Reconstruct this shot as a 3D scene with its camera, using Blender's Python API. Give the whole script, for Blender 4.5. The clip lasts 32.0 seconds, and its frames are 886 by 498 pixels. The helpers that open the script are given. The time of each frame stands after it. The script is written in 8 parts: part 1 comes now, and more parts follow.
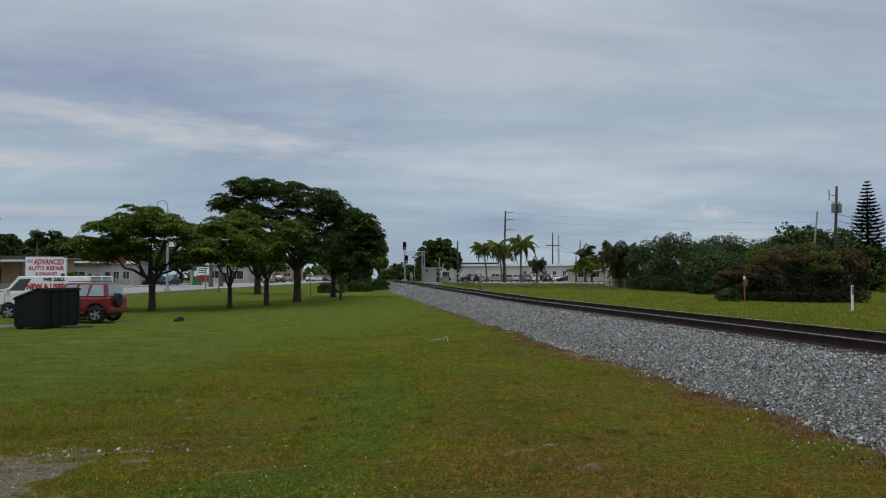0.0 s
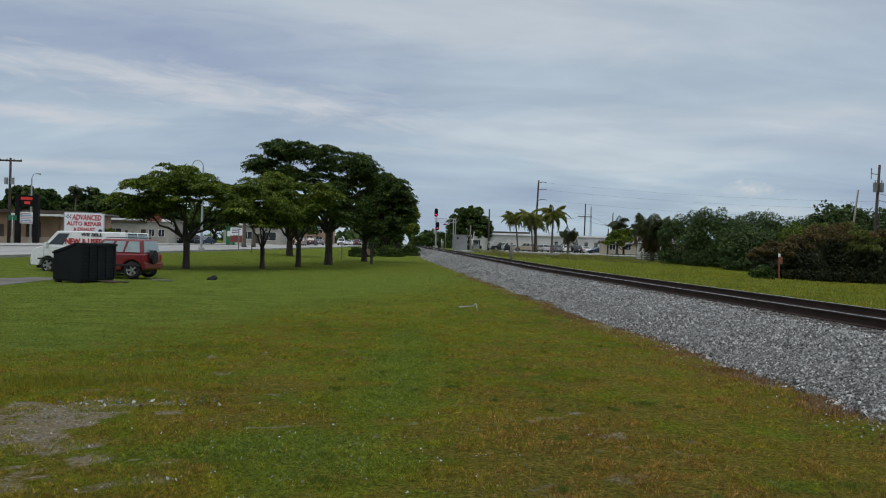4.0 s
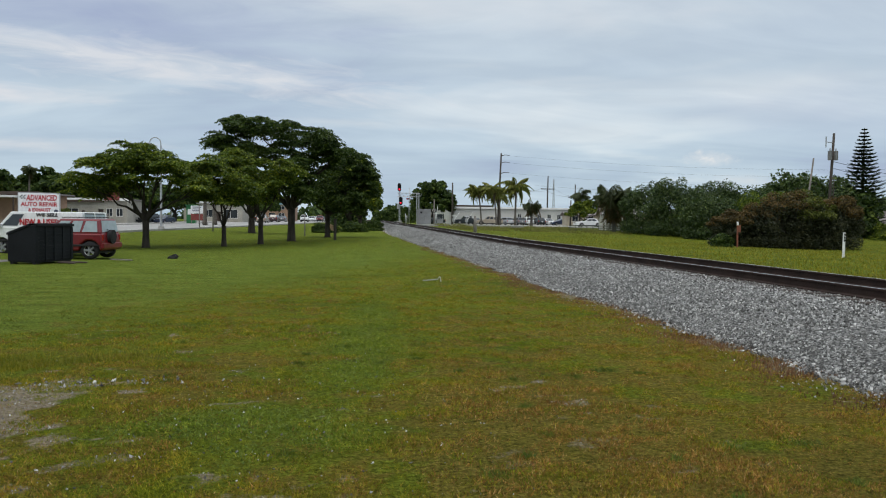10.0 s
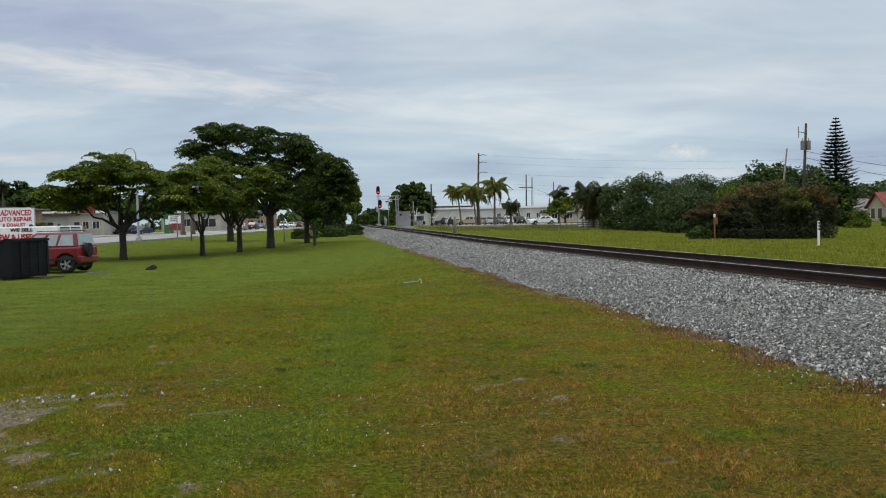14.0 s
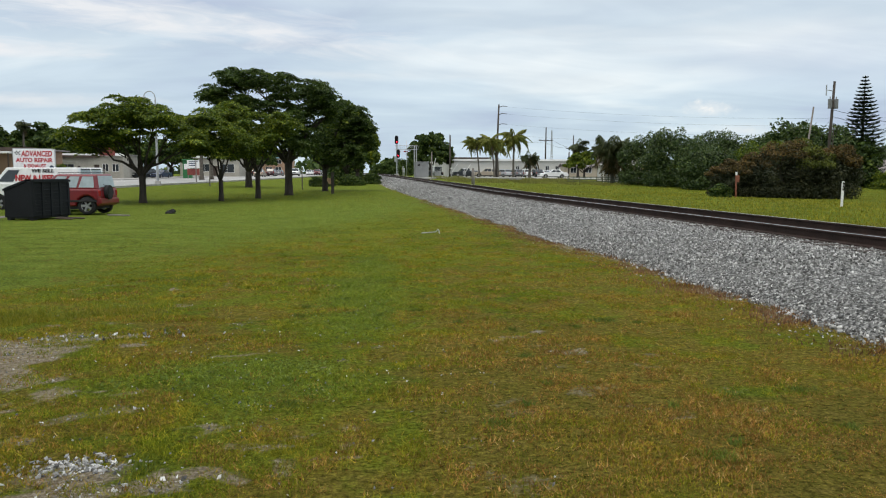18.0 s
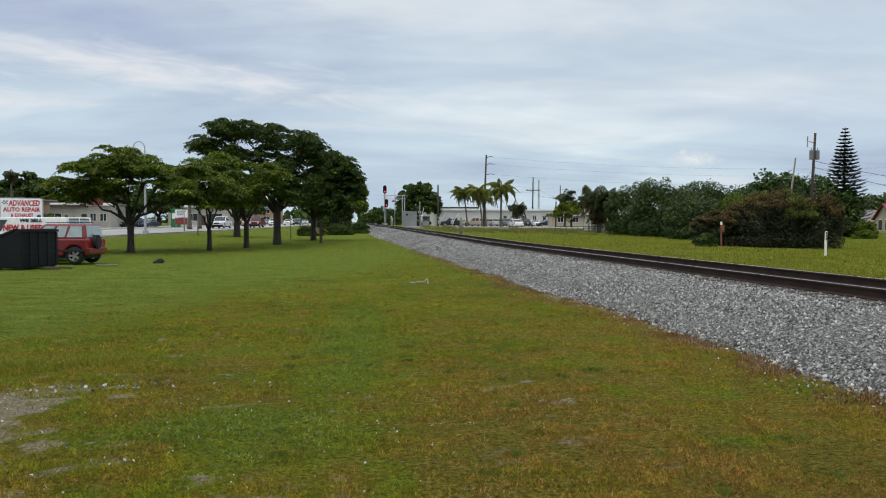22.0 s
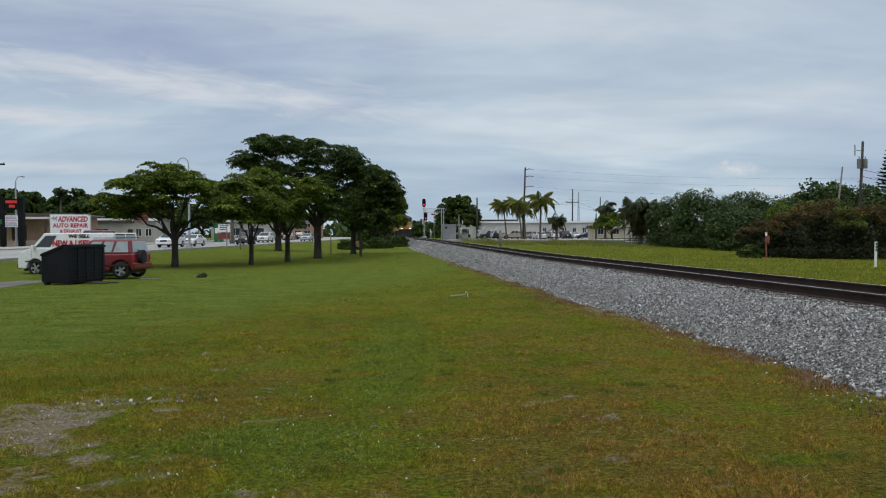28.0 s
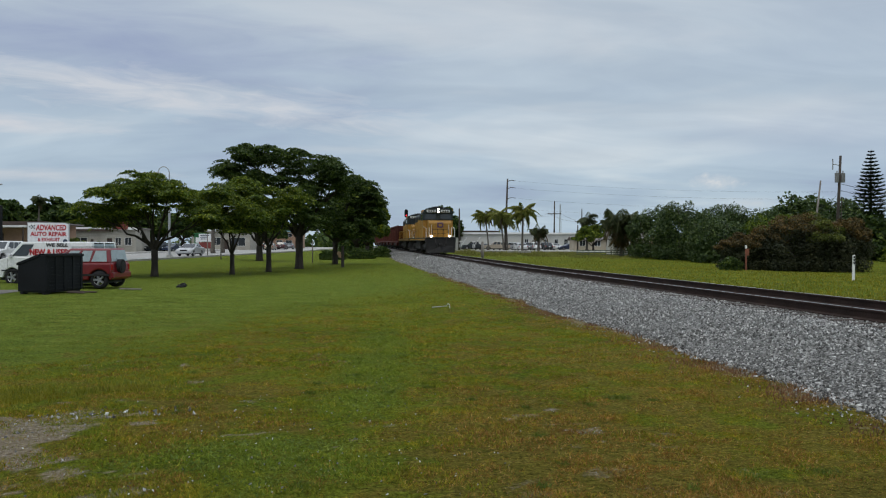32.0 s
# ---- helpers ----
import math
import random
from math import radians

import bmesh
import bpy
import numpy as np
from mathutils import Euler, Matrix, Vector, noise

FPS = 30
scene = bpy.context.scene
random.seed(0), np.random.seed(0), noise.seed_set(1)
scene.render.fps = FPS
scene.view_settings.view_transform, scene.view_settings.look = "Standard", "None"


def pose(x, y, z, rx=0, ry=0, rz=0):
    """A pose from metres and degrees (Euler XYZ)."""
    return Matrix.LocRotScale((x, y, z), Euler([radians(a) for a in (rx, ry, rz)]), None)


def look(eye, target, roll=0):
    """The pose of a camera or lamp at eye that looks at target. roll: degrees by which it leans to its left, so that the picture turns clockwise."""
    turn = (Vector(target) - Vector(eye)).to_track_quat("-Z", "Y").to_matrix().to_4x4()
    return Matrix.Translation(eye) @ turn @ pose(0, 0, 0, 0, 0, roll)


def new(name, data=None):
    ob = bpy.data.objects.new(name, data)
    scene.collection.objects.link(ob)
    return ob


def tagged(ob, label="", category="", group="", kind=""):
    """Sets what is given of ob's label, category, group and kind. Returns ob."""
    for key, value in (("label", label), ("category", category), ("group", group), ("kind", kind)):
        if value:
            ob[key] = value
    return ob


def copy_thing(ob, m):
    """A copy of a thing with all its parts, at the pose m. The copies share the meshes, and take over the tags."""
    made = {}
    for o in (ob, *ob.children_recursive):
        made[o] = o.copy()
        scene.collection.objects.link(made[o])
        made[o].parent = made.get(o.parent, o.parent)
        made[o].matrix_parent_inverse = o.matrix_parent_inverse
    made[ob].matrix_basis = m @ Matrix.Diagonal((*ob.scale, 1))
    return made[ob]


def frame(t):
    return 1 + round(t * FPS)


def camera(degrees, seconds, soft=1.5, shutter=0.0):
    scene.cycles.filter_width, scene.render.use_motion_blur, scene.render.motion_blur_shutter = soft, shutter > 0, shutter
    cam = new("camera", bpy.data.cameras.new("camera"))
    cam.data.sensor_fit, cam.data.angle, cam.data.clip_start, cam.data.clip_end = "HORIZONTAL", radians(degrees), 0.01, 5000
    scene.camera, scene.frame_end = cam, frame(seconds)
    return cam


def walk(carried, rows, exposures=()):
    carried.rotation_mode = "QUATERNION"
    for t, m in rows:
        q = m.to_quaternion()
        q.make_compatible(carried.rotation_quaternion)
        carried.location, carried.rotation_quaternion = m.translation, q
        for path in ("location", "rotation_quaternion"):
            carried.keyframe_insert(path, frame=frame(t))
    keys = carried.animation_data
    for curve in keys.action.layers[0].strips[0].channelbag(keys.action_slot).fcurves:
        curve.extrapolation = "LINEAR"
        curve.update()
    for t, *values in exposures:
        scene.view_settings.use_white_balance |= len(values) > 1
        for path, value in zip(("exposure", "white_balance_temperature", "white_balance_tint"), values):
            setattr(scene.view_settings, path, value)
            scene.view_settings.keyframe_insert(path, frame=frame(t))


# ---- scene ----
# camera: held in the hand at eye height, hardly moving, turning a little all the time
cam = camera(57.56, 32.0, 1.1)
EYE = 1.7
EXPOSURES = [(0.0, -0.40, 6300, 10), (2.0, -0.34, 6300, 10), (5.0, -0.20, 6350, 10), (8.0, -0.04, 6450, 10), (13.0, 0.12, 6550, 10), (14.0, 0.04, 6600, 10), (16.0, 0.20, 6650, 10), (19.0, 0.33, 6720, 10), (21.0, 0.24, 6650, 10), (23.0, 0.10, 6500, 10), (25.0, -0.04, 6400, 10), (28.0, -0.10, 6350, 10), (32.0, -0.15, 6350, 10)]
ROWS = [
    (0.0, 0.007, 0.014, 0.026, -6.88, 2.05, 0.25),
    (0.5, -0.005, 0.002, 0.033, -6.63, 2.02, -0.58),
    (1.0, -0.021, 0.006, 0.026, -5.52, 2.02, -1.25),
    (1.5, -0.004, -0.070, 0.015, -6.03, 0.69, -1.41),
    (2.0, 0.010, 0.014, 0.012, -6.87, 0.38, 0.08),
    (2.5, -0.012, -0.000, 0.020, -5.53, -0.21, 0.24),
    (4.5, -0.002, 0.009, 0.005, -4.73, -0.39, -1.75),
    (5.0, -0.001, 0.003, 0.012, -4.31, -0.70, -0.86),
    (5.5, -0.022, 0.006, 0.016, -5.91, -0.01, -0.90),
    (6.0, -0.000, 0.000, 0.000, -4.45, 0.02, -0.60),
    (6.5, -0.006, 0.004, 0.002, -4.65, -0.17, -1.37),
    (7.0, 0.007, -0.002, -0.007, -4.38, -1.91, -0.53),
    (7.5, 0.019, 0.051, -0.016, -5.41, -2.82, -0.84),
    (8.0, -0.001, -0.001, -0.011, -5.11, -2.53, -0.87),
    (8.5, 0.006, 0.010, -0.009, -6.07, -4.22, -0.61),
    (9.0, -0.010, -0.011, -0.016, -5.80, -3.11, -0.96),
    (9.5, 0.015, -0.013, -0.019, -5.60, -2.97, -0.16),
    (10.0, 0.017, 0.001, -0.015, -7.27, -2.05, -0.58),
    (10.5, 0.022, -0.003, -0.017, -7.05, -1.65, -0.06),
    (11.0, 0.023, -0.023, -0.018, -5.99, -1.63, 1.84),
    (11.5, 0.012, -0.031, -0.015, -6.78, -2.29, 0.15),
    (12.0, 0.009, -0.033, -0.021, -5.63, -3.58, -0.13),
    (12.5, 0.002, -0.104, -0.015, -6.17, -2.96, 0.27),
    (13.0, 0.044, -0.006, -0.019, -5.88, -2.67, 0.08),
    (13.5, 0.062, 0.024, -0.011, -6.71, -0.76, 1.25),
    (14.0, 0.058, -0.034, -0.016, -8.69, -1.96, 1.32),
    (14.5, 0.027, 0.014, -0.010, -7.17, -2.11, 0.15),
    (16.5, 0.034, 0.013, -0.020, -6.89, -3.08, 0.21),
    (17.0, 0.019, 0.022, -0.027, -7.06, -4.09, -0.39),
    (17.5, 0.003, 0.011, -0.011, -8.54, -6.30, -1.27),
    (18.0, 0.013, 0.009, -0.028, -7.43, -5.40, -0.08),
    (18.5, 0.047, 0.038, -0.029, -9.51, -4.94, 0.28),
    (19.0, 0.047, 0.025, -0.029, -10.06, -5.17, 0.78),
    (19.5, 0.031, 0.024, -0.029, -9.30, -5.32, 1.07),
    (20.0, 0.038, 0.024, -0.028, -9.15, -5.76, 0.38),
    (20.5, 0.044, 0.027, -0.018, -9.46, -6.17, 0.30),
    (21.0, 0.046, 0.073, -0.015, -9.33, -4.53, 0.38),
    (21.5, 0.013, -0.006, -0.016, -9.38, -2.58, -0.11),
    (22.0, -0.019, -0.096, -0.006, -8.29, -1.91, -0.10),
    (22.5, 0.003, 0.006, -0.008, -8.29, -1.79, 0.12),
    (23.0, -0.006, 0.005, -0.004, -7.13, -1.18, -0.08),
    (23.5, -0.024, -0.008, 0.003, -6.12, -0.92, 0.36),
    (24.0, -0.023, -0.010, 0.006, -5.09, -0.69, 0.32),
    (24.5, -0.003, 0.012, -0.006, -4.94, -1.13, 0.58),
    (25.0, -0.011, -0.044, 0.010, -4.90, -0.94, 0.55),
    (25.5, -0.007, 0.040, 0.000, -5.45, -0.63, 0.43),
    (27.5, -0.020, -0.007, 0.001, -5.53, -0.94, -0.01),
    (28.0, -0.024, -0.055, -0.001, -5.51, -0.99, 0.29),
    (28.5, -0.008, -0.004, -0.002, -5.76, -0.69, 0.31),
    (29.0, -0.019, -0.014, -0.005, -5.60, -0.58, 0.07),
    (29.5, -0.016, -0.003, 0.004, -5.60, -0.54, 0.10),
    (30.0, -0.019, -0.007, 0.007, -5.56, -0.43, 0.11),
    (30.5, -0.023, -0.007, 0.001, -5.74, -0.18, -0.10),
    (31.0, -0.021, -0.010, 0.009, -5.96, -0.07, 0.12),
    (31.5, -0.013, -0.015, 0.007, -6.33, -0.05, -0.02),
    (32.0, -0.023, -0.004, 0.012, -6.78, -0.23, -0.04),
]
walk(cam, [(t, pose(x, y, EYE + z, 90 + pitch, roll, yaw)) for t, x, y, z, yaw, pitch, roll in ROWS], EXPOSURES)


# overcast daylight: a soft high sun behind cloud, and a clouded sky
world = bpy.data.worlds.new("world")
scene.world = world
world.use_nodes = True


def sky_nodes(nt):
    nodes, link = nt.nodes, nt.links.new
    nodes.clear()
    out, bg = nodes.new("ShaderNodeOutputWorld"), nodes.new("ShaderNodeBackground")
    sky = nodes.new("ShaderNodeTexSky")
    sky.sky_type, sky.sun_disc = "NISHITA", False
    sky.sun_elevation, sky.sun_rotation = radians(62), radians(200)
    dim = nodes.new("ShaderNodeMix")
    dim.data_type, dim.blend_type = "RGBA", "MULTIPLY"
    dim.inputs[0].default_value = 1.0
    dim.inputs[7].default_value = (0.09, 0.09, 0.09, 1)
    link(sky.outputs[0], dim.inputs[6])
    co, sep = nodes.new("ShaderNodeTexCoord"), nodes.new("ShaderNodeSeparateXYZ")
    link(co.outputs["Generated"], sep.inputs[0])
    # the direction laid onto a flat cloud deck, so that the cloud rolls flatten towards the horizon
    lift = nodes.new("ShaderNodeMath")
    lift.operation = "ADD"
    lift.inputs[1].default_value = 0.17
    top = nodes.new("ShaderNodeMath")
    top.operation = "MAXIMUM"
    top.inputs[1].default_value = 0.0
    link(sep.outputs[2], top.inputs[0])
    link(top.outputs[0], lift.inputs[0])
    deck = nodes.new("ShaderNodeCombineXYZ")
    for k in (0, 1):
        d = nodes.new("ShaderNodeMath")
        d.operation = "DIVIDE"
        link(sep.outputs[k], d.inputs[0])
        link(lift.outputs[0], d.inputs[1])
        link(d.outputs[0], deck.inputs[k])

    def clouds(scale, detail, distortion, stretch, turn, shift):
        m = nodes.new("ShaderNodeMapping")
        m.inputs["Scale"].default_value = stretch
        m.inputs["Rotation"].default_value = (0, 0, radians(turn))
        m.inputs["Location"].default_value = shift
        n = nodes.new("ShaderNodeTexNoise")
        n.inputs["Scale"].default_value = scale
        n.inputs["Detail"].default_value = detail
        n.inputs["Roughness"].default_value = 0.55
        n.inputs["Distortion"].default_value = distortion
        link(deck.outputs[0], m.inputs[0])
        link(m.outputs[0], n.inputs["Vector"])
        return n.outputs[0]

    def ramp(value, stops):
        r = nodes.new("ShaderNodeValToRGB")
        while len(r.color_ramp.elements) < len(stops):
            r.color_ramp.elements.new(0.5)
        for e, (p, c) in zip(r.color_ramp.elements, stops):
            e.position, e.color = p, (*c, 1)
        link(value, r.inputs[0])
        return r.outputs[0]

    big = ramp(clouds(0.62, 4.5, 0.6, (0.75, 1.2, 1), 24, (3.1, 1.3, 0)),
               [(0.31, (0.43, 0.487, 0.64)), (0.44, (0.525, 0.612, 0.725)), (0.56, (0.60, 0.685, 0.775)), (0.69, (0.79, 0.825, 0.86))])
    fine = ramp(clouds(1.8, 6, 1.2, (0.6, 1.35, 1), 20, (0.4, 7.2, 0)), [(0.36, (0.94, 0.95, 0.965)), (0.64, (1.075, 1.07, 1.06))])
    both = nodes.new("ShaderNodeMix")
    both.data_type, both.blend_type = "RGBA", "MULTIPLY"
    both.inputs[0].default_value = 1.0
    link(big, both.inputs[6])
    link(fine, both.inputs[7])
    # paler band of cloud low over the horizon, brighter towards the zenith
    height = ramp(sep.outputs[2], [(0.0, (0.90, 0.98, 1.0)), (0.12, (0.92, 0.97, 0.99)), (0.30, (1.06, 1.04, 1.01)), (0.75, (2.6, 2.42, 2.2))])
    tall = nodes.new("ShaderNodeMix")
    tall.data_type, tall.blend_type = "RGBA", "MULTIPLY"
    tall.inputs[0].default_value = 1.0
    link(both.outputs[2], tall.inputs[6])
    link(height, tall.inputs[7])
    # single cloud forms on the plane y = 1: streaks, a dark bank, and a small bright cumulus
    flat = nodes.new("ShaderNodeCombineXYZ")
    ahead = nodes.new("ShaderNodeMath")
    ahead.operation = "MAXIMUM"
    ahead.inputs[1].default_value = 0.05
    link(sep.outputs[1], ahead.inputs[0])
    for k, axis in ((0, 0), (1, 2)):
        d = nodes.new("ShaderNodeMath")
        d.operation = "DIVIDE"
        link(sep.outputs[axis], d.inputs[0])
        link(ahead.outputs[0], d.inputs[1])
        link(d.outputs[0], flat.inputs[k])

    def form(below, at, half, tilt, colour, amount, scale, ragged, edge):
        """One cloud: an ellipse frayed by noise that is drawn out along it."""
        off = nodes.new("ShaderNodeVectorMath")
        off.operation = "SUBTRACT"
        off.inputs[1].default_value = (at[0], at[1], 0)
        link(flat.outputs[0], off.inputs[0])
        turn = nodes.new("ShaderNodeMapping")
        turn.inputs["Rotation"].default_value = (0, 0, -tilt)
        link(off.outputs[0], turn.inputs[0])
        fit = nodes.new("ShaderNodeVectorMath")
        fit.operation = "DIVIDE"
        fit.inputs[1].default_value = (half[0], half[1], 1)
        link(turn.outputs[0], fit.inputs[0])
        far = nodes.new("ShaderNodeVectorMath")
        far.operation = "LENGTH"
        link(fit.outputs[0], far.inputs[0])
        long = nodes.new("ShaderNodeVectorMath")
        long.operation = "MULTIPLY"
        long.inputs[1].default_value = (scale[0], scale[1], 1)
        link(turn.outputs[0], long.inputs[0])
        fray = nodes.new("ShaderNodeTexNoise")
        fray.inputs["Scale"].default_value, fray.inputs["Detail"].default_value = 1.0, 7
        fray.inputs["Roughness"].default_value, fray.inputs["Distortion"].default_value = 0.6, 0.7
        link(long.outputs[0], fray.inputs["Vector"])
        level = nodes.new("ShaderNodeMath")
        level.operation = "MULTIPLY_ADD"
        level.inputs[1].default_value = -ragged
        link(fray.outputs[0], level.inputs[0])
        link(far.outputs["Value"], level.inputs[2])
        up = nodes.new("ShaderNodeMath")
        up.operation = "ADD"
        up.inputs[1].default_value = ragged * 0.5
        link(level.outputs[0], up.inputs[0])
        inside = ramp(up.outputs[0], [(0.0, (amount,) * 3), (edge, (amount * 0.5,) * 3), (1.0, (0, 0, 0))])
        layer = nodes.new("ShaderNodeMix")
        layer.data_type = "RGBA"
        layer.inputs[7].default_value = (*colour, 1)
        link(inside, layer.inputs[0])
        link(below, layer.inputs[6])
        return layer.outputs[2]

    cover = tall.outputs[2]
    cover = form(cover, (-0.27, 0.245), (0.34, 0.060), -0.04, (0.375, 0.44, 0.635), 0.80, (5, 26), 1.6, 0.5)
    cover = form(cover, (0.64, 0.15), (0.24, 0.055), 0.05, (0.47, 0.545, 0.70), 0.45, (5, 24), 1.5, 0.5)
    cover = form(cover, (0.20, 0.27), (0.34, 0.040), 0.02, (0.80, 0.835, 0.87), 0.40, (6, 30), 1.9, 0.5)
    cover = form(cover, (-0.22, 0.182), (0.34, 0.030), -0.10, (0.80, 0.815, 0.845), 0.85, (11, 60), 2.6, 0.45)
    cover = form(cover, (-0.40, 0.145), (0.13, 0.014), -0.06, (0.82, 0.82, 0.845), 0.95, (12, 80), 1.6, 0.45)
    cover = form(cover, (-0.36, 0.084), (0.17, 0.010), 0.0, (0.75, 0.775, 0.81), 0.75, (12, 90), 1.6, 0.45)
    cover = form(cover, (0.03, 0.118), (0.15, 0.007), 0.0, (0.72, 0.77, 0.81), 0.5, (14, 110), 1.7, 0.45)
    cover = form(cover, (0.53, 0.056), (0.055, 0.010), 0.0, (0.74, 0.775, 0.805), 0.65, (30, 90), 1.3, 0.4)
    cover = form(cover, (0.478, 0.083), (0.040, 0.0115), 0.04, (0.84, 0.855, 0.865), 0.95, (70, 120), 1.5, 0.3)
    cover = form(cover, (0.462, 0.092), (0.007, 0.0045), 0.3, (0.82, 0.84, 0.855), 0.9, (140, 180), 1.2, 0.3)
    mix = nodes.new("ShaderNodeMix")
    mix.data_type = "RGBA"
    mix.inputs[0].default_value = 0.9
    link(dim.outputs[2], mix.inputs[6])
    link(cover, mix.inputs[7])
    link(mix.outputs[2], bg.inputs[0])
    bg.inputs[1].default_value = SKY
    link(bg.outputs[0], out.inputs[0])


SKY, SUN = 0.92, 0.95
sky_nodes(world.node_tree)
sun = new("sun", bpy.data.lights.new("sun", "SUN"))
sun.data.energy, sun.data.angle, sun.data.color = SUN, radians(20), (1.0, 0.92, 0.80)
sun.matrix_world = look((0, 0, 60), (18, 22, 0))


# materials
def shade(name, build, rough=0.8, metal=0.0, spec=0.3):
    """A material whose colour and relief come from build(nodes, link) -> (colour socket or colour, height socket or None, strength)."""
    m = bpy.data.materials.new(name)
    m.use_nodes = True
    nodes, link = m.node_tree.nodes, m.node_tree.links.new
    b = nodes["Principled BSDF"]
    b.inputs["Roughness"].default_value, b.inputs["Metallic"].default_value = rough, metal
    b.inputs["Specular IOR Level"].default_value = spec
    colour, height, strength = build(nodes, link)
    if isinstance(colour, tuple):
        b.inputs["Base Color"].default_value = (*colour, 1)
    else:
        link(colour, b.inputs["Base Color"])
    if height is not None:
        bump = nodes.new("ShaderNodeBump")
        bump.inputs["Strength"].default_value = strength
        bump.inputs["Distance"].default_value = 0.05
        link(height, bump.inputs["Height"])
        link(bump.outputs[0], b.inputs["Normal"])
    return m


def noise_tex(nodes, link, scale, detail=4, rough=0.55, stretch=None, distortion=0.0):
    n = nodes.new("ShaderNodeTexNoise")
    n.inputs["Scale"].default_value, n.inputs["Detail"].default_value = scale, detail
    n.inputs["Roughness"].default_value, n.inputs["Distortion"].default_value = rough, distortion
    co = nodes.new("ShaderNodeTexCoord")
    src = co.outputs["Object"]
    if stretch:
        m = nodes.new("ShaderNodeMapping")
        m.inputs["Scale"].default_value = stretch
        link(src, m.inputs[0])
        src = m.outputs[0]
    link(src, n.inputs["Vector"])
    return n.outputs[0]


def ramp_of(nodes, link, value, stops):
    r = nodes.new("ShaderNodeValToRGB")
    while len(r.color_ramp.elements) < len(stops):
        r.color_ramp.elements.new(0.5)
    for e, (p, c) in zip(r.color_ramp.elements, stops):
        e.position, e.color = p, (*c, 1)
    link(value, r.inputs[0])
    return r.outputs[0]


def mixed(nodes, link, a, b, factor, blend="MIX"):
    m = nodes.new("ShaderNodeMix")
    m.data_type, m.blend_type = "RGBA", blend
    for socket, value in ((m.inputs[0], factor), (m.inputs[6], a), (m.inputs[7], b)):
        if isinstance(value, (int, float)):
            socket.default_value = value
        elif isinstance(value, tuple):
            socket.default_value = (*value, 1)
        else:
            link(value, socket)
    return m.outputs[2]


def dull(name, colour, rough=0.7, metal=0.0, scale=6.0, vary=0.25, bump=0.15, spec=0.3, stretch=None):
    """A plain surface with stains at a large and grain at a small scale."""
    def build(nodes, link):
        lo, hi = tuple(c * (1 - vary) for c in colour), tuple(min(1, c * (1 + vary * 0.6)) for c in colour)
        stain = ramp_of(nodes, link, noise_tex(nodes, link, scale * 0.25, 5, stretch=stretch), [(0.35, lo), (0.65, hi)])
        grain_h = noise_tex(nodes, link, scale * 4, 5, stretch=stretch)
        grain = ramp_of(nodes, link, grain_h, [(0.3, (0.86, 0.86, 0.86)), (0.7, (1.06, 1.06, 1.06))])
        return mixed(nodes, link, stain, grain, 1.0, "MULTIPLY"), grain_h, bump
    return shade(name, build, rough, metal, spec)


def paint(name, colour, rough=0.25, vary=0.08):
    """Vehicle paint with road film."""
    m = dull(name, colour, rough, 0.0, 3.0, vary, 0.01, 0.5)
    m.node_tree.nodes["Principled BSDF"].inputs["Coat Weight"].default_value = 0.35
    return m


def glow(name, colour, strength):
    m = bpy.data.materials.new(name)
    m.use_nodes = True
    b = m.node_tree.nodes["Principled BSDF"]
    b.inputs["Base Color"].default_value = (*colour, 1)
    b.inputs["Emission Color"].default_value = (*colour, 1)
    b.inputs["Emission Strength"].default_value = strength
    return m


def leaf_mat(name, dark, light, tip, rough=0.55, spec=0.22):
    """Leaves that let a part of the light through."""
    def build(nodes, link):
        geo = nodes.new("ShaderNodeNewGeometry")
        per = ramp_of(nodes, link, geo.outputs["Random Per Island"], [(0.0, dark), (0.6, light), (1.0, tip)])
        patch = ramp_of(nodes, link, noise_tex(nodes, link, 0.55, 3), [(0.35, (0.72, 0.78, 0.72)), (0.65, (1.2, 1.15, 1.0))])
        return mixed(nodes, link, per, patch, 1.0, "MULTIPLY"), None, 0
    m = shade(name, build, rough, 0.0, spec)
    nodes, link = m.node_tree.nodes, m.node_tree.links.new
    b, out = nodes["Principled BSDF"], nodes["Material Output"]
    thin, mix = nodes.new("ShaderNodeBsdfTranslucent"), nodes.new("ShaderNodeMixShader")
    link(b.inputs["Base Color"].links[0].from_socket, thin.inputs[0])
    mix.inputs[0].default_value = 0.28
    link(b.outputs[0], mix.inputs[1])
    link(thin.outputs[0], mix.inputs[2])
    link(mix.outputs[0], out.inputs[0])
    return m


def lawn_attr(nodes, name):
    a = nodes.new("ShaderNodeAttribute")
    a.attribute_name = name
    return a.outputs["Fac"]


def summed(nodes, link, a, b, by):
    """a + b * by."""
    n = nodes.new("ShaderNodeMath")
    n.operation = "MULTIPLY_ADD"
    n.inputs[1].default_value = by
    link(b, n.inputs[0])
    link(a, n.inputs[2])
    return n.outputs[0]


def grey(v):
    return (v, v, v)


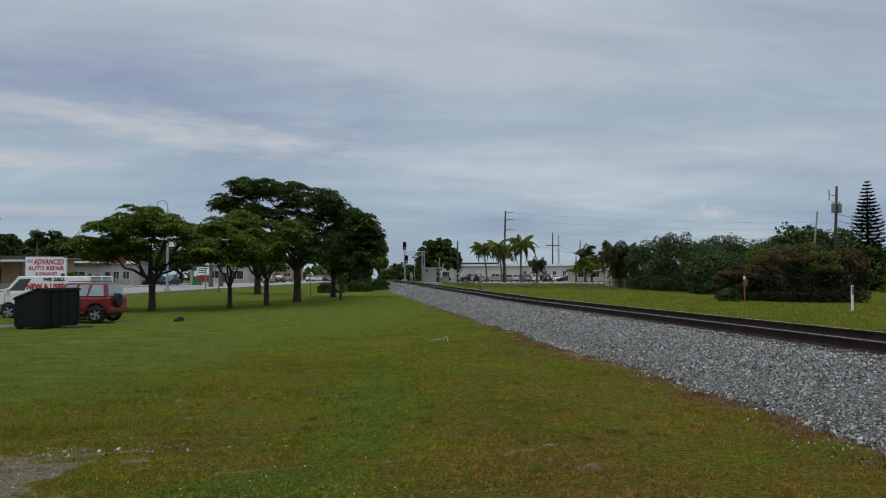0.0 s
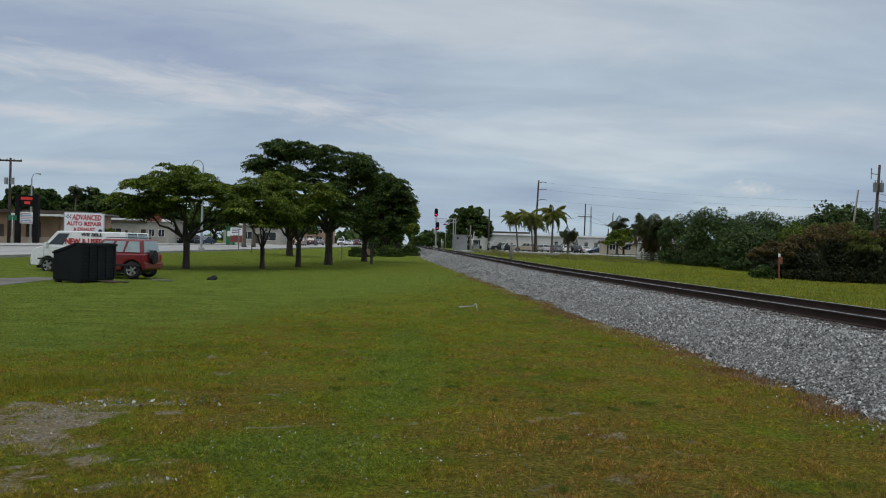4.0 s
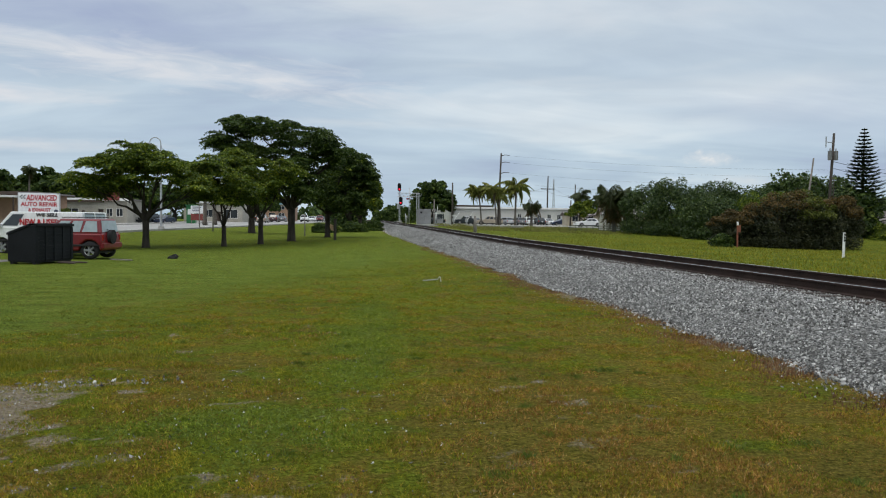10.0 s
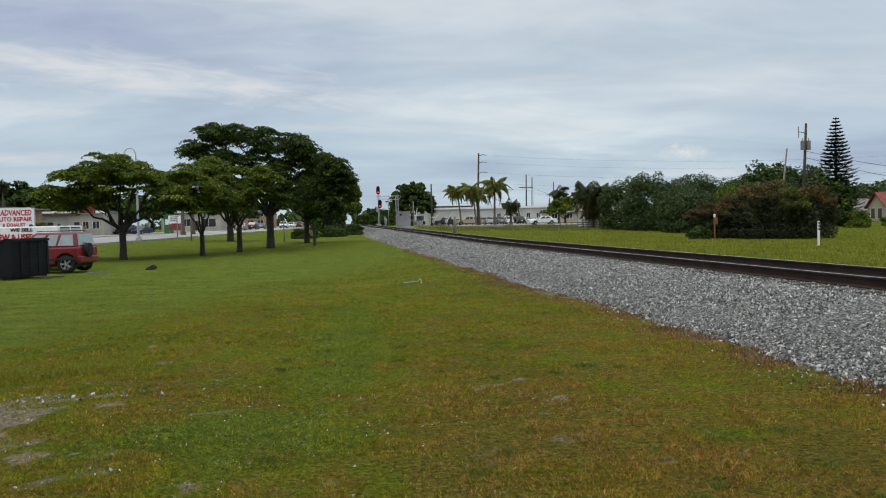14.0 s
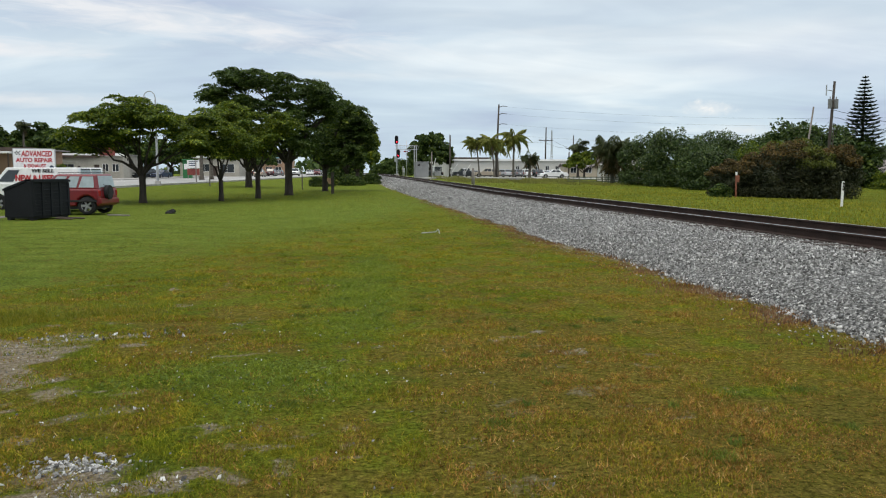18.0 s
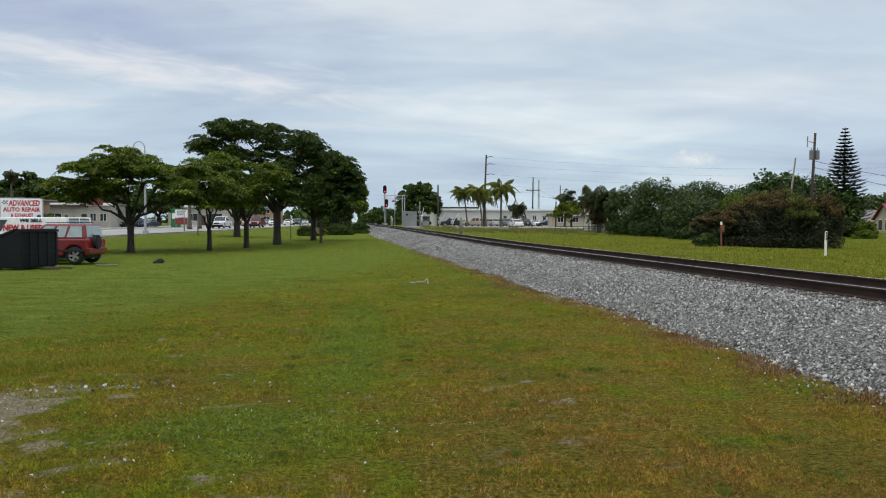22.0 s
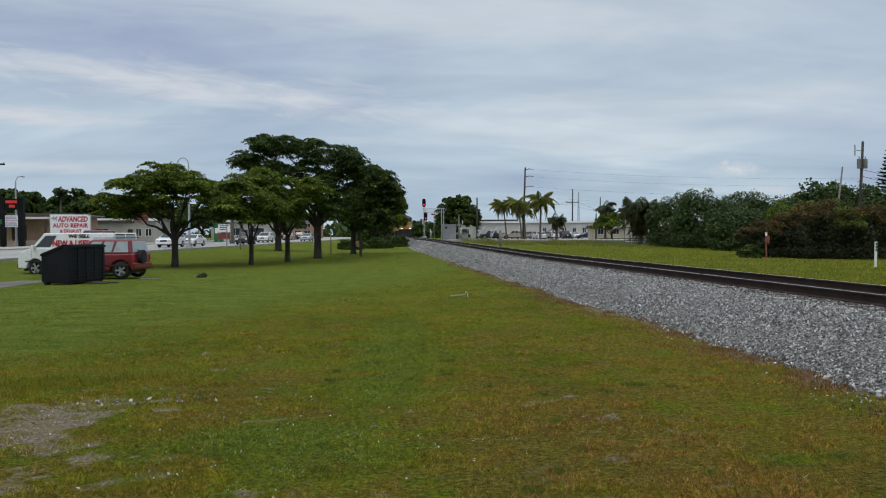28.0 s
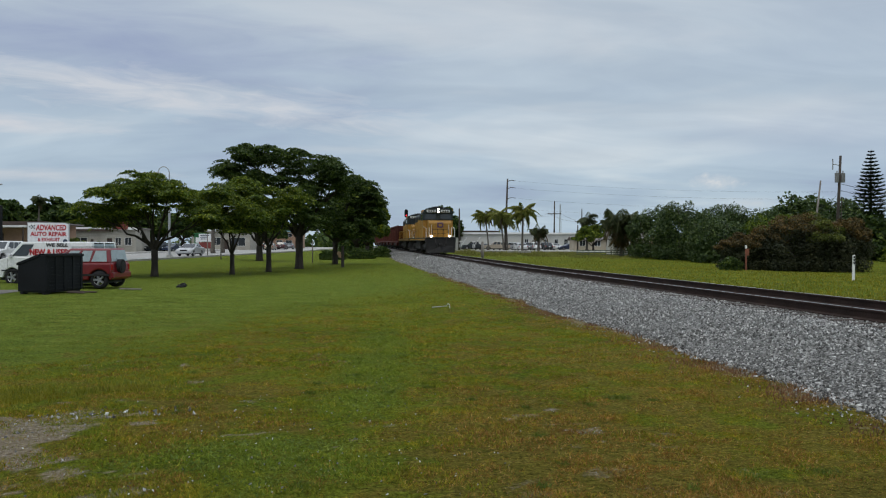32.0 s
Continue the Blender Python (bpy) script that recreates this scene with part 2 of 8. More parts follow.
def grass_build(nodes, link):
    """Thatch and soil between the blades: green, dry or bare by the lawn's own zones, with grain at two scales."""
    patch_h = noise_tex(nodes, link, 0.35, 6, 0.6)
    lush = ramp_of(nodes, link, patch_h, [(0.32, (0.073, 0.101, 0.012)), (0.50, (0.110, 0.136, 0.014)), (0.68, (0.153, 0.165, 0.018))])
    shortcut = ramp_of(nodes, link, noise_tex(nodes, link, 1.3, 7, 0.7, stretch=(0.5, 1.4, 1)), [(0.34, (0.084, 0.120, 0.018)), (0.50, (0.120, 0.162, 0.024)), (0.66, (0.165, 0.198, 0.034))])
    base = mixed(nodes, link, lush, shortcut, lawn_attr(nodes, "mown"))
    straw = ramp_of(nodes, link, noise_tex(nodes, link, 5, 8, 0.75), [(0.35, (0.085, 0.050, 0.016)), (0.52, (0.180, 0.100, 0.028)), (0.68, (0.27, 0.160, 0.060))])
    level = summed(nodes, link, lawn_attr(nodes, "dry"), noise_tex(nodes, link, 3.2, 8, 0.75), 1.3)
    base = mixed(nodes, link, base, straw, ramp_of(nodes, link, level, [(0.78, grey(0)), (1.0, grey(0.45)), (1.0, grey(0.45))]))
    deep = ramp_of(nodes, link, noise_tex(nodes, link, 18, 7, 0.75), [(0.38, grey(0.42)), (0.62, grey(1.40))])
    base = mixed(nodes, link, base, deep, 1.0, "MULTIPLY")
    fine_h = noise_tex(nodes, link, 38, 7, 0.75)
    base = mixed(nodes, link, base, ramp_of(nodes, link, fine_h, [(0.34, grey(0.34)), (0.66, grey(1.55))]), 1.0, "MULTIPLY")
    where_h = summed(nodes, link, lawn_attr(nodes, "bare"), noise_tex(nodes, link, 8, 8, 0.8), 1.5)
    where = ramp_of(nodes, link, summed(nodes, link, where_h, where_h, -0.5), [(0.56, grey(0)), (0.74, grey(1))])
    sand = ramp_of(nodes, link, noise_tex(nodes, link, 24, 8, 0.8), [(0.36, (0.080, 0.060, 0.034)), (0.50, (0.205, 0.168, 0.115)), (0.64, (0.40, 0.355, 0.28))])
    return mixed(nodes, link, base, sand, where), fine_h, 0.9


def ballast_build(nodes, link):
    v = nodes.new("ShaderNodeTexVoronoi")
    v.inputs["Scale"].default_value = 28
    co = nodes.new("ShaderNodeTexCoord")
    link(co.outputs["Object"], v.inputs["Vector"])
    grey = ramp_of(nodes, link, v.outputs["Color"], [(0.0, (0.103, 0.101, 0.094)), (0.5, (0.253, 0.250, 0.236)), (1.0, (0.483, 0.477, 0.454))])
    # Cell edges are darkened: shade between the stones, put into the colour.
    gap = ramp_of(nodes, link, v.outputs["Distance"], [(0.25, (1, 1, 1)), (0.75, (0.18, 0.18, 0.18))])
    inv = nodes.new("ShaderNodeMath")
    inv.operation = "SUBTRACT"
    inv.inputs[0].default_value = 1.0
    link(v.outputs["Distance"], inv.inputs[1])
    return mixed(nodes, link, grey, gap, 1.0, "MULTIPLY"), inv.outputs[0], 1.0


def stone_build(nodes, link):
    geo = nodes.new("ShaderNodeNewGeometry")
    grey = ramp_of(nodes, link, geo.outputs["Random Per Island"], [(0.0, (0.071, 0.068, 0.065)), (0.35, (0.205, 0.203, 0.192)), (0.75, (0.393, 0.389, 0.372)), (1.0, (0.650, 0.644, 0.616))])
    h = noise_tex(nodes, link, 40, 3)
    return mixed(nodes, link, grey, ramp_of(nodes, link, h, [(0.3, (0.75, 0.75, 0.75)), (0.7, (1.1, 1.1, 1.1))]), 1.0, "MULTIPLY"), h, 0.2


def blade_build(nodes, link):
    """Each blade is either green or dry; dry ones are commoner where the lawn is dry."""
    geo = nodes.new("ShaderNodeNewGeometry")
    own = geo.outputs["Random Per Island"]
    green = ramp_of(nodes, link, own, [(0.0, (0.084, 0.124, 0.010)), (0.5, (0.145, 0.190, 0.012)), (0.85, (0.210, 0.239, 0.016)), (1.0, (0.306, 0.279, 0.032))])
    yellowed = ramp_of(nodes, link, own, [(0.0, (0.135, 0.121, 0.010)), (0.5, (0.228, 0.182, 0.015)), (1.0, (0.352, 0.256, 0.034))])
    tint = ramp_of(nodes, link, noise_tex(nodes, link, 0.7, 6, 0.65), [(0.36, grey(0.0)), (0.60, grey(0.85))])
    green = mixed(nodes, link, green, yellowed, tint)
    weedy = ramp_of(nodes, link, own, [(0.0, (0.088, 0.136, 0.017)), (0.6, (0.159, 0.216, 0.023)), (1.0, (0.261, 0.298, 0.047))])
    green = mixed(nodes, link, green, weedy, lawn_attr(nodes, "clover"))
    # Mown blades, with the shade of the dip put into their darker colour.
    cut = ramp_of(nodes, link, own, [(0.0, (0.091, 0.120, 0.018)), (0.6, (0.143, 0.170, 0.022)), (1.0, (0.225, 0.225, 0.042))])
    green = mixed(nodes, link, green, cut, lawn_attr(nodes, "mown"))
    dry = ramp_of(nodes, link, own, [(0.0, (0.130, 0.062, 0.018)), (0.5, (0.266, 0.138, 0.036)), (0.85, (0.350, 0.201, 0.063)), (1.0, (0.452, 0.322, 0.141))])
    other = nodes.new("ShaderNodeTexWhiteNoise")
    other.noise_dimensions = "1D"
    link(own, other.inputs["W"])
    pick = nodes.new("ShaderNodeMath")
    pick.operation = "LESS_THAN"
    link(other.outputs["Value"], pick.inputs[0])
    link(lawn_attr(nodes, "dry"), pick.inputs[1])
    patch = ramp_of(nodes, link, noise_tex(nodes, link, 20.0, 6, 0.8), [(0.38, (0.52, 0.54, 0.52)), (0.50, (1.0, 1.0, 0.97)), (0.64, (1.42, 1.34, 1.25))])
    clumps = ramp_of(nodes, link, noise_tex(nodes, link, 3.4, 5, 0.6), [(0.38, (0.76, 0.80, 0.76)), (0.62, (1.22, 1.18, 1.12))])
    patch = mixed(nodes, link, patch, clumps, 1.0, "MULTIPLY")
    return mixed(nodes, link, mixed(nodes, link, green, dry, pick.outputs[0]), patch, 1.0, "MULTIPLY"), None, 0


def road_build(nodes, link):
    worn = ramp_of(nodes, link, noise_tex(nodes, link, 0.3, 5, stretch=(1, 0.1, 1)), [(0.35, (0.25, 0.245, 0.23)), (0.65, (0.34, 0.33, 0.31))])
    h = noise_tex(nodes, link, 30, 4)
    return mixed(nodes, link, worn, ramp_of(nodes, link, h, [(0.3, (0.88, 0.88, 0.88)), (0.7, (1.06, 1.06, 1.06))]), 1.0, "MULTIPLY"), h, 0.2


GRASS = shade("grass", grass_build, 0.95, 0, 0.02)
BLADE = shade("grass_blade", blade_build, 0.8, 0, 0.03)
VERGE = leaf_mat("verge_grass", (0.120, 0.130, 0.010), (0.205, 0.200, 0.015), (0.31, 0.27, 0.035))
DARKWEED = leaf_mat("deep_green_weed", (0.058, 0.090, 0.011), (0.096, 0.138, 0.014), (0.155, 0.185, 0.026))
WEED = leaf_mat("clover_weed", (0.064, 0.107, 0.016), (0.124, 0.180, 0.023), (0.216, 0.260, 0.043))
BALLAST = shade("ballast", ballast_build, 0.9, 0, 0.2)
STONE = shade("ballast_stone", stone_build, 0.85, 0, 0.2)
PALESTONE = shade("pale_gravel", stone_build, 0.9, 0, 0.15)
ROAD = shade("pale_worn_asphalt", road_build, 0.85)
CONCRETE = dull("concrete", (0.34, 0.33, 0.305), 0.85, 0, 2.0)
RUST = dull("rusty_rail_steel", (0.036, 0.021, 0.016), 0.8, 0.3, 8.0, 0.35, 0.2)
RAILTOP = dull("polished_rail_head", (0.62, 0.62, 0.64), 0.28, 1.0, 12, 0.1, 0.02)
TIMBER = dull("creosoted_timber", (0.060, 0.048, 0.040), 0.9, 0, 6, 0.3, 0.4, stretch=(1, 6, 6))
POLEWOOD = dull("weathered_pole_timber", (0.065, 0.055, 0.047), 0.9, 0, 5, 0.3, 0.3, stretch=(6, 6, 0.6))
PALEWOOD = dull("grey_sunbleached_timber", (0.22, 0.20, 0.18), 0.9, 0, 5, 0.3, 0.3, stretch=(6, 6, 0.6))
BARK = dull("tree_bark", (0.050, 0.042, 0.034), 0.95, 0, 6, 0.35, 0.8, stretch=(3, 3, 0.8))
PALMBARK = dull("palm_bark", (0.13, 0.115, 0.095), 0.95, 0, 6, 0.3, 0.8, stretch=(1, 1, 6))
GALV = dull("galvanised_steel", (0.42, 0.43, 0.44), 0.5, 0.6, 5, 0.15, 0.05)
SILVER = dull("silver_painted_cabinet", (0.27, 0.275, 0.275), 0.5, 0.2, 3, 0.15, 0.05)
WHITE = dull("white_paint", (0.78, 0.78, 0.76), 0.6, 0, 3, 0.10, 0.05)
BLACK = dull("black_painted_steel", (0.010, 0.010, 0.011), 0.7, 0, 3, 0.4, 0.1, 0.12)
DARK = dull("dark_underbody", (0.018, 0.018, 0.018), 0.7, 0, 4, 0.3, 0.1)
TYRE = dull("tyre_rubber", (0.020, 0.020, 0.021), 0.85, 0, 10, 0.2, 0.1)
RIM = dull("alloy_rim", (0.45, 0.45, 0.46), 0.35, 0.8, 10, 0.1, 0.05)
CARGLASS = dull("tinted_car_glass", (0.030, 0.036, 0.040), 0.08, 0, 1, 0.1, 0.0, 0.6)
# The pale base colour paints in the sky's reflection on these car windows.
SHEENGLASS = dull("car_glass_painted_reflection", (0.30, 0.36, 0.37), 0.10, 0, 1, 0.15, 0.0, 0.6)
CHROME = dull("chrome", (0.6, 0.6, 0.6), 0.15, 1.0, 4, 0.05, 0.0)
REDLENS = dull("red_lens", (0.30, 0.015, 0.012), 0.2, 0, 8, 0.1, 0.02)
LAMPGLASS = dull("headlamp_glass", (0.65, 0.65, 0.63), 0.15, 0, 8, 0.1, 0.02)
GREENLEAF = leaf_mat("poinciana_leaves", (0.030, 0.056, 0.008), (0.082, 0.128, 0.012), (0.250, 0.285, 0.022))
DARKLEAF = leaf_mat("dark_leaves", (0.018, 0.038, 0.010), (0.046, 0.080, 0.015), (0.105, 0.145, 0.022))
PALMLEAF = leaf_mat("palm_fronds", (0.095, 0.125, 0.030), (0.225, 0.245, 0.052), (0.40, 0.35, 0.10))
DRYLEAF = leaf_mat("brown_palm_fronds", (0.075, 0.050, 0.026), (0.12, 0.09, 0.04), (0.16, 0.12, 0.06))
THICKLEAF = leaf_mat("glossy_thicket_leaves", (0.019, 0.040, 0.011), (0.049, 0.086, 0.021), (0.110, 0.150, 0.040), 0.5, 0.32)
SABALLEAF = leaf_mat("dusty_palm_fans", (0.028, 0.040, 0.016), (0.060, 0.075, 0.028), (0.11, 0.12, 0.05))
SHRUBLEAF = leaf_mat("dark_shrub_leaves", (0.020, 0.026, 0.014), (0.036, 0.042, 0.020), (0.060, 0.062, 0.026))
REDLEAF = leaf_mat("russet_new_leaves", (0.058, 0.042, 0.016), (0.098, 0.066, 0.021), (0.155, 0.102, 0.028))
LIMELEAF = leaf_mat("yellow_green_new_leaves", (0.055, 0.075, 0.014), (0.095, 0.115, 0.018), (0.16, 0.17, 0.03))
PINELEAF = leaf_mat("araucaria_needles", (0.016, 0.028, 0.013), (0.026, 0.042, 0.017), (0.04, 0.06, 0.024))
SIGNALRED = glow("lit_red_signal", (1.0, 0.015, 0.04), 2.2)


# mesh tools
def link_mesh(name, bm, material, parent=None, smooth=False):
    me = bpy.data.meshes.new(name)
    bmesh.ops.recalc_face_normals(bm, faces=bm.faces)
    if smooth:
        for f in bm.faces:
            f.smooth = True
    bm.to_mesh(me)
    bm.free()
    for m in (material if isinstance(material, (list, tuple)) else [material]):
        me.materials.append(m)
    ob = new(name, me)
    ob.parent = parent
    return ob


def part(name, bm, material, parent, label="", smooth=False):
    """One mesh object under a thing or under a part."""
    ob = link_mesh(name, bm, material, parent, smooth)
    return tagged(ob, label)


def thing(name, label, category, m=None, group="", kind=""):
    """An Empty at a thing's base."""
    ob = new(name)
    ob.empty_display_size = 0.2
    if m is not None:
        ob.matrix_basis = m
    return tagged(ob, label, category, group, kind)


def raw_mesh(name, verts, faces, material, parent=None, smooth=False):
    me = bpy.data.meshes.new(name)
    me.from_pydata(verts, [], faces)
    me.materials.append(material)
    if smooth:
        me.polygons.foreach_set("use_smooth", [True] * len(me.polygons))
    me.update()
    ob = new(name, me)
    ob.parent = parent
    return ob


def box(x0, x1, y0, y1, z0, z1, bevel=0.0, bm=None):
    own = bmesh.new()
    bmesh.ops.create_cube(own, size=1, matrix=Matrix.Translation(((x0 + x1) / 2, (y0 + y1) / 2, (z0 + z1) / 2)) @ Matrix.Diagonal((x1 - x0, y1 - y0, z1 - z0, 1)))
    if bevel:
        bmesh.ops.bevel(own, geom=own.edges[:], offset=bevel, segments=2, affect="EDGES", profile=0.5)
    return merge(bm, own)


def merge(bm, own):
    if bm is None:
        return own
    me = bpy.data.meshes.new("tmp")
    own.to_mesh(me)
    own.free()
    bm.from_mesh(me)
    bpy.data.meshes.remove(me)
    return bm


def tube(points, radii, sides=8, bm=None, cap=True):
    """A tapered tube along points."""
    bm = bm or bmesh.new()
    rings = []
    pts = [Vector(p) for p in points]
    ref = Vector((1, 0, 0))
    for i, p in enumerate(pts):
        d = (pts[min(i + 1, len(pts) - 1)] - pts[max(i - 1, 0)]).normalized()
        u = ref - d * ref.dot(d)
        if u.length < 0.05:
            u = Vector((0, 1, 0)) - d * d.y
        u.normalize()
        w = d.cross(u)
        ref = u
        r = radii[i] if hasattr(radii, "__len__") else radii
        rings.append([bm.verts.new(p + (u * math.cos(a) + w * math.sin(a)) * r) for a in (2 * math.pi * k / sides for k in range(sides))])
    for a, b in zip(rings, rings[1:]):
        for k in range(sides):
            bm.faces.new((a[k], a[(k + 1) % sides], b[(k + 1) % sides], b[k]))
    if cap:
        bm.faces.new(rings[0][::-1])
        bm.faces.new(rings[-1])
    return bm


def prism(outline, axis, a, b, bm=None, bevel=0.0):
    """A flat outline (pairs) drawn out along an axis from a to b."""
    own = bmesh.new()

    def at(p, k):
        return {"x": (k, p[0], p[1]), "y": (p[0], k, p[1]), "z": (p[0], p[1], k)}[axis]
    lo, hi = [own.verts.new(at(p, a)) for p in outline], [own.verts.new(at(p, b)) for p in outline]
    own.faces.new(lo)
    own.faces.new(hi[::-1])
    n = len(outline)
    for i in range(n):
        own.faces.new((lo[i], hi[i], hi[(i + 1) % n], lo[(i + 1) % n]))
    bmesh.ops.recalc_face_normals(own, faces=own.faces)
    if bevel:
        bmesh.ops.bevel(own, geom=own.edges[:], offset=bevel, segments=2, affect="EDGES", profile=0.5)
    return merge(bm, own)


def disc(x, y, z, r, depth, axis="x", sides=18, bm=None):
    """A short round slab about an axis through (x, y, z)."""
    turn = {"x": pose(0, 0, 0, 0, 90, 0), "y": pose(0, 0, 0, 90, 0, 0), "z": Matrix()}[axis]
    own = bmesh.new()
    bmesh.ops.create_cone(own, cap_ends=True, segments=sides, radius1=r, radius2=r, depth=depth, matrix=Matrix.Translation((x, y, z)) @ turn)
    return merge(bm, own)


def text_part(body, size, m, material, parent, name="lettering", fit=0.0, bold=0.0, shear=0.0):
    """Raised letters in the built-in font as a mesh under parent; fit: their full width."""
    cu = bpy.data.curves.new(name, "FONT")
    cu.body, cu.size, cu.extrude, cu.offset, cu.shear = body, size, 0.004, bold, shear
    cu.align_x, cu.align_y, cu.resolution_u = "CENTER", "CENTER", 2
    tmp = bpy.data.objects.new("tmp", cu)
    me = bpy.data.meshes.new_from_object(tmp)
    bpy.data.objects.remove(tmp)
    me.materials.clear()
    me.materials.append(material)
    if fit:
        xs = [v.co.x for v in me.vertices]
        k = fit / (max(xs) - min(xs))
        me.transform(Matrix.Diagonal((k, 1, 1, 1)))
    me.name = name
    ob = new(name, me)
    ob.parent, ob.matrix_basis = parent, m
    return ob


def smooth_step(a, b, v):
    k = min(1, max(0, (v - a) / (b - a)))
    return k * k * (3 - 2 * k)


def lerp_table(table, v):
    """Linear in a table of (v, value)."""
    if v <= table[0][0]:
        return table[0][1]
    for (a, p), (b, q) in zip(table, table[1:]):
        if v <= b:
            return p + (q - p) * (v - a) / (b - a)
    return table[-1][1]


# the plan: y runs along the railway, x to the right of the camera, z up from the lawn at its feet
TRACK_X, RAIL_Z = 9.2, 0.68
ROAD_EDGE = [(-80, -38.5), (0, -27.5), (150, -6.85), (185, -4.0), (240, -2.6), (400, -2), (1200, -2)]
ROAD_WIDTH = 17.5


def road_z(y):
    return 0.13 + 0.004 * min(max(15, y), 180)


def rail_z(y):
    return RAIL_Z + 0.0058 * min(max(0, y - 40), 130)


def road_x(y):
    """The road's edge next to the lawn."""
    return sum(lerp_table(ROAD_EDGE, y + d) for d in (-9, -3, 3, 9)) / 4


def ground_z(x, y):
    left = road_z(y) * smooth_step(-1.0, 9.0, road_x(y) + 9.5 - x)
    far = smooth_step(55, 120, y)
    right = 0.28 - 0.5 * smooth_step(18, 36, x) - 0.6 * smooth_step(40, 75, x)
    right = right * (1 - far) + (1.02 - 0.27 * smooth_step(13, 24, x)) * far
    k = smooth_step(5.0, 13.0, x)
    lawn = 0.05 * math.sin(x * 0.35 + 1) * math.sin(y * 0.21) * smooth_step(6, 25, y)
    mid = 0.62 * smooth_step(60, 150, y)
    if x < road_x(y) + 9.5:
        return max(left + mid * (1 - left / road_z(y)) + lawn * (1 - left / road_z(y)), 0)
    return (lawn + mid) * (1 - k) + right * k


# smooth random fields over the plan
FIELD = np.random.default_rng(9).uniform(-1, 1, (64, 64, 8))


def field(x, y, scale, seed=0, octaves=3):
    """Fractal value noise, about -1 to 1, for arrays of places."""
    total, size = np.zeros(np.shape(x)), 1.0
    for k in range(octaves):
        u, v = np.asarray(x) * scale * 2 ** k + 17.3 * seed + 5.1 * k, np.asarray(y) * scale * 2 ** k + 9.7 * seed + 3.3 * k
        i, j = np.floor(u).astype(int), np.floor(v).astype(int)
        a, b = u - i, v - j
        a, b = a * a * (3 - 2 * a), b * b * (3 - 2 * b)
        t, m = FIELD[:, :, (seed + k) % 8], 63
        total = total + size * ((t[i & m, j & m] * (1 - a) + t[(i + 1) & m, j & m] * a) * (1 - b) + (t[i & m, (j + 1) & m] * (1 - a) + t[(i + 1) & m, (j + 1) & m] * a) * b)
        size *= 0.55
    return total


def rise(a, b, v):
    k = np.clip((v - a) / (b - a), 0, 1)
    return k * k * (3 - 2 * k)


# bare gravelly spots in the lawn: centre, radii, how bare
BARE = [(-2.85, 7.45, 0.34, 0.75, 0.95), (-3.2, 8.2, 0.30, 0.35, 0.95), (-2.55, 8.55, 0.45, 0.16, 0.9), (-2.55, 6.85, 0.20, 0.28, 0.86), (-3.4, 7.2, 0.4, 0.5, 0.9), (-1.5, 4.68, 0.36, 0.16, 1.0), (-1.45, 4.32, 0.5, 0.2, 1.0), (-0.85, 4.42, 0.26, 0.20, 0.9), (-1.78, 5.6, 0.32, 0.12, 0.8), (-2.6, 5.7, 0.25, 0.25, 0.8), (-0.45, 5.2, 0.20, 0.09, 0.7), (0.0, 5.3, 0.16, 0.12, 0.75), (-0.12, 4.8, 0.18, 0.12, 0.7), (-0.25, 4.45, 0.11, 0.09, 0.8), (-0.91, 7.4, 0.26, 0.14, 0.7), (-1.61, 12.2, 0.12, 0.25, 0.8), (-0.1, 12.05, 0.26, 0.10, 0.75), (-0.3, 8.9, 0.2, 0.1, 0.6), (0.28, 7.7, 0.16, 0.1, 0.65), (1.77, 8.05, 0.14, 0.12, 0.8), (2.17, 8.2, 0.12, 0.10, 0.8), (2.25, 7.0, 0.10, 0.12, 0.8), (2.0, 7.6, 0.2, 0.2, 0.55), (2.1, 5.9, 0.25, 0.25, 0.6), (2.3, 5.35, 0.2, 0.2, 0.65), (1.0, 4.2, 0.2, 0.15, 0.6), (0.85, 4.75, 0.2, 0.12, 0.6), (3.0, 5.6, 0.15, 0.15, 0.55), (1.3, 9.6, 0.2, 0.2, 0.5), (2.9, 6.9, 0.12, 0.10, 0.7), (3.2, 8.0, 0.1, 0.1, 0.6), (1.35, 5.6, 0.18, 0.12, 0.5)]


def bare_at(x, y):
    """0 in grass to about 1 on bare gravel and sand."""
    x, y = np.asarray(x, float), np.asarray(y, float)
    k = np.zeros(x.shape)
    wx, wy = x + 0.26 * field(x, y, 2.4, 1, 4), y + 0.30 * field(x, y, 2.4, 2, 4)
    for cx, cy, rx, ry, full in BARE:
        d = ((wx - cx) / rx) ** 2 + ((wy - cy) / ry) ** 2
        k = np.maximum(k, (full if full > 0.85 else full * 0.86) * np.clip(1.15 - 0.55 * d, 0, 1))
    # small worn spots, most of them to the road side, and the scuffed foot of the ballast
    worn = field(x, y, 2.1, 3) + 0.4 * field(x, y, 6.0, 4)
    k = np.maximum(k, (worn - 0.86 - 0.22 * rise(-1.0, 1.0, x)) * 1.6 * (y < 13))
    return np.clip(np.maximum(k, 0.62 * rise(4.75, 5.3, x + 0.3 * field(x, y, 1.1, 5)) * (x < 6)), 0, 1)


def mown_at(x, y):
    """The closer mown turf towards the road; its darker blades also paint in the dip's shade."""
    x, y = np.asarray(x, float), np.asarray(y, float)
    edge = -4.2 + 0.32 * (y - 10.5) + 0.5 * field(x, y, 0.4, 2)
    return (1 - rise(-2.6, 1.4, x - edge)) * rise(9.4, 12.5, y + 0.9 * field(x, y, 0.6, 1)) * (1 - 0.5 * rise(30, 60, y))


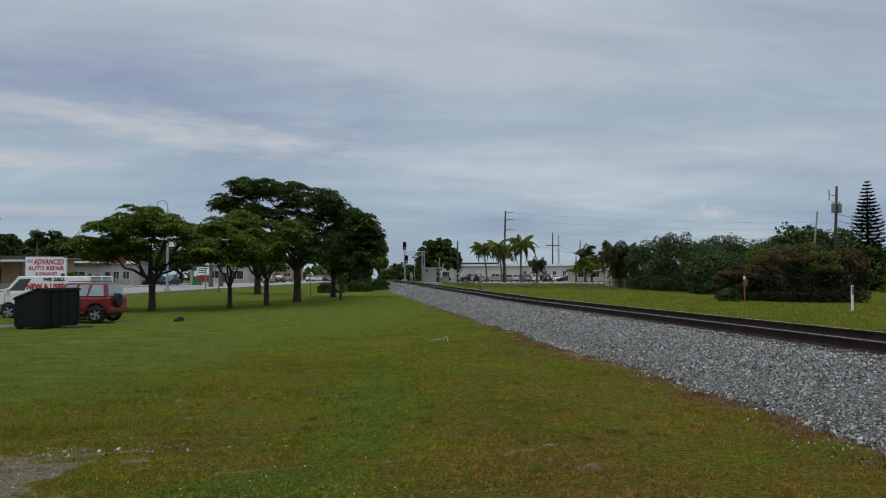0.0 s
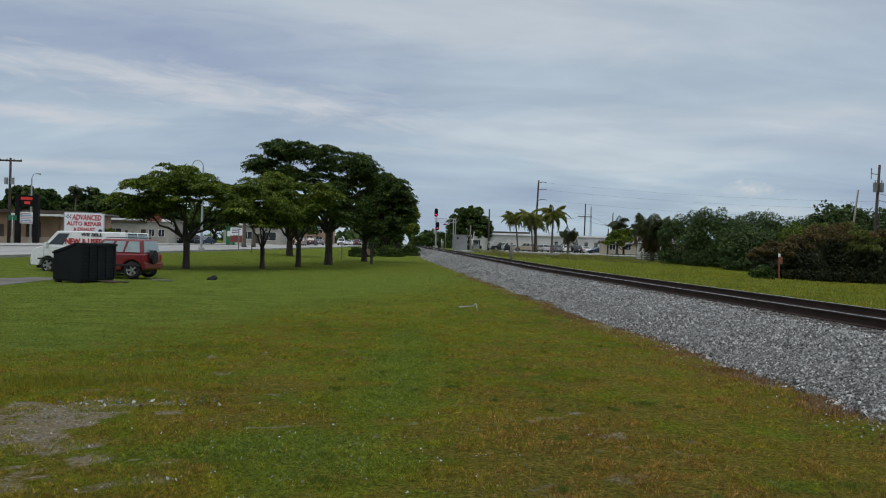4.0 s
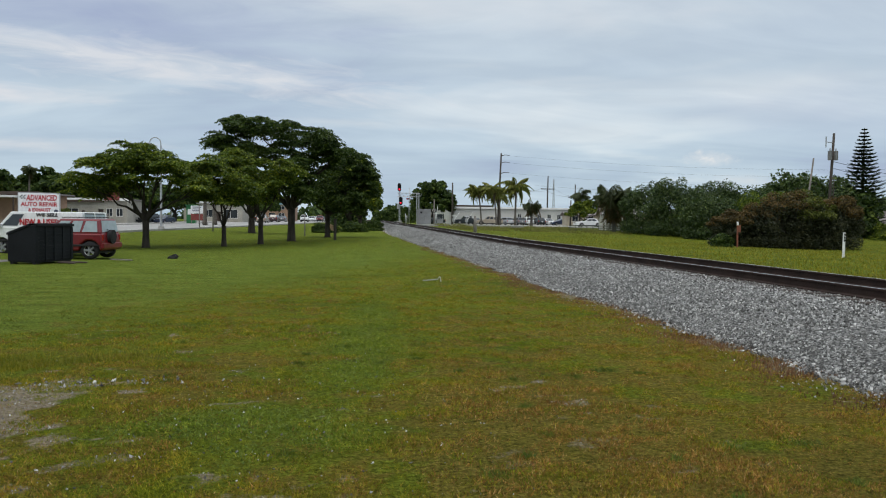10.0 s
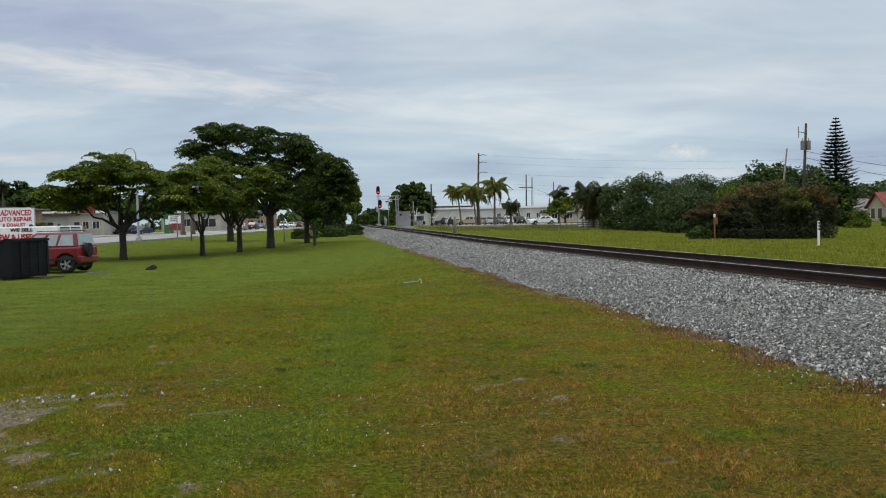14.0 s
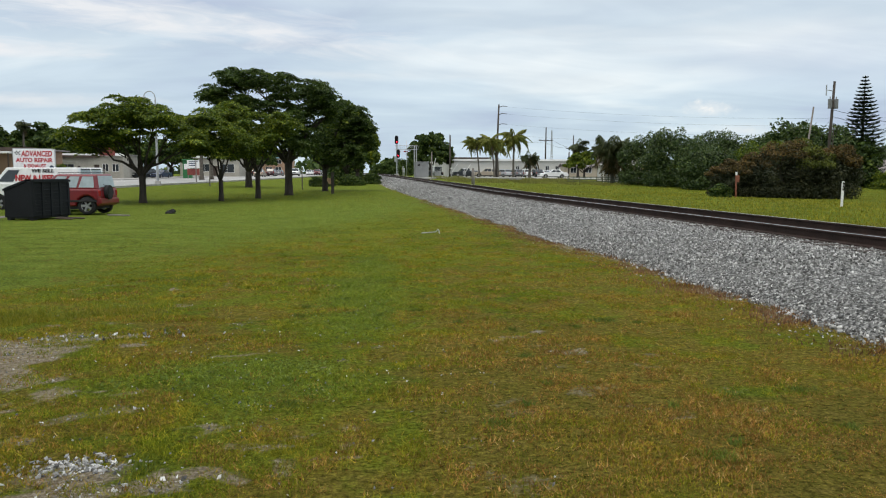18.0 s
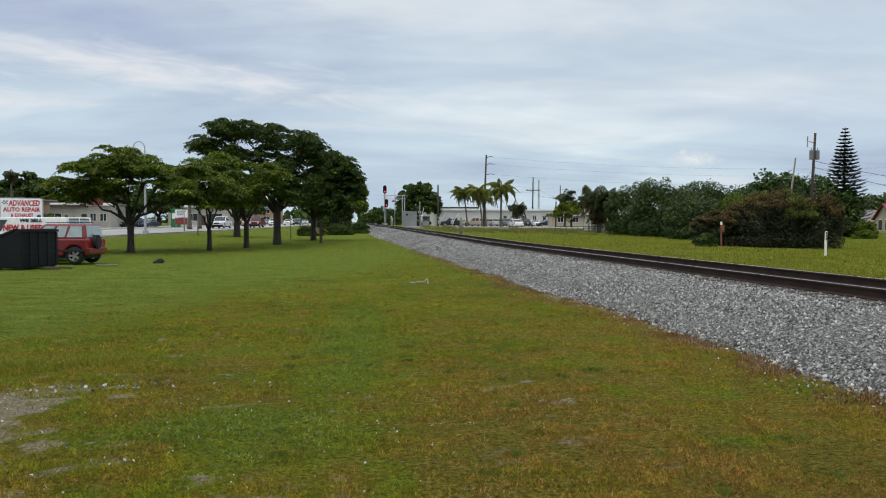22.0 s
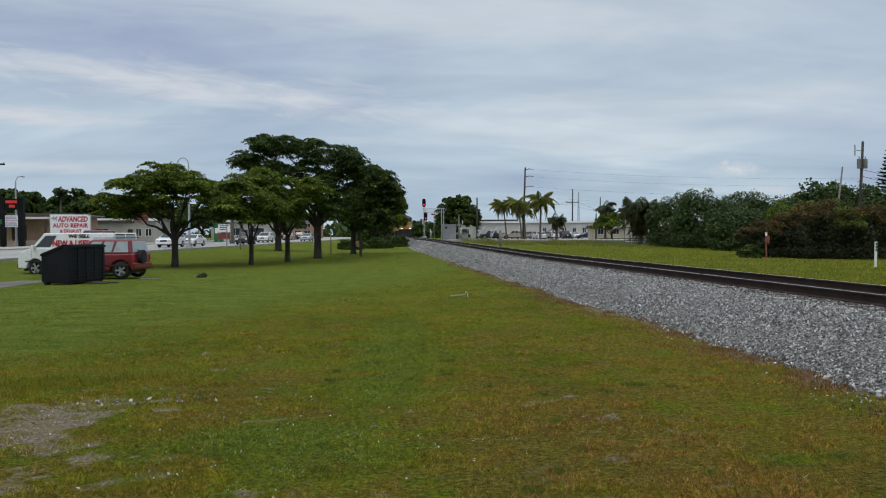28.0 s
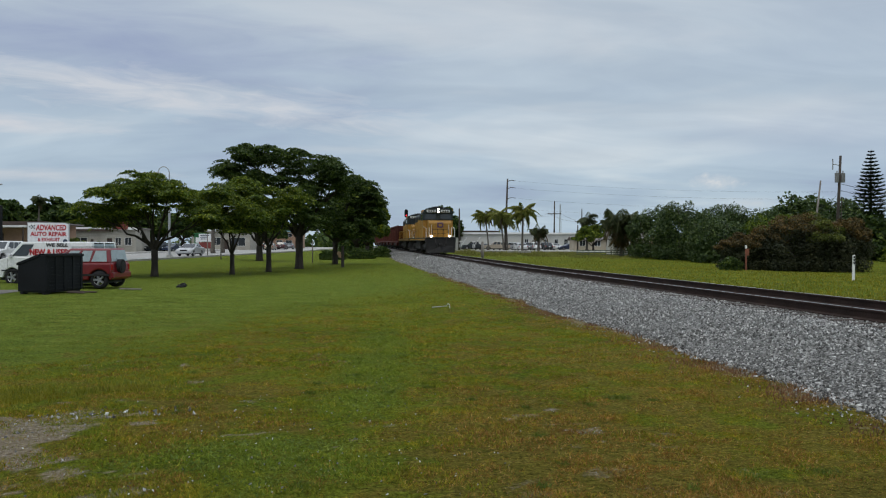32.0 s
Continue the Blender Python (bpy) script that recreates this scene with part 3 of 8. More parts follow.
def clover_at(x, y):
    """Low broad-leaved green: a patch near by and a strip that runs on from it."""
    x, y = np.asarray(x, float), np.asarray(y, float)
    near = np.exp(-((x + 0.75) / 1.0) ** 2 - ((y - 6.4) / 1.1) ** 2)
    strip = np.exp(-((x - 0.15 - 0.05 * (y - 8)) / 0.55) ** 2) * rise(6.5, 8.5, y) * (1 - rise(14, 19, y))
    return np.clip((1.3 * near + 1.15 * strip) * (1 + 0.7 * field(x, y, 1.4, 6)) + 0.35 * field(x, y, 0.9, 7) - 0.15, 0, 1)


def dry_at(x, y):
    """How many of the blades are dry."""
    x, y = np.asarray(x, float), np.asarray(y, float)
    right = rise(0.2, 1.3, x - 0.05 * y + 0.3) * (1 - 0.75 * rise(9, 15, y))
    heart = np.exp(-((x - 2.1) / 1.1) ** 2 - ((y - 6.2) / 2.4) ** 2)
    left = np.exp(-((x + 1.6) / 1.3) ** 2 - ((y - 9.3) / 2.2) ** 2)
    foot = np.exp(-((x - 5.1) / 0.45) ** 2)
    k = 0.13 + 0.22 * right * (x < 8) + 0.27 * heart + 0.20 * left + 0.45 * foot
    k = k * (1 + 0.6 * field(x, y, 1.2, 0)) + 0.26 * field(x, y, 3.4, 5) + 0.03
    k = k + 0.10 * (1 - rise(4.5, 7.0, y))
    return np.clip(k * (1 - 0.80 * clover_at(x, y)) * (1 - 0.55 * mown_at(x, y)) * (1 - 0.55 * rise(16, 26, y)), 0.0, 0.85)


def lawn_zones(me, x, y):
    """Writes the lawn's zones onto a mesh's points."""
    for name, of in (("bare", bare_at), ("dry", dry_at), ("clover", clover_at), ("mown", mown_at)):
        a = me.attributes.new(name, "FLOAT", "POINT")
        a.data.foreach_set("value", of(x, y).astype(np.float32))


def ground_mesh():
    xs = [-900, -500, -300, -200, -140, -100, -80, -64] + [-56 + 2 * k for k in range(24)] + [-8 + 0.25 * k for k in range(12)] + [-5 + 0.08 * k for k in range(137)] + [6.0, 6.5, 7.0, 7.5, 8.0] + [8.8 + 0.8 * k for k in range(9)] + [16 + 2 * k for k in range(24)] + [70, 85, 110, 150, 220, 350, 600, 1000]
    ys = [-300, -120, -60, -30, -15, -8] + [-4 + 0.8 * k for k in range(8)] + [2.4 + 0.3 * k for k in range(3)] + [3.3 + 0.08 * k for k in range(138)] + [14.4 + 0.8 * k for k in range(17)] + [28 + 2 * k for k in range(60)] + [150 + 8 * k for k in range(12)] + [260, 300, 360, 450, 600, 900, 1400, 2500]
    verts = [(x, y, ground_z(x, y)) for y in ys for x in xs]
    n = len(xs)
    faces = [(j * n + i, j * n + i + 1, j * n + i + n + 1, j * n + i + n) for j in range(len(ys) - 1) for i in range(n - 1)]
    ob = raw_mesh("ground", verts, faces, GRASS, None, True)
    px, py = np.array([v[0] for v in verts]), np.array([v[1] for v in verts])
    lawn_zones(ob.data, px, py)
    return tagged(ob, "mown green lawn with dry brown and bare patches", "grass", "", "structure")


ground_mesh()


def strip(name, left, right, z, ys, material, thick=0.12):
    verts, faces = [], []
    for y in ys:
        a, b, h = left(y), right(y), z(y)
        verts += [(a, y, h), (b, y, h), (b, y, h - thick), (a, y, h - thick)]
    for k in range(len(ys) - 1):
        o = 4 * k
        for i in range(4):
            j = (i + 1) % 4
            faces.append((o + i, o + j, o + 4 + j, o + 4 + i))
    return raw_mesh(name, verts, faces, material)


ROAD_YS = [-80 + 5 * k for k in range(70)] + [280, 320, 380, 460, 600, 900, 1200]
tagged(strip("road", lambda y: road_x(y) - ROAD_WIDTH, road_x, lambda y: road_z(y) + 0.03, ROAD_YS, ROAD), "wide pale sun-bleached asphalt road", "road", "", "structure")
tagged(strip("kerb", lambda y: road_x(y) + 0.004, lambda y: road_x(y) + 0.3, lambda y: road_z(y) + 0.16, ROAD_YS, CONCRETE, 0.4), "low pale concrete kerb along the road", "kerb", "", "structure")
tagged(strip("pavement", lambda y: road_x(y) - ROAD_WIDTH - 7, lambda y: road_x(y) - ROAD_WIDTH - 0.004, lambda y: road_z(y) + 0.15, ROAD_YS, CONCRETE, 0.4), "pale concrete sidewalk and forecourt beyond the road", "pavement", "", "structure")


def lane_line(x0, label):
    verts, faces = [], []
    for k in range(26):
        y = 20 + 12 * k
        for yy in (y, y + 3):
            for s in (-0.06, 0.06):
                verts.append((road_x(yy) - x0 + s, yy, road_z(yy) + 0.036))
        o = 4 * k
        faces.append((o, o + 1, o + 3, o + 2))
    tagged(raw_mesh("lane_marking", verts, faces, WHITE), label, "road marking", "", "structure")


lane_line(3.6, "broken white lane line on the road")
lane_line(13.6, "broken white lane line on the road")

# ballast bed: a shoulder down to the lawn on both sides
def ballast_profile(y):
    top = rail_z(y) - 0.19
    return [(5.35, ground_z(5.35, y) - 0.01), (6.0, 0.16 + 0.25 * (top - 0.16)), (7.35, top - 0.02), (TRACK_X + 1.75, top - 0.02), (TRACK_X + 2.9, ground_z(TRACK_X + 2.9, y) - 0.1)]


def ballast_mesh():
    ys = [-60 + 2 * k for k in range(30)] + [0.5 * k for k in range(120)] + [60 + 4 * k for k in range(60)] + [300, 340, 400, 500, 700, 1000, 1500]
    verts, faces, n = [], [], 0
    for y in ys:
        pts = ballast_profile(y)
        fine = []
        for (a, p), (b, q) in zip(pts, pts[1:]):
            fine += [(a + (b - a) * k / 4, p + (q - p) * k / 4) for k in range(4)]
        fine.append(pts[-1])
        n = len(fine)
        for i, (x, z) in enumerate(fine):
            wob = noise.noise(Vector((x * 0.9, y * 0.9, 3))) * 0.05
            edge = noise.noise(Vector((1.5, y * 0.45, 7))) * 0.35 + noise.noise(Vector((4, y * 1.7, 7))) * 0.12 if i == 0 else 0
            verts.append((x + edge, y, z + (wob if i else 0)))
    for j in range(len(ys) - 1):
        for i in range(n - 1):
            faces.append((j * n + i, j * n + i + 1, (j + 1) * n + i + 1, (j + 1) * n + i))
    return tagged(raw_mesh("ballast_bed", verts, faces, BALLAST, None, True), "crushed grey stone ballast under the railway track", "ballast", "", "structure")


ballast_mesh()


def rail_part(x, parent):
    """Head, web and foot of one rail, drawn out along the track."""
    half = [(0.070, -0.185), (0.070, -0.172), (0.018, -0.155), (0.009, -0.145), (0.009, -0.045), (0.034, -0.036), (0.036, -0.012), (0.026, 0.0)]
    outline = half + [(-a, b) for a, b in half[::-1]]
    ys = [-60, -20, 0, 20, 40, 60, 80, 100, 130, 170, 220, 300, 500, 1000, 1500]
    n, verts, faces = len(outline), [], []
    for y in ys:
        verts += [(x + a, y, rail_z(y) + b) for a, b in outline]
    for j in range(len(ys) - 1):
        for i in range(n):
            k = (i + 1) % n
            faces.append((j * n + i, j * n + k, (j + 1) * n + k, (j + 1) * n + i))
    ob = raw_mesh("rail", verts, faces, RUST, parent)
    ob.data.materials.append(RAILTOP)
    for p in ob.data.polygons:
        if p.index % n == 7:
            p.material_index = 1
    return ob


railway_track = thing("railway_track", "rusty steel railway track on timber ties in ballast", "railway track")
for side in (-0.7525, 0.7525):
    tagged(rail_part(TRACK_X + side, railway_track), "rusty steel rail with a polished head")


# things beside the railway
def post(name, label, category, x, y, z0, z1, r, material, lean=(0, 0), group="", sides=10):
    ob = thing(name, label, category, pose(x, y, z0), group)
    h = z1 - z0
    part("pole", tube([(0, 0, -0.4), (lean[0] * 0.5, lean[1] * 0.5, h * 0.5), (lean[0], lean[1], h)], [r * 1.15, r, r * 0.75], sides), material, ob, smooth=True)
    return ob


def crossarm(ob, z, half, material, lean=0.0, pins=4, along=(1, 0)):
    dx, dy = along
    arm = part("crossarm", tube([(lean - dx * half, -dy * half, z), (lean + dx * half, dy * half, z)], 0.12, 6), material, ob)
    for k in range(pins):
        t = -0.92 + 1.84 * k / (pins - 1)
        part("insulator", tube([(lean + dx * half * t, dy * half * t, z), (lean + dx * half * t, dy * half * t, z + 0.16), (lean + dx * half * t, dy * half * t, z + 0.26)], [0.03, 0.07, 0.05], 6), GALV, arm)
    return arm


def wire(label, a, b, sag, r=0.011, group="overhead wires"):
    a, b = Vector(a), Vector(b)
    n = 14
    pts = [a.lerp(b, k / n) - Vector((0, 0, sag * 4 * (k / n) * (1 - k / n))) for k in range(n + 1)]
    ob = link_mesh("overhead_wire", tube(pts, r, 4), DARK)
    return tagged(ob, label, "wire", group)


GZ = ground_z
pole_a = post("utility_pole", "tall dark utility pole with short davit arms", "utility pole", 30.8, 156.0, GZ(30.8, 156), 14.9, 0.20, POLEWOOD, (0.5, 0))
for k, z in enumerate((14.6, 13.2, 11.2, 9.2)):
    part("davit_arm", tube([(0.45, 0, z - 1.0), (1.2, 0, z - 0.75), (2.2, 0, z - 0.85)], [0.075, 0.06, 0.045], 6), POLEWOOD, pole_a)
pole_b = post("utility_pole", "bare grey utility pole by the crossing", "utility pole", 20.9, 150.0, GZ(20.9, 150), 8.7, 0.17, POLEWOOD, (0, 0))
pole_c = post("utility_pole", "utility pole with a crossarm", "utility pole", 56.7, 217.5, GZ(56.7, 217), 14.1, 0.2, POLEWOOD, (0.15, 0))
crossarm(pole_c, 9.8, 1.9, POLEWOOD, 0.1)
pole_d = post("utility_pole", "distant utility pole with a crossarm", "utility pole", 71.2, 240, GZ(71, 240), 13.0, 0.2, POLEWOOD, (0.1, 0))
crossarm(pole_d, 8.3, 2.2, POLEWOOD, 0.05)
pole_e = post("utility_pole", "distant utility pole with a crossarm", "utility pole", 76, 200, GZ(76, 200), 9.0, 0.17, POLEWOOD)
crossarm(pole_e, 7.4, 1.0, POLEWOOD, 0, 3)
short_pole = post("utility_pole", "short grey wooden pole by the car park", "utility pole", 43.7, 150, GZ(43.7, 150), 5.7, 0.15, POLEWOOD, (0.05, 0))
mast = thing("radio_mast", "distant lattice radio mast", "mast", pose(86, 320, GZ(86, 320)))
for dx, dy in ((-0.5, -0.3), (0.5, -0.3), (0, 0.55)):
    part("leg", tube([(dx, dy, 0), (dx * 0.3, dy * 0.3, 18)], 0.09, 5), GALV, mast)
for k in range(14):
    z = 1.2 + 1.2 * k
    q = 1 - 0.7 * z / 18
    part("brace", tube([(-0.5 * q, -0.3 * q, z), (0.5 * q, -0.3 * q, z + 0.6), (0, 0.55 * q, z), (-0.5 * q, -0.3 * q, z)], 0.05, 4), GALV, mast)

CANGREY = dull("dull_grey_transformer", (0.17, 0.175, 0.175), 0.6, 0, 4, 0.2, 0.05)
# the pole with transformers, and the leaning pole, behind the shrubs
pole_r = post("utility_pole", "tall utility pole with transformers and a bracket", "utility pole", 45.0, 70.0, GZ(45, 70), 10.1, 0.14, POLEWOOD, (0.45, 0))
for s in (-0.30, 0.30):
    can = part("transformer", disc(0.33 + s, -0.1, 8.15, 0.19, 0.85, "z", 14), CANGREY, pole_r, "grey transformer can")
    part("bushing", disc(0.33 + s, -0.1, 8.7, 0.06, 0.22, "z", 8), GALV, can)
part("transformer_bracket", box(-0.05, 0.75, -0.05, 0.05, 8.5, 8.6), GALV, pole_r)
part("lightning_bracket", tube([(0.40, 0, 9.3), (-0.1, 0, 9.4), (-0.3, 0, 9.4)], 0.04, 5), GALV, pole_r)
part("cutout", tube([(-0.32, 0, 8.9), (-0.32, 0, 9.9)], 0.06, 6), GALV, pole_r)
part("conduit", tube([(0.34, -0.17, -0.2), (0.42, -0.17, 3.5), (0.46, -0.17, 6.4)], 0.045, 6), POLEWOOD, pole_r)
part("guy_brace", tube([(-0.05, 0, 0.0), (0.26, 0, 6.2)], 0.07, 6), PALEWOOD, pole_r)
pole_2 = post("utility_pole", "leaning bare timber pole", "utility pole", 45.6, 75.0, GZ(45.6, 75), 8.2, 0.10, PALEWOOD, (1.0, 0))
wire("slack cable from the pole to the leaning pole", (45.35, 70, 6.6), (46.4, 75, 5.6), 0.9)
wire("slack cable between the two poles", (45.38, 70, 6.9), (46.45, 75, 5.8), 0.5)
for z0, x1, z1 in ((7.5, 90.0, 7.2), (6.9, 90.0, 5.0)):
    wire("sagging service cable to the houses", (45.4, 70, z0), (x1, 84, z1), 1.6, 0.025)
for k, (z, z1) in enumerate(((14.4, 12.6), (13.0, 11.4), (11.0, 9.8), (9.0, 8.6))):
    wire("long overhead wire across the sky", (33.4, 156, z), (125.0, 120, z1), 2.0, 0.009)
for dx in (-1.6, 1.6):
    wire("overhead wire between the far poles", (56.8 + dx, 217.5, 10.1 + GZ(56, 217)), (71.3 + dx, 240, 8.6 + GZ(71, 240)), 0.8, 0.025)
    wire("overhead wire towards the crossing", (56.8 + dx, 217.5, 10.1 + GZ(56, 217)), (33.4, 156, 9.0), 1.2, 0.018)

# block signal, crossing mast with cantilever, cabinets, gates
signal = thing("railway_signal", "railway block signal showing two red lights", "signal", pose(12.0, 165, GZ(12, 165)))
SH = 9.1 - GZ(12, 165)
part("mast", tube([(0, 0, -0.3), (0, 0, SH - 0.3)], 0.09, 10), GALV, signal)
part("foundation", box(-0.5, 0.5, -0.4, 0.4, -0.3, 0.45, 0.03), CONCRETE, signal)
for z, dx in ((SH - 0.8, 0.0), (SH - 3.6, 0.32)):
    head = part("signal_head", prism([(-0.36 + dx, z - 0.6), (-0.36 + dx, z + 0.6), (-0.2 + dx, z + 0.85), (0.2 + dx, z + 0.85), (0.36 + dx, z + 0.6), (0.36 + dx, z - 0.6), (0.2 + dx, z - 0.8), (-0.2 + dx, z - 0.8)], "y", -0.12, -0.06, None, 0.01), BLACK, signal, "black target board")
    part("lamp", disc(dx, -0.16, z - 0.38, 0.13, 0.08, "y", 14), SIGNALRED, head, "lit red lamp")
    part("hood", disc(dx, -0.22, z + 0.22, 0.13, 0.22, "y", 12), BLACK, head)
    part("bracket", box(min(0, dx) - 0.05, max(0, dx) + 0.05, -0.07, 0.05, z - 0.05, z + 0.05), GALV, head)
part("instrument_box", box(-0.42, -0.12, -0.2, 0.2, SH - 5.2, SH - 4.1, 0.02), GALV, signal)
part("ladder", tube([(0.22, 0.1, 0.2), (0.22, 0.1, SH - 1.2)], 0.035, 5), GALV, signal)
for k in range(18):
    part("rung", tube([(0.05, 0.1, 0.5 + 0.4 * k), (0.38, 0.1, 0.5 + 0.4 * k)], 0.02, 4), GALV, signal)
second_mast = post("signal_mast", "slim grey signal mast", "mast", 14.3, 168, GZ(14.3, 168), 8.3, 0.07, GALV)
gantry = thing("crossing_cantilever", "grey steel cantilever with crossing lights", "crossing signal", pose(16.3, 170, GZ(16.3, 170)))
GH = 7.3 - GZ(16.3, 170)
for dx in (-0.22, 0.22):
    part("upright", tube([(dx, 0, -0.2), (dx, 0, GH)], 0.10, 8), GALV, gantry)
for z in (GH, GH - 0.75):
    part("boom", tube([(-4.3, 0, z), (0.5, 0, z)], 0.07, 6), GALV, gantry)
for k in range(6):
    x = -4.2 + 0.85 * k
    part("lattice", tube([(x, 0, GH), (x + 0.42, 0, GH - 0.75), (x + 0.85, 0, GH)], 0.04, 5), GALV, gantry)
for x in (-3.6, -2.0):
    arm = part("flasher", box(x - 0.4, x + 0.4, -0.1, -0.02, GH - 1.35, GH - 1.05, 0.02), BLACK, gantry)
    for s in (-0.28, 0.28):
        part("lens", disc(x + s, -0.13, GH - 1.2, 0.16, 0.06, "y", 12), REDLENS, arm)
cabinet = thing("signal_cabinet", "large silver railway signal cabinet", "cabinet", pose(11.9, 115, 1.02))
part("body", box(-0.95, 0.95, -0.8, 0.8, 0.05, 2.15, 0.03), SILVER, cabinet)
part("roof", box(-1.02, 1.02, -0.88, 0.88, 2.13, 2.22, 0.02), SILVER, cabinet)
part("base", box(-1.0, 1.0, -0.85, 0.85, -0.75, 0.06), CONCRETE, cabinet)
part("door", box(-0.85, -0.02, -0.83, -0.79, 0.18, 2.05, 0.01), SILVER, cabinet)
part("door", box(0.02, 0.85, -0.83, -0.79, 0.18, 2.05, 0.01), SILVER, cabinet)
part("handle", box(0.06, 0.10, -0.87, -0.82, 0.95, 1.2), CHROME, cabinet)
part("vent", box(-0.6, -0.3, -0.845, -0.825, 1.6, 1.85), DARK, cabinet)
small = thing("battery_box", "small pale battery box beside the cabinet", "cabinet", pose(14.6, 118, GZ(14.6, 118)))
part("body", box(-0.45, 0.45, -0.4, 0.4, 0.0, 0.8, 0.03), SILVER, small)
part("lid", box(-0.5, 0.5, -0.45, 0.45, 0.79, 0.86, 0.02), SILVER, small)
post("marker_post", "grey timber post beside the cabinet", "post", 13.15, 113, GZ(13.1, 113), 4.6, 0.09, PALEWOOD)
post("marker_post", "short grey timber post in the grass", "post", 13.4, 79.5, GZ(13.4, 79.5), 2.15, 0.16, PALEWOOD)
for x, y, z in ((9.2 + 5.2, 175, 1.6), (12.9, 160, 1.9), (17.0, 162, 1.7)):
    post("marker_post", "low grey post at the crossing", "post", x, y, GZ(x, y), GZ(x, y) + z, 0.1, GALV)


def crossing_gate(x, y, tilt, label):
    ob = thing("crossing_gate", label, "crossing gate", pose(x, y, GZ(x, y)))
    part("mast", tube([(0, 0, -0.2), (0, 0, 1.9)], 0.06, 8), GALV, ob)
    part("mechanism", box(-0.25, 0.25, -0.25, 0.25, 0.6, 1.25, 0.03), GALV, ob)
    part("gate_arm", tube([(0, -0.3, 0.9), (math.cos(tilt) * 2.0, -0.3, 0.9 + math.sin(tilt) * 2.0)], [0.06, 0.04], 6), WHITE, ob, "white gate arm")
    part("crossbuck", box(-0.35, 0.35, -0.1, -0.06, 1.6, 1.75), WHITE, ob)


crossing_gate(14.4, 122, radians(80), "white crossing gate with its arm raised")
crossing_gate(20.6, 146, radians(55), "white crossing gate with a tilted arm")
crossing_gate(23.0, 146, radians(55), "white crossing gate with a tilted arm")

# mile post and rusty stake on the far verge
mile = thing("mile_post", "white railway mile post with dark bars", "post", pose(21.9, 32.8, GZ(21.9, 32.8), 0, 1.0, 0))
part("board", box(-0.05, 0.05, -0.03, 0.03, -0.3, 1.10, 0.01), WHITE, mile)
for k in range(3):
    part("number_bar", box(-0.035, 0.035, -0.036, -0.03, 0.70 + 0.13 * k, 0.80 + 0.13 * k), DARK, mile)
STAKE = dull("rusty_red_stake", (0.23, 0.085, 0.05), 0.8, 0, 6, 0.3, 0.2)
stake = thing("marker_stake", "rusty red marker stake with a white cap", "post", pose(25.5, 49.3, GZ(25.5, 49.3)))
part("stake", box(-0.045, 0.045, -0.045, 0.045, -0.3, 1.45, 0.01), STAKE, stake)
part("cap", box(-0.065, 0.065, -0.05, 0.05, 1.44, 1.66, 0.03), WHITE, stake, "white painted cap")
part("marker_flag", box(0.06, 0.22, -0.015, 0.015, 1.0, 1.45, 0.005), STAKE, stake)

# odds and ends on the lawn
TANWOOD = dull("tan_board", (0.42, 0.27, 0.15), 0.8, 0, 5, 0.2, 0.1)
stub = thing("wooden_post", "brown wooden post with a tan board", "post", pose(-0.38, 63.7, GZ(-0.38, 63.7)))
part("post", box(-0.10, 0.12, -0.08, 0.08, -0.2, 1.68, 0.01), POLEWOOD, stub)
part("board", prism([(-0.42, 1.05), (-0.36, 1.25), (-0.12, 1.18), (-0.10, 0.72), (-0.28, 0.78)], "y", -0.12, -0.08, None, 0.008), TANWOOD, stub, "torn tan board")
for x, y, h in ((-15.3, 91.3, 2.5), (-12.4, 81.7, 2.35), (-3.3, 77.7, 2.1)):
    post("sign_post", "thin grey metal sign post in the grass", "post", x, y, GZ(x, y), GZ(x, y) + h, 0.055, PALEWOOD)


def lump():
    """A dark split chunk of tyre on the lawn."""
    rng = np.random.default_rng(3)
    ob = thing("tyre_chunk", "dark torn chunk of rubber on the grass", "debris", pose(-6.9, 34.9, GZ(-6.9, 34.9)))
    bm = bmesh.new()
    bmesh.ops.create_icosphere(bm, subdivisions=3, radius=1)
    for v in bm.verts:
        k = 1 + 0.25 * noise.noise(v.co * 1.7) + 0.08 * rng.normal()
        v.co = Vector((v.co.x * 0.21 * k, v.co.y * 0.15 * k, max(-0.02, v.co.z * 0.13 * k + 0.02 + 0.05 * (v.co.x > 0.1))))
    part("chunk", bm, TYRE, ob)


lump()
twig = thing("bent_rod", "thin bent metal rod lying in the grass", "debris", pose(2.8, 22.5, GZ(2.8, 22.5)))
part("rod", tube([(-0.45, 0.1, 0.02), (-0.05, 0.02, 0.06), (0.0, 0, 0.14), (0.03, -0.04, 0.10), (0.04, -0.06, 0.0)], 0.013, 6), GALV, twig)
slab = thing("concrete_pad", "pale concrete pad at the edge of the lawn", "slab", pose(-14.3, 29.3, 0))
part("pad", box(-4.6, 2.2, -2.6, 3.2, -0.1, 0.02, 0.02), dull("worn_damp_concrete", (0.125, 0.115, 0.10), 0.8, 0, 1.5, 0.4, 0.3), slab)


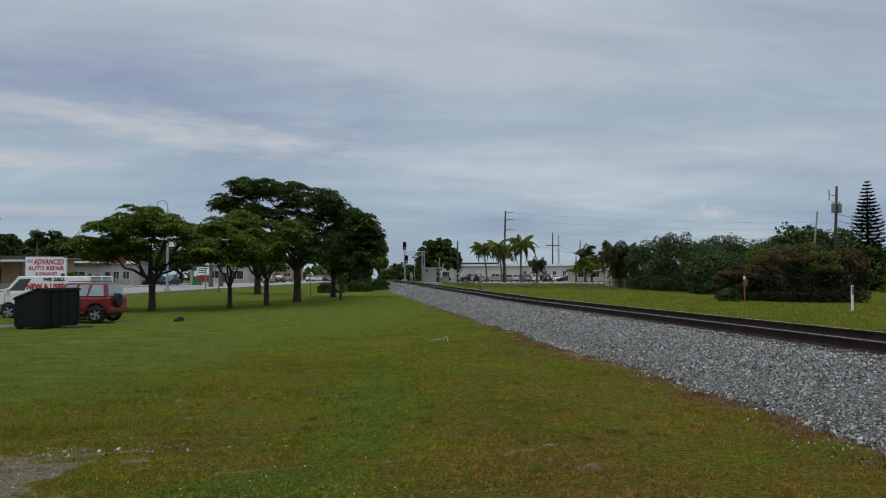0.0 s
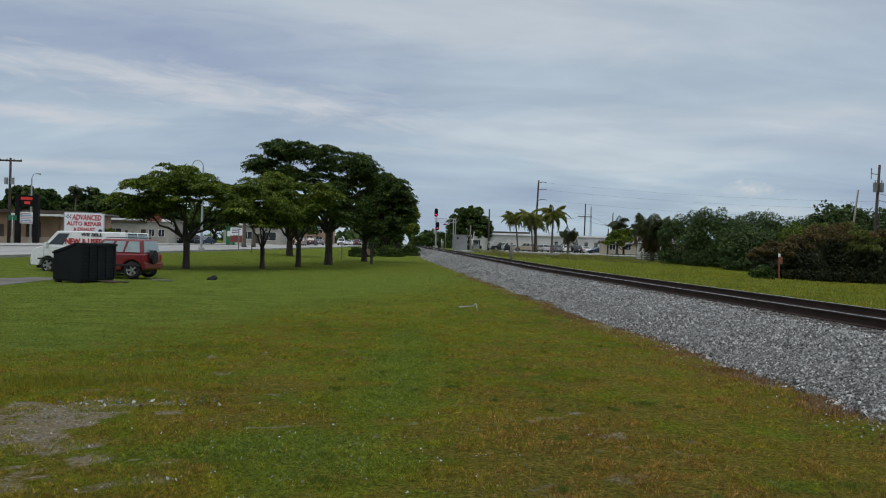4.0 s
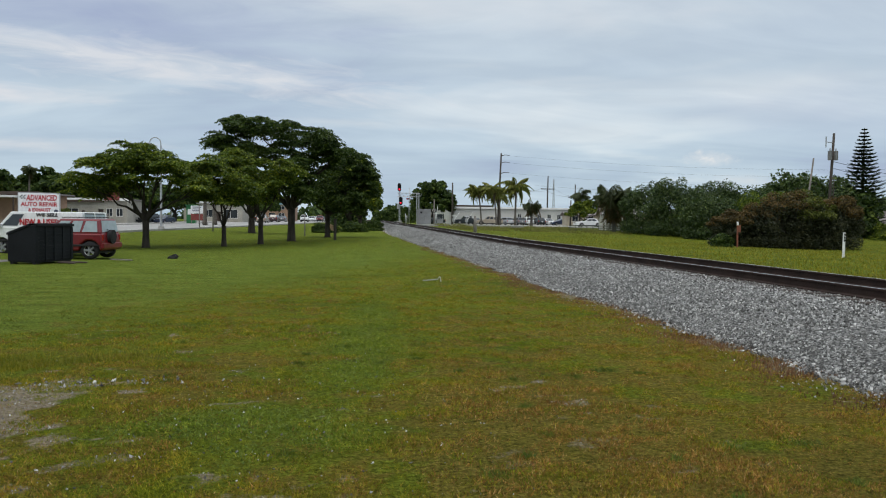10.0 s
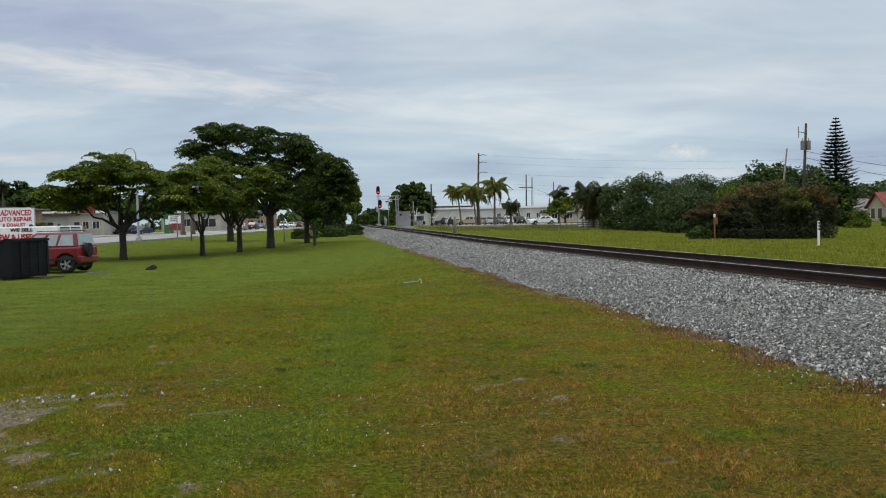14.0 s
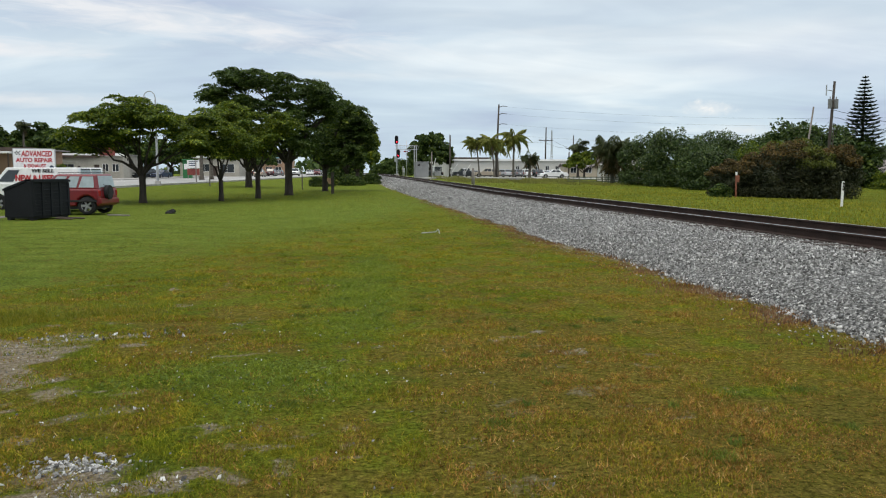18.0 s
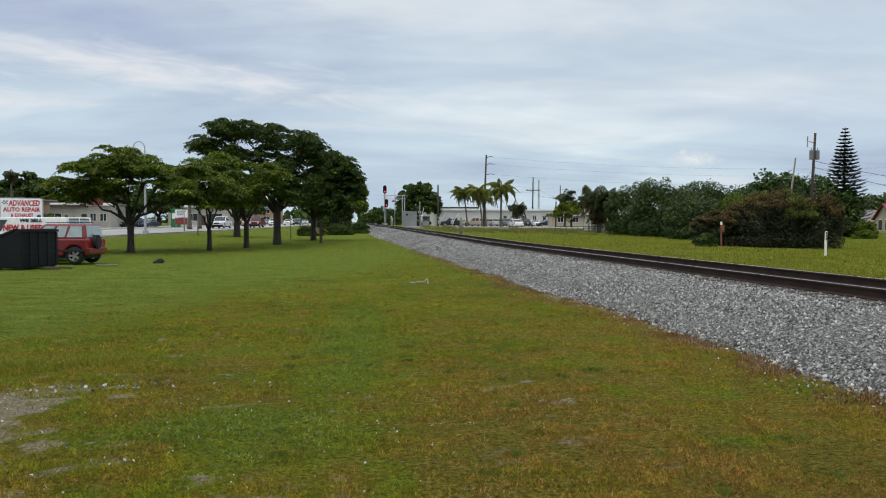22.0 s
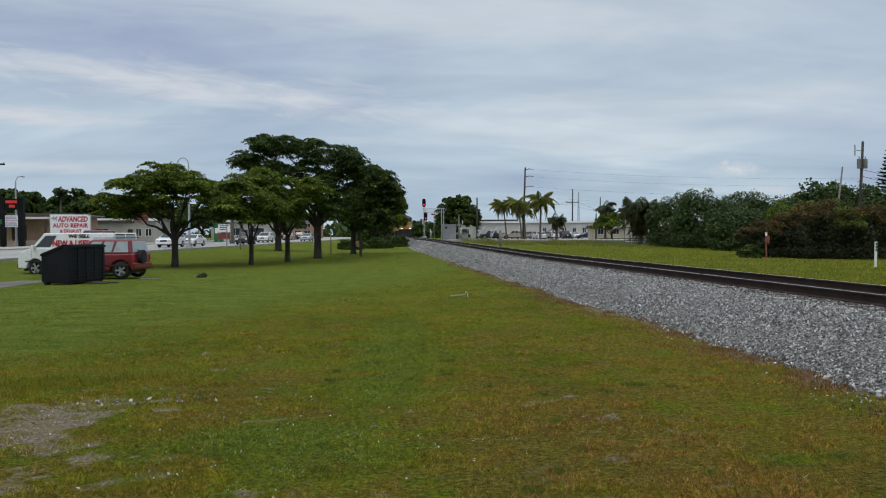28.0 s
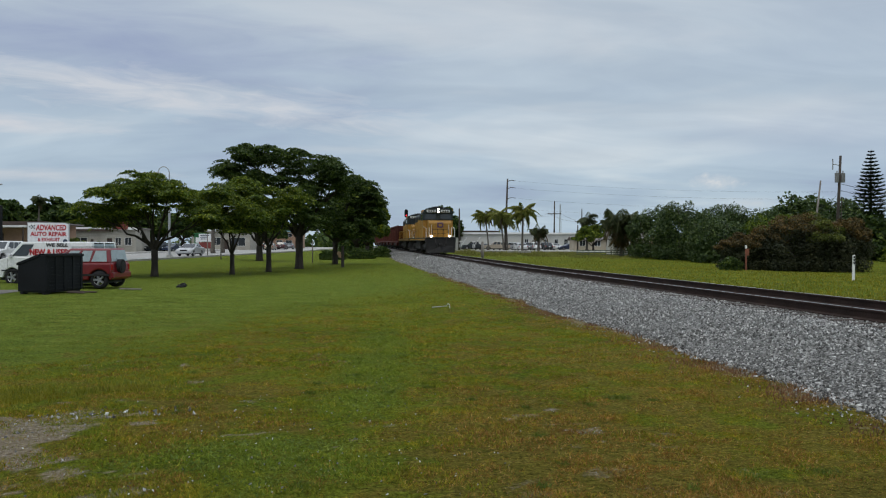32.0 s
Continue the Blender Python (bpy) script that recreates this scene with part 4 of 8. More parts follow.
# trees
def leaf_cloud(rng, blobs, count, size, droop=0.3):
    """Leaf clumps: small bent cards spread through blobs (centre, radii), denser towards their outside."""
    verts, faces = [], []
    weights = np.array([b[1][0] * b[1][1] * b[1][2] for b in blobs]) ** 0.75
    weights = weights / weights.sum()
    pick = rng.choice(len(blobs), count, p=weights)
    d = rng.normal(size=(count, 3))
    d /= np.linalg.norm(d, axis=1)[:, None]
    rad = rng.uniform(0.45, 1.05, count) ** 0.6
    c, r = np.array([b[0] for b in blobs])[pick], np.array([b[1] for b in blobs])[pick]
    p = c + d * r * rad[:, None]
    s = size * rng.uniform(0.55, 1.35, count)
    n = d * 0.5 + rng.normal(size=(count, 3)) * 0.55 + np.array([0, 0, 0.55])
    n /= np.linalg.norm(n, axis=1)[:, None]
    u = np.cross(n, rng.normal(size=(count, 3)))
    u /= np.linalg.norm(u, axis=1)[:, None]
    w = np.cross(n, u)
    u, w = u * s[:, None], w * (s * rng.uniform(0.4, 0.8, count))[:, None]
    dip = np.zeros((count, 3))
    dip[:, 2] = -s * droop
    v = np.stack([p - u + dip, p - w * 0.9, p + u + dip, p + w * 0.9], 1).reshape(-1, 3)
    faces = np.arange(count * 4).reshape(-1, 4)
    return v, faces


def spray_cloud(rng, pads, count, size):
    """Leaves lying in thin, frayed, slightly arched sprays (centre, radius, thickness), most of them facing up."""
    area = np.array([p[1] ** 2 for p in pads])
    pick = rng.choice(len(pads), count, p=area / area.sum())
    c, r, th = np.array([p[0] for p in pads])[pick], np.array([p[1] for p in pads])[pick], np.array([p[2] for p in pads])[pick]
    a, q = rng.uniform(0, 2 * np.pi, count), rng.uniform(0, 1, count) ** 0.55
    q = q * (1 + 0.28 * np.sin(3 * a + 7 * pick) + 0.16 * np.sin(7 * a + 3 * pick))
    p = c + np.stack([np.cos(a) * r * q, np.sin(a) * r * q, th * (0.9 - 1.5 * q * q) + rng.normal(0, 0.35, count) * th], 1)
    s = size * rng.uniform(0.55, 1.35, count)
    n = np.stack([np.cos(a) * 0.45 * q, np.sin(a) * 0.45 * q, np.full(count, 1.0)], 1) + rng.normal(size=(count, 3)) * 0.42
    n /= np.linalg.norm(n, axis=1)[:, None]
    u = np.cross(n, rng.normal(size=(count, 3)))
    u /= np.linalg.norm(u, axis=1)[:, None]
    w = np.cross(n, u)
    u, w = u * s[:, None], w * (s * rng.uniform(0.35, 0.65, count))[:, None]
    dip = np.zeros((count, 3))
    dip[:, 2] = -s * 0.3
    v = np.stack([p - u + dip, p - w, p + u + dip, p + w], 1).reshape(-1, 3)
    return v, np.arange(count * 4).reshape(-1, 4)


def layered_tree(label, x, y, trunk, fork, lobes, seed, leaves, size, material, depth, pads=16, spray=(0.32, 0.75), lean=0.0, name="shade_tree"):
    """A spreading tree whose leaves lie in tiers of flat sprays; lobes: (across, height, half width, half height)."""
    rng = np.random.default_rng(seed)
    tree = thing(name, label, "tree", pose(x, y, ground_z(x, y)))
    top = Vector((lean, 0, fork))
    part("trunk", tube([(0, 0, -0.15), (0, 0, 0.12), (lean * 0.2, 0.03, fork * 0.45), top], [trunk * 1.55, trunk * 1.12, trunk * 0.92, trunk * 0.95], 11), BARK, tree, smooth=True)
    reach = max(abs(l[0]) + l[2] for l in lobes)
    tiers = []
    for k, (lx, lz, rx, rz) in enumerate(lobes):
        room = depth * math.sqrt(max(0.12, 1 - (lx / reach) ** 2))
        tip = Vector((lx, room * rng.uniform(-0.5, 0.5), lz - rz * 0.4))
        root = top - Vector((0, 0, fork * 0.10 * (k % 2)))
        part("limb", limb(rng, root, tip, trunk * 0.50, trunk * 0.10, 0.05, None, 0.05), BARK, tree, smooth=True)
        for j in range(3):
            start = root.lerp(tip, rng.uniform(0.45, 0.75))
            end = Vector((lx + rng.uniform(-0.8, 0.8) * rx, tip.y + rng.uniform(-0.8, 0.8) * rx, lz + rng.uniform(-0.5, 0.6) * rz))
            part("branch", limb(rng, start, end, trunk * 0.16, trunk * 0.035, 0.05), BARK, tree, smooth=True)
        for row, shrink in ((-0.75, 0.8), (-0.25, 1.0), (0.25, 1.0), (0.75, 0.8)):
            for j in range(pads // 4 + 1):
                a, q = rng.uniform(0, 2 * math.pi), math.sqrt(rng.uniform(0, 1))
                r = rng.uniform(*spray) * min(1.0, 0.55 + rz)
                px, pz = lx + math.cos(a) * q * max(0.1, rx - r * 0.75) * shrink, lz + math.sin(a) * q * rz * shrink
                tiers.append(((px, room * row + rng.normal() * 0.25 * room, pz), r, r * rng.uniform(0.12, 0.24)))
    v, f = spray_cloud(rng, tiers, leaves, size)
    raw_mesh("crown", v.tolist(), f.tolist(), material, tree)
    return tree


def crown_part(name, rng, blobs, count, size, material, parent, droop=0.3):
    v, f = leaf_cloud(rng, blobs, count, size, droop)
    return raw_mesh(name, v.tolist(), f.tolist(), material, parent)


def limb(rng, a, b, r0, r1, sag=0.0, bm=None, wiggle=0.06):
    a, b = Vector(a), Vector(b)
    n, length = 6, (b - a).length
    pts = []
    for k in range(n + 1):
        t = k / n
        p = a.lerp(b, t)
        p.z += sag * length * 4 * t * (1 - t)
        if 0 < k < n:
            p += Vector(rng.normal(size=3)) * wiggle * length * 0.5
        pts.append(p)
    return tube(pts, [r0 + (r1 - r0) * (k / n) ** 0.8 for k in range(n + 1)], 7, bm)


def broad_tree(label, x, y, height, spread, trunk, fork, seed, leaves, size, material=None, lean=(0, 0), flat=0.45, depth=None, low=None, limbs=7, name="shade_tree", lobes=None, base=None, pads=70, shift=(0, 0), pad=(0.05, 0.12)):
    """A spreading shade tree: a trunk that forks low, long rising limbs, and layered clumps of fine leaves."""
    rng = np.random.default_rng(seed)
    z = ground_z(x, y) if base is None else base
    tree = thing(name, label, "tree", pose(x, y, z))
    top = Vector((lean[0], lean[1], fork))
    bm = tube([(0, 0, -0.15), (0, 0, 0.15), (lean[0] * 0.3, lean[1] * 0.3, fork * 0.5), top], [trunk * 1.5, trunk * 1.12, trunk, trunk * 0.9], 10)
    part("trunk", bm, BARK, tree, smooth=True)
    low = fork + 0.4 if low is None else low
    depth = depth or spread
    blobs = []
    for k in range(limbs):
        a = 2 * math.pi * (k + rng.uniform(-0.3, 0.3)) / limbs
        reach = rng.uniform(0.45, 0.85)
        tip = Vector((math.cos(a) * spread * 0.5 * reach, math.sin(a) * depth * 0.5 * reach, low + (height - low) * rng.uniform(0.35, 0.8))) + Vector((lean[0], lean[1], 0))
        part("limb", limb(rng, top - Vector((0, 0, fork * 0.12 * (k % 2))), tip, trunk * 0.5, trunk * 0.1, 0.06), BARK, tree, smooth=True)
        for j in range(3):
            mid = top.lerp(tip, rng.uniform(0.35, 0.75))
            end = tip + Vector((rng.uniform(-0.12, 0.12) * spread, rng.uniform(-0.12, 0.12) * depth, rng.uniform(-0.1, 0.14) * (height - low)))
            q = min(1.0, math.hypot((end.x - lean[0]) / spread, (end.y - lean[1]) / depth) / 0.5)
            end.z = min(end.z, low + (height - low) * (0.08 + 0.86 * math.sqrt(1 - 0.93 * q * q)))
            part("branch", limb(rng, mid, end, trunk * 0.16, trunk * 0.04, 0.04), BARK, tree, smooth=True)
            blobs.append((tuple(end), (spread * rng.uniform(0.07, 0.13), depth * rng.uniform(0.07, 0.13), (height - low) * rng.uniform(0.05, 0.10))))
    for k in range(pads):
        a, q = rng.uniform(0, 2 * math.pi), rng.uniform(0, 1) ** 0.5
        dome = math.sqrt(max(0.0, 1 - 0.93 * q * q))
        h = low + (height - low) * (0.10 + 0.86 * dome * rng.uniform(0.30, 1.0) ** 0.55)
        blobs.append(((lean[0] + shift[0] + math.cos(a) * spread * 0.47 * q, lean[1] + shift[1] + math.sin(a) * depth * 0.47 * q, h), (spread * rng.uniform(*pad), depth * rng.uniform(*pad), (height - low) * rng.uniform(0.03, 0.075))))
    for c, r in lobes or []:
        blobs.append((c, r))
    crown_part("crown", rng, blobs, leaves, size, material or GREENLEAF, tree)
    return tree


layered_tree("spreading green poinciana tree with a forked trunk", -10.5, 45.75, 0.19, 1.5, [(-2.70, 3.40, 1.25, 0.70), (-1.75, 4.50, 1.1, 0.75), (-0.24, 5.00, 1.2, 0.65), (1.07, 4.65, 1.2, 0.60), (-0.36, 4.15, 1.8, 0.7), (1.94, 4.05, 1.1, 0.6), (2.95, 3.45, 1.10, 0.48), (-1.51, 3.55, 1.2, 0.5)], 11, 68000, 0.075, GREENLEAF, 3.2, 26)
layered_tree("small leaning shade tree with a thin trunk", -6.66, 48.0, 0.14, 1.2, [(-0.17, 4.15, 1.5, 0.6), (-1.14, 3.24, 1.34, 0.49), (1.05, 3.48, 1.5, 0.55), (0.08, 2.75, 1.23, 0.37), (-0.73, 4.62, 0.92, 0.45)], 12, 35000, 0.075, GREENLEAF, 2.4, 24)
layered_tree("slim shade tree with an upright trunk", -5.0, 52.5, 0.17, 1.6, [(-0.8, 4.92, 1.68, 0.8), (0.75, 3.98, 1.46, 0.8), (-0.22, 3.05, 1.46, 0.54), (1.71, 4.74, 1.12, 0.67), (-1.62, 5.45, 1.3, 0.6)], 13, 38000, 0.08, GREENLEAF, 2.6, 24)
broad_tree("young shade tree beyond the swale", -8.7, 82.0, 6.0, 6.0, 0.32, 1.5, 14, 9000, 0.20, DARKLEAF, low=2.0)
layered_tree("tall dark spreading shade tree", -3.56, 60.75, 0.29, 2.4, [(-3.81, 8.45, 1.17, 0.70), (-5.03, 7.3, 1.5, 0.9), (-2.13, 8.30, 1.6, 0.75), (0.04, 7.86, 1.8, 0.78), (1.99, 7.50, 1.55, 0.8), (-1.2, 6.6, 3.0, 1.2), (1.84, 6.0, 2.2, 1.2), (0.23, 5.0, 2.4, 1.2), (3.08, 6.6, 1.04, 0.78), (0.95, 3.75, 1.8, 0.7), (-3.2, 6.2, 2.0, 1.0)], 15, 78000, 0.095, DARKLEAF, 4.0, 34, (0.35, 0.85))
layered_tree("dark shade tree beside the hedge", -1.09, 72.5, 0.24, 2.0, [(1.54, 6.83, 1.4, 1.0), (2.87, 6.4, 1.3, 1.1), (2.12, 4.92, 2.0, 1.3), (3.6, 4.93, 1.1, 1.3), (1.21, 3.27, 1.86, 0.99), (2.7, 3.13, 1.5, 1.1), (-0.26, 4.75, 1.55, 1.3), (-1.6, 3.9, 1.4, 1.0)], 16, 46000, 0.11, DARKLEAF, 3.0, 30, (0.4, 0.9))
broad_tree("dense green tree by the track", 1.3, 108.0, 10.6, 8.2, 0.3, 1.2, 17, 24000, 0.25, GREENLEAF, low=0.5, pads=130)
broad_tree("dense green tree by the track", 3.0, 122.0, 10.4, 6.4, 0.3, 1.2, 18, 15000, 0.27, GREENLEAF, low=0.5, pads=90)


def shrub(label, x, y, w, d, h, seed, leaves, size, material, name="shrub", tips=None, base=None):
    """A dense shrub: clumps over a bushy body of twigs."""
    rng = np.random.default_rng(seed)
    ob = thing(name, label, "shrub", pose(x, y, ground_z(x, y) if base is None else base))
    for k in range(5):
        a = rng.uniform(0, 6.28)
        stem = limb(rng, (math.cos(a) * w * 0.1, math.sin(a) * d * 0.1, -0.1), (math.cos(a) * w * 0.36, math.sin(a) * d * 0.36, h * rng.uniform(0.5, 0.85)), 0.05, 0.012, 0.05)
        part("stem", stem, BARK, ob, smooth=True)
    blobs = [((0, 0, h * 0.42), (w * 0.40, d * 0.40, h * 0.40))]
    for k in range(26):
        a, q = rng.uniform(0, 6.28), rng.uniform(0.2, 1) ** 0.6
        hh = h * (0.15 + 0.72 * math.sqrt(max(0, 1 - q * q * 0.9)) * rng.uniform(0.6, 1.05))
        blobs.append(((math.cos(a) * w * 0.42 * q, math.sin(a) * d * 0.42 * q, hh), (w * rng.uniform(0.08, 0.17), d * rng.uniform(0.08, 0.17), h * rng.uniform(0.08, 0.17))))
    for k in range(14):
        a = 2 * math.pi * k / 14
        blobs.append(((math.cos(a) * w * 0.36, math.sin(a) * d * 0.36, h * 0.13), (w * 0.13, d * 0.13, h * 0.14)))
    crown_part("foliage", rng, blobs, leaves, size, material, ob)
    if tips:
        high = [((x, y, z + r[2] * 0.55), (r[0] * 1.05, r[1] * 1.05, r[2] * 0.75)) for (x, y, z), r in blobs[1:] if z > h * 0.5]
        crown_part("new_growth", rng, high, leaves // 2, size, tips, ob)
    return ob


for x, y, w, h, seed in [(-1.6, 90, 3.2, 1.25, 21), (1.6, 93, 3.4, 1.4, 22), (4.2, 100, 2.4, 1.5, 23)]:
    shrub("low dark clipped hedge under the trees", x, y, w, 2.6, h, seed, 6000, 0.11, DARKLEAF, "hedge")
for x, y, w, d, h, seed in [(29.4, 57.5, 3.8, 4, 2.8, 31), (31.2, 57, 3.8, 5, 3.4, 36), (33.2, 57, 5.2, 5, 4.7, 32), (35.2, 56.5, 4.8, 5, 4.2, 33), (37.0, 57, 4.4, 5, 4.5, 34), (35.0, 59, 5.4, 5, 4.6, 35)]:
    shrub("dark russet-topped wild shrub in the grass", x, y, w, d, h, seed, 11500, 0.08, SHRUBLEAF, tips=LIMELEAF if seed in (33, 35) else REDLEAF)
for x, y, w, h, seed in [(35.2, 90, 6, 6.6, 41), (36.5, 85, 7, 7.0, 42), (39, 82, 8, 7.0, 43), (42, 80, 9, 6.3, 44), (46, 80, 8, 5.7, 45), (37, 77, 6, 5.3, 40), (41.5, 74.5, 7, 5.4, 39)]:
    shrub("tall dense green thicket", x, y, w, 7, h, seed, 15000, 0.125, THICKLEAF if seed not in (39,) else GREENLEAF, "thicket")
for x, y, w, h, seed in [(53, 88, 9, 9.2, 46), (58, 90, 9, 8.8, 47), (63, 99, 6, 6.6, 48), (57, 99, 9, 8.4, 49), (60.6, 88.4, 6, 6.2, 52), (84, 117, 11, 6.8, 50), (94, 122, 12, 7.2, 51)]:
    shrub("tall dark trees behind the shrubs", x, y, w, 8, h, seed, 6000, 0.26, THICKLEAF if seed != 52 else DARKLEAF, "thicket")


# palms and the araucaria
def frond_mesh(seed, length, droop, leaflets, leaf_len, material, broad=0.05):
    rng = np.random.default_rng(seed)
    verts, faces = [], []

    def at(t):
        return Vector((0, length * (t - 0.12 * t * t), length * (0.42 * t - droop * t * t)))
    steps = 10
    for k in range(steps):
        for p, r in ((at(k / steps), 0.03 * (1 - 0.7 * k / steps)), (at((k + 1) / steps), 0.03 * (1 - 0.7 * (k + 1) / steps))):
            verts += [tuple(p + Vector((r, 0, 0))), tuple(p - Vector((r, 0, 0)))]
        o = len(verts) - 4
        faces.append((o, o + 1, o + 3, o + 2))
    for k in range(leaflets):
        t = 0.12 + 0.88 * k / leaflets
        p = at(t)
        ll = leaf_len * math.sin(math.pi * min(1, 0.25 + 0.72 * t)) * rng.uniform(0.8, 1.15)
        for s in (-1, 1):
            tip = p + Vector((s * ll * 0.62, ll * 0.35, -ll * rng.uniform(0.45, 0.95)))
            mid = p.lerp(tip, 0.5) + Vector((0, 0, ll * 0.08))
            w = Vector((0, broad, broad * 0.2)) * (length / 2.4)
            o = len(verts)
            verts += [tuple(p), tuple(mid + w), tuple(tip), tuple(mid - w)]
            faces.append((o, o + 1, o + 2, o + 3))
    me = bpy.data.meshes.new("frond")
    me.from_pydata(verts, [], faces)
    me.materials.append(material)
    return me


COCO_FRONDS = [frond_mesh(60 + k, 3.0, d, 64, 0.80, PALMLEAF, 0.040) for k, d in enumerate((0.45, 0.75, 1.05))]
COCO_DRY = [frond_mesh(70, 2.3, 1.2, 30, 0.5, DRYLEAF, 0.036)]
SABAL_FRONDS = [frond_mesh(80 + k, 1.5, d, 34, 0.85, SABALLEAF, 0.05) for k, d in enumerate((0.2, 0.6, 1.1))]
SABAL_DRY = [frond_mesh(90 + k, 1.5, d, 26, 0.7, DRYLEAF, 0.05) for k, d in enumerate((1.3, 1.7))]


def palm(label, x, y, top, lean, trunk, fresh, dry, count, scale, seed, dry_count=5, name="palm_tree", base=None):
    rng = np.random.default_rng(seed)
    z = ground_z(x, y) if base is None else base
    ob = thing(name, label, "palm tree", pose(x, y, z))
    h = top - z
    pts = [(lean * (t ** 1.6), 0, h * t - 0.1) for t in (0, 0.1, 0.25, 0.45, 0.65, 0.85, 1.0)]
    part("trunk", tube(pts, [trunk * 1.7, trunk * 1.2, trunk, trunk * 0.9, trunk * 0.85, trunk * 0.85, trunk * 0.7], 9), PALMBARK, ob, smooth=True)
    for k in range(count + dry_count):
        old = k >= count
        me = (dry if old else fresh)[int(rng.integers(0, len(dry if old else fresh)))]
        f = new("frond", me)
        f.parent = ob
        f.matrix_basis = pose(lean, 0, h - 0.08, rng.uniform(-48, 34) - (30 if old else 0), rng.uniform(-10, 10), 360 * (k * 0.382 + rng.uniform(-0.03, 0.03))) @ Matrix.Scale(scale * rng.uniform(0.85, 1.1), 4)
    return ob


palm("tall coconut palm with a curved slender trunk", 25.2, 142.8, 7.2, -0.7, 0.15, COCO_FRONDS, COCO_DRY, 38, 0.9, 101, 8)
palm("tall coconut palm with a curved slender trunk", 27.4, 140.0, 7.5, -0.8, 0.15, COCO_FRONDS, COCO_DRY, 38, 0.9, 102, 8)
palm("coconut palm with yellowing fronds", 29.3, 146.0, 6.6, -0.4, 0.15, COCO_FRONDS, COCO_DRY, 32, 0.9, 104, 10)
palm("tall upright coconut palm", 25.1, 114.3, 6.9, 0.1, 0.16, COCO_FRONDS, COCO_DRY, 40, 0.9, 103, 8)
palm("small shaggy palm with dead fronds", 35.6, 148.0, 4.6, 0.1, 0.25, SABAL_FRONDS, SABAL_DRY, 26, 1.4, 105, 14)
palm("cabbage palm with a skirt of dead brown fronds", 33.0, 94.5, 4.75, -0.1, 0.20, SABAL_FRONDS, SABAL_DRY, 60, 1.7, 106, 46)
palm("far palm above the trees", 44.0, 145, 7.0, 0.2, 0.2, SABAL_FRONDS, SABAL_DRY, 18, 1.5, 107, 3)
palm("palm behind the shops", -47.4, 131, 9.0, 0.2, 0.15, SABAL_FRONDS, SABAL_DRY, 26, 0.95, 108, 3)
for k, (x, y) in enumerate([(-17.4, 118), (-16.8, 123)]):
    palm("royal palm with a smooth pale trunk", x - 1.6, y, 6.8, 0, 0.24, COCO_FRONDS, COCO_DRY, 14, 0.9, 110 + k, 0)


def araucaria(x, y, top):
    """A tall straight conifer with whorls of flat upturned branches."""
    z = ground_z(x, y)
    rng = np.random.default_rng(120)
    h = top - z
    ob = thing("araucaria", "tall dark conifer with even whorls of branches", "tree", pose(x, y, z))
    part("trunk", tube([(0, 0, -0.1), (0, 0, h * 0.5), (0, 0, h)], [0.25, 0.16, 0.03], 8), BARK, ob, smooth=True)
    tiers = 28
    for k in range(tiers):
        t = k / (tiers - 1)
        zz, reach = h * (0.10 + 0.88 * t), 0.20 + 3.3 * (1 - t) ** 0.9
        verts, faces = [], []
        n = 9 if t < 0.8 else 6
        for j in range(n):
            a = 2 * math.pi * (j + 0.5 * (k % 2) + rng.uniform(-0.12, 0.12)) / n
            d, side = Vector((math.cos(a), math.sin(a), 0)), Vector((-math.sin(a), math.cos(a), 0))
            rr = reach * rng.uniform(0.82, 1.08)
            for q in range(20):
                s = (q + 1) / 20
                p = d * rr * s + Vector((0, 0, rr * (-0.10 * s + 0.26 * s * s)))
                ww = 0.19 + 0.40 * math.sin(math.pi * min(1, s * 0.9)) * min(1, reach / 1.6)
                for sg in (-1, 1):
                    tip = p + side * sg * ww * rng.uniform(0.7, 1.2) + d * ww * 0.5 + Vector((0, 0, rng.uniform(0.0, 0.13)))
                    o = len(verts)
                    verts += [tuple(p + Vector((0, 0, 0.03))), tuple(p.lerp(tip, 0.5) + d * 0.11), tuple(tip), tuple(p.lerp(tip, 0.5) - d * 0.10 - Vector((0, 0, 0.06)))]
                    faces.append((o, o + 1, o + 2, o + 3))
        w = raw_mesh("whorl", verts, faces, PINELEAF, ob)
        w.location = (0, 0, zz)


araucaria(62.0, 89.5, 13.2)

broad_tree("round dense tree behind the signal cabinet", 20.6, 180, 10.2, 10.5, 0.35, 1.2, 130, 22000, 0.32, DARKLEAF, low=0.4, pads=150, limbs=5)
broad_tree("light green tree beside the yellow house", 44.0, 141, 5.0, 7.5, 0.2, 1.0, 131, 8000, 0.2, GREENLEAF, low=1.0)
for k, (x, y, h, w) in enumerate([(-63, 128, 10.2, 12), (-55, 134, 9.0, 11), (-47.5, 138, 8.8, 10), (-72, 126, 9.5, 12), (-82, 124, 9.5, 12), (-43, 150, 8.0, 8), (-36.5, 152, 6.5, 9), (-31, 158, 6.5, 8), (-27, 196, 7.5, 9), (-25, 222, 8, 10), (-23.5, 250, 8, 10), (-22.5, 290, 9, 12), (-58, 172, 9, 14), (-48, 178, 9, 13), (-41, 182, 9, 12), (-36, 205, 9, 12)]):
    broad_tree("dark broad tree behind the shops", x, y, h, w, 0.35, 2.0, 140 + k, 5000, 0.42, DARKLEAF, low=1.5, pads=70)
for k, (x, y, h, w) in enumerate([(-34, 108, 2.2, 2.4), (-31.6, 108.5, 1.9, 2.2), (-36.2, 112, 2.6, 3.0)]):
    shrub("green shrub beside the shop", x, y, w, 2, h, 150 + k, 3000, 0.14, GREENLEAF)
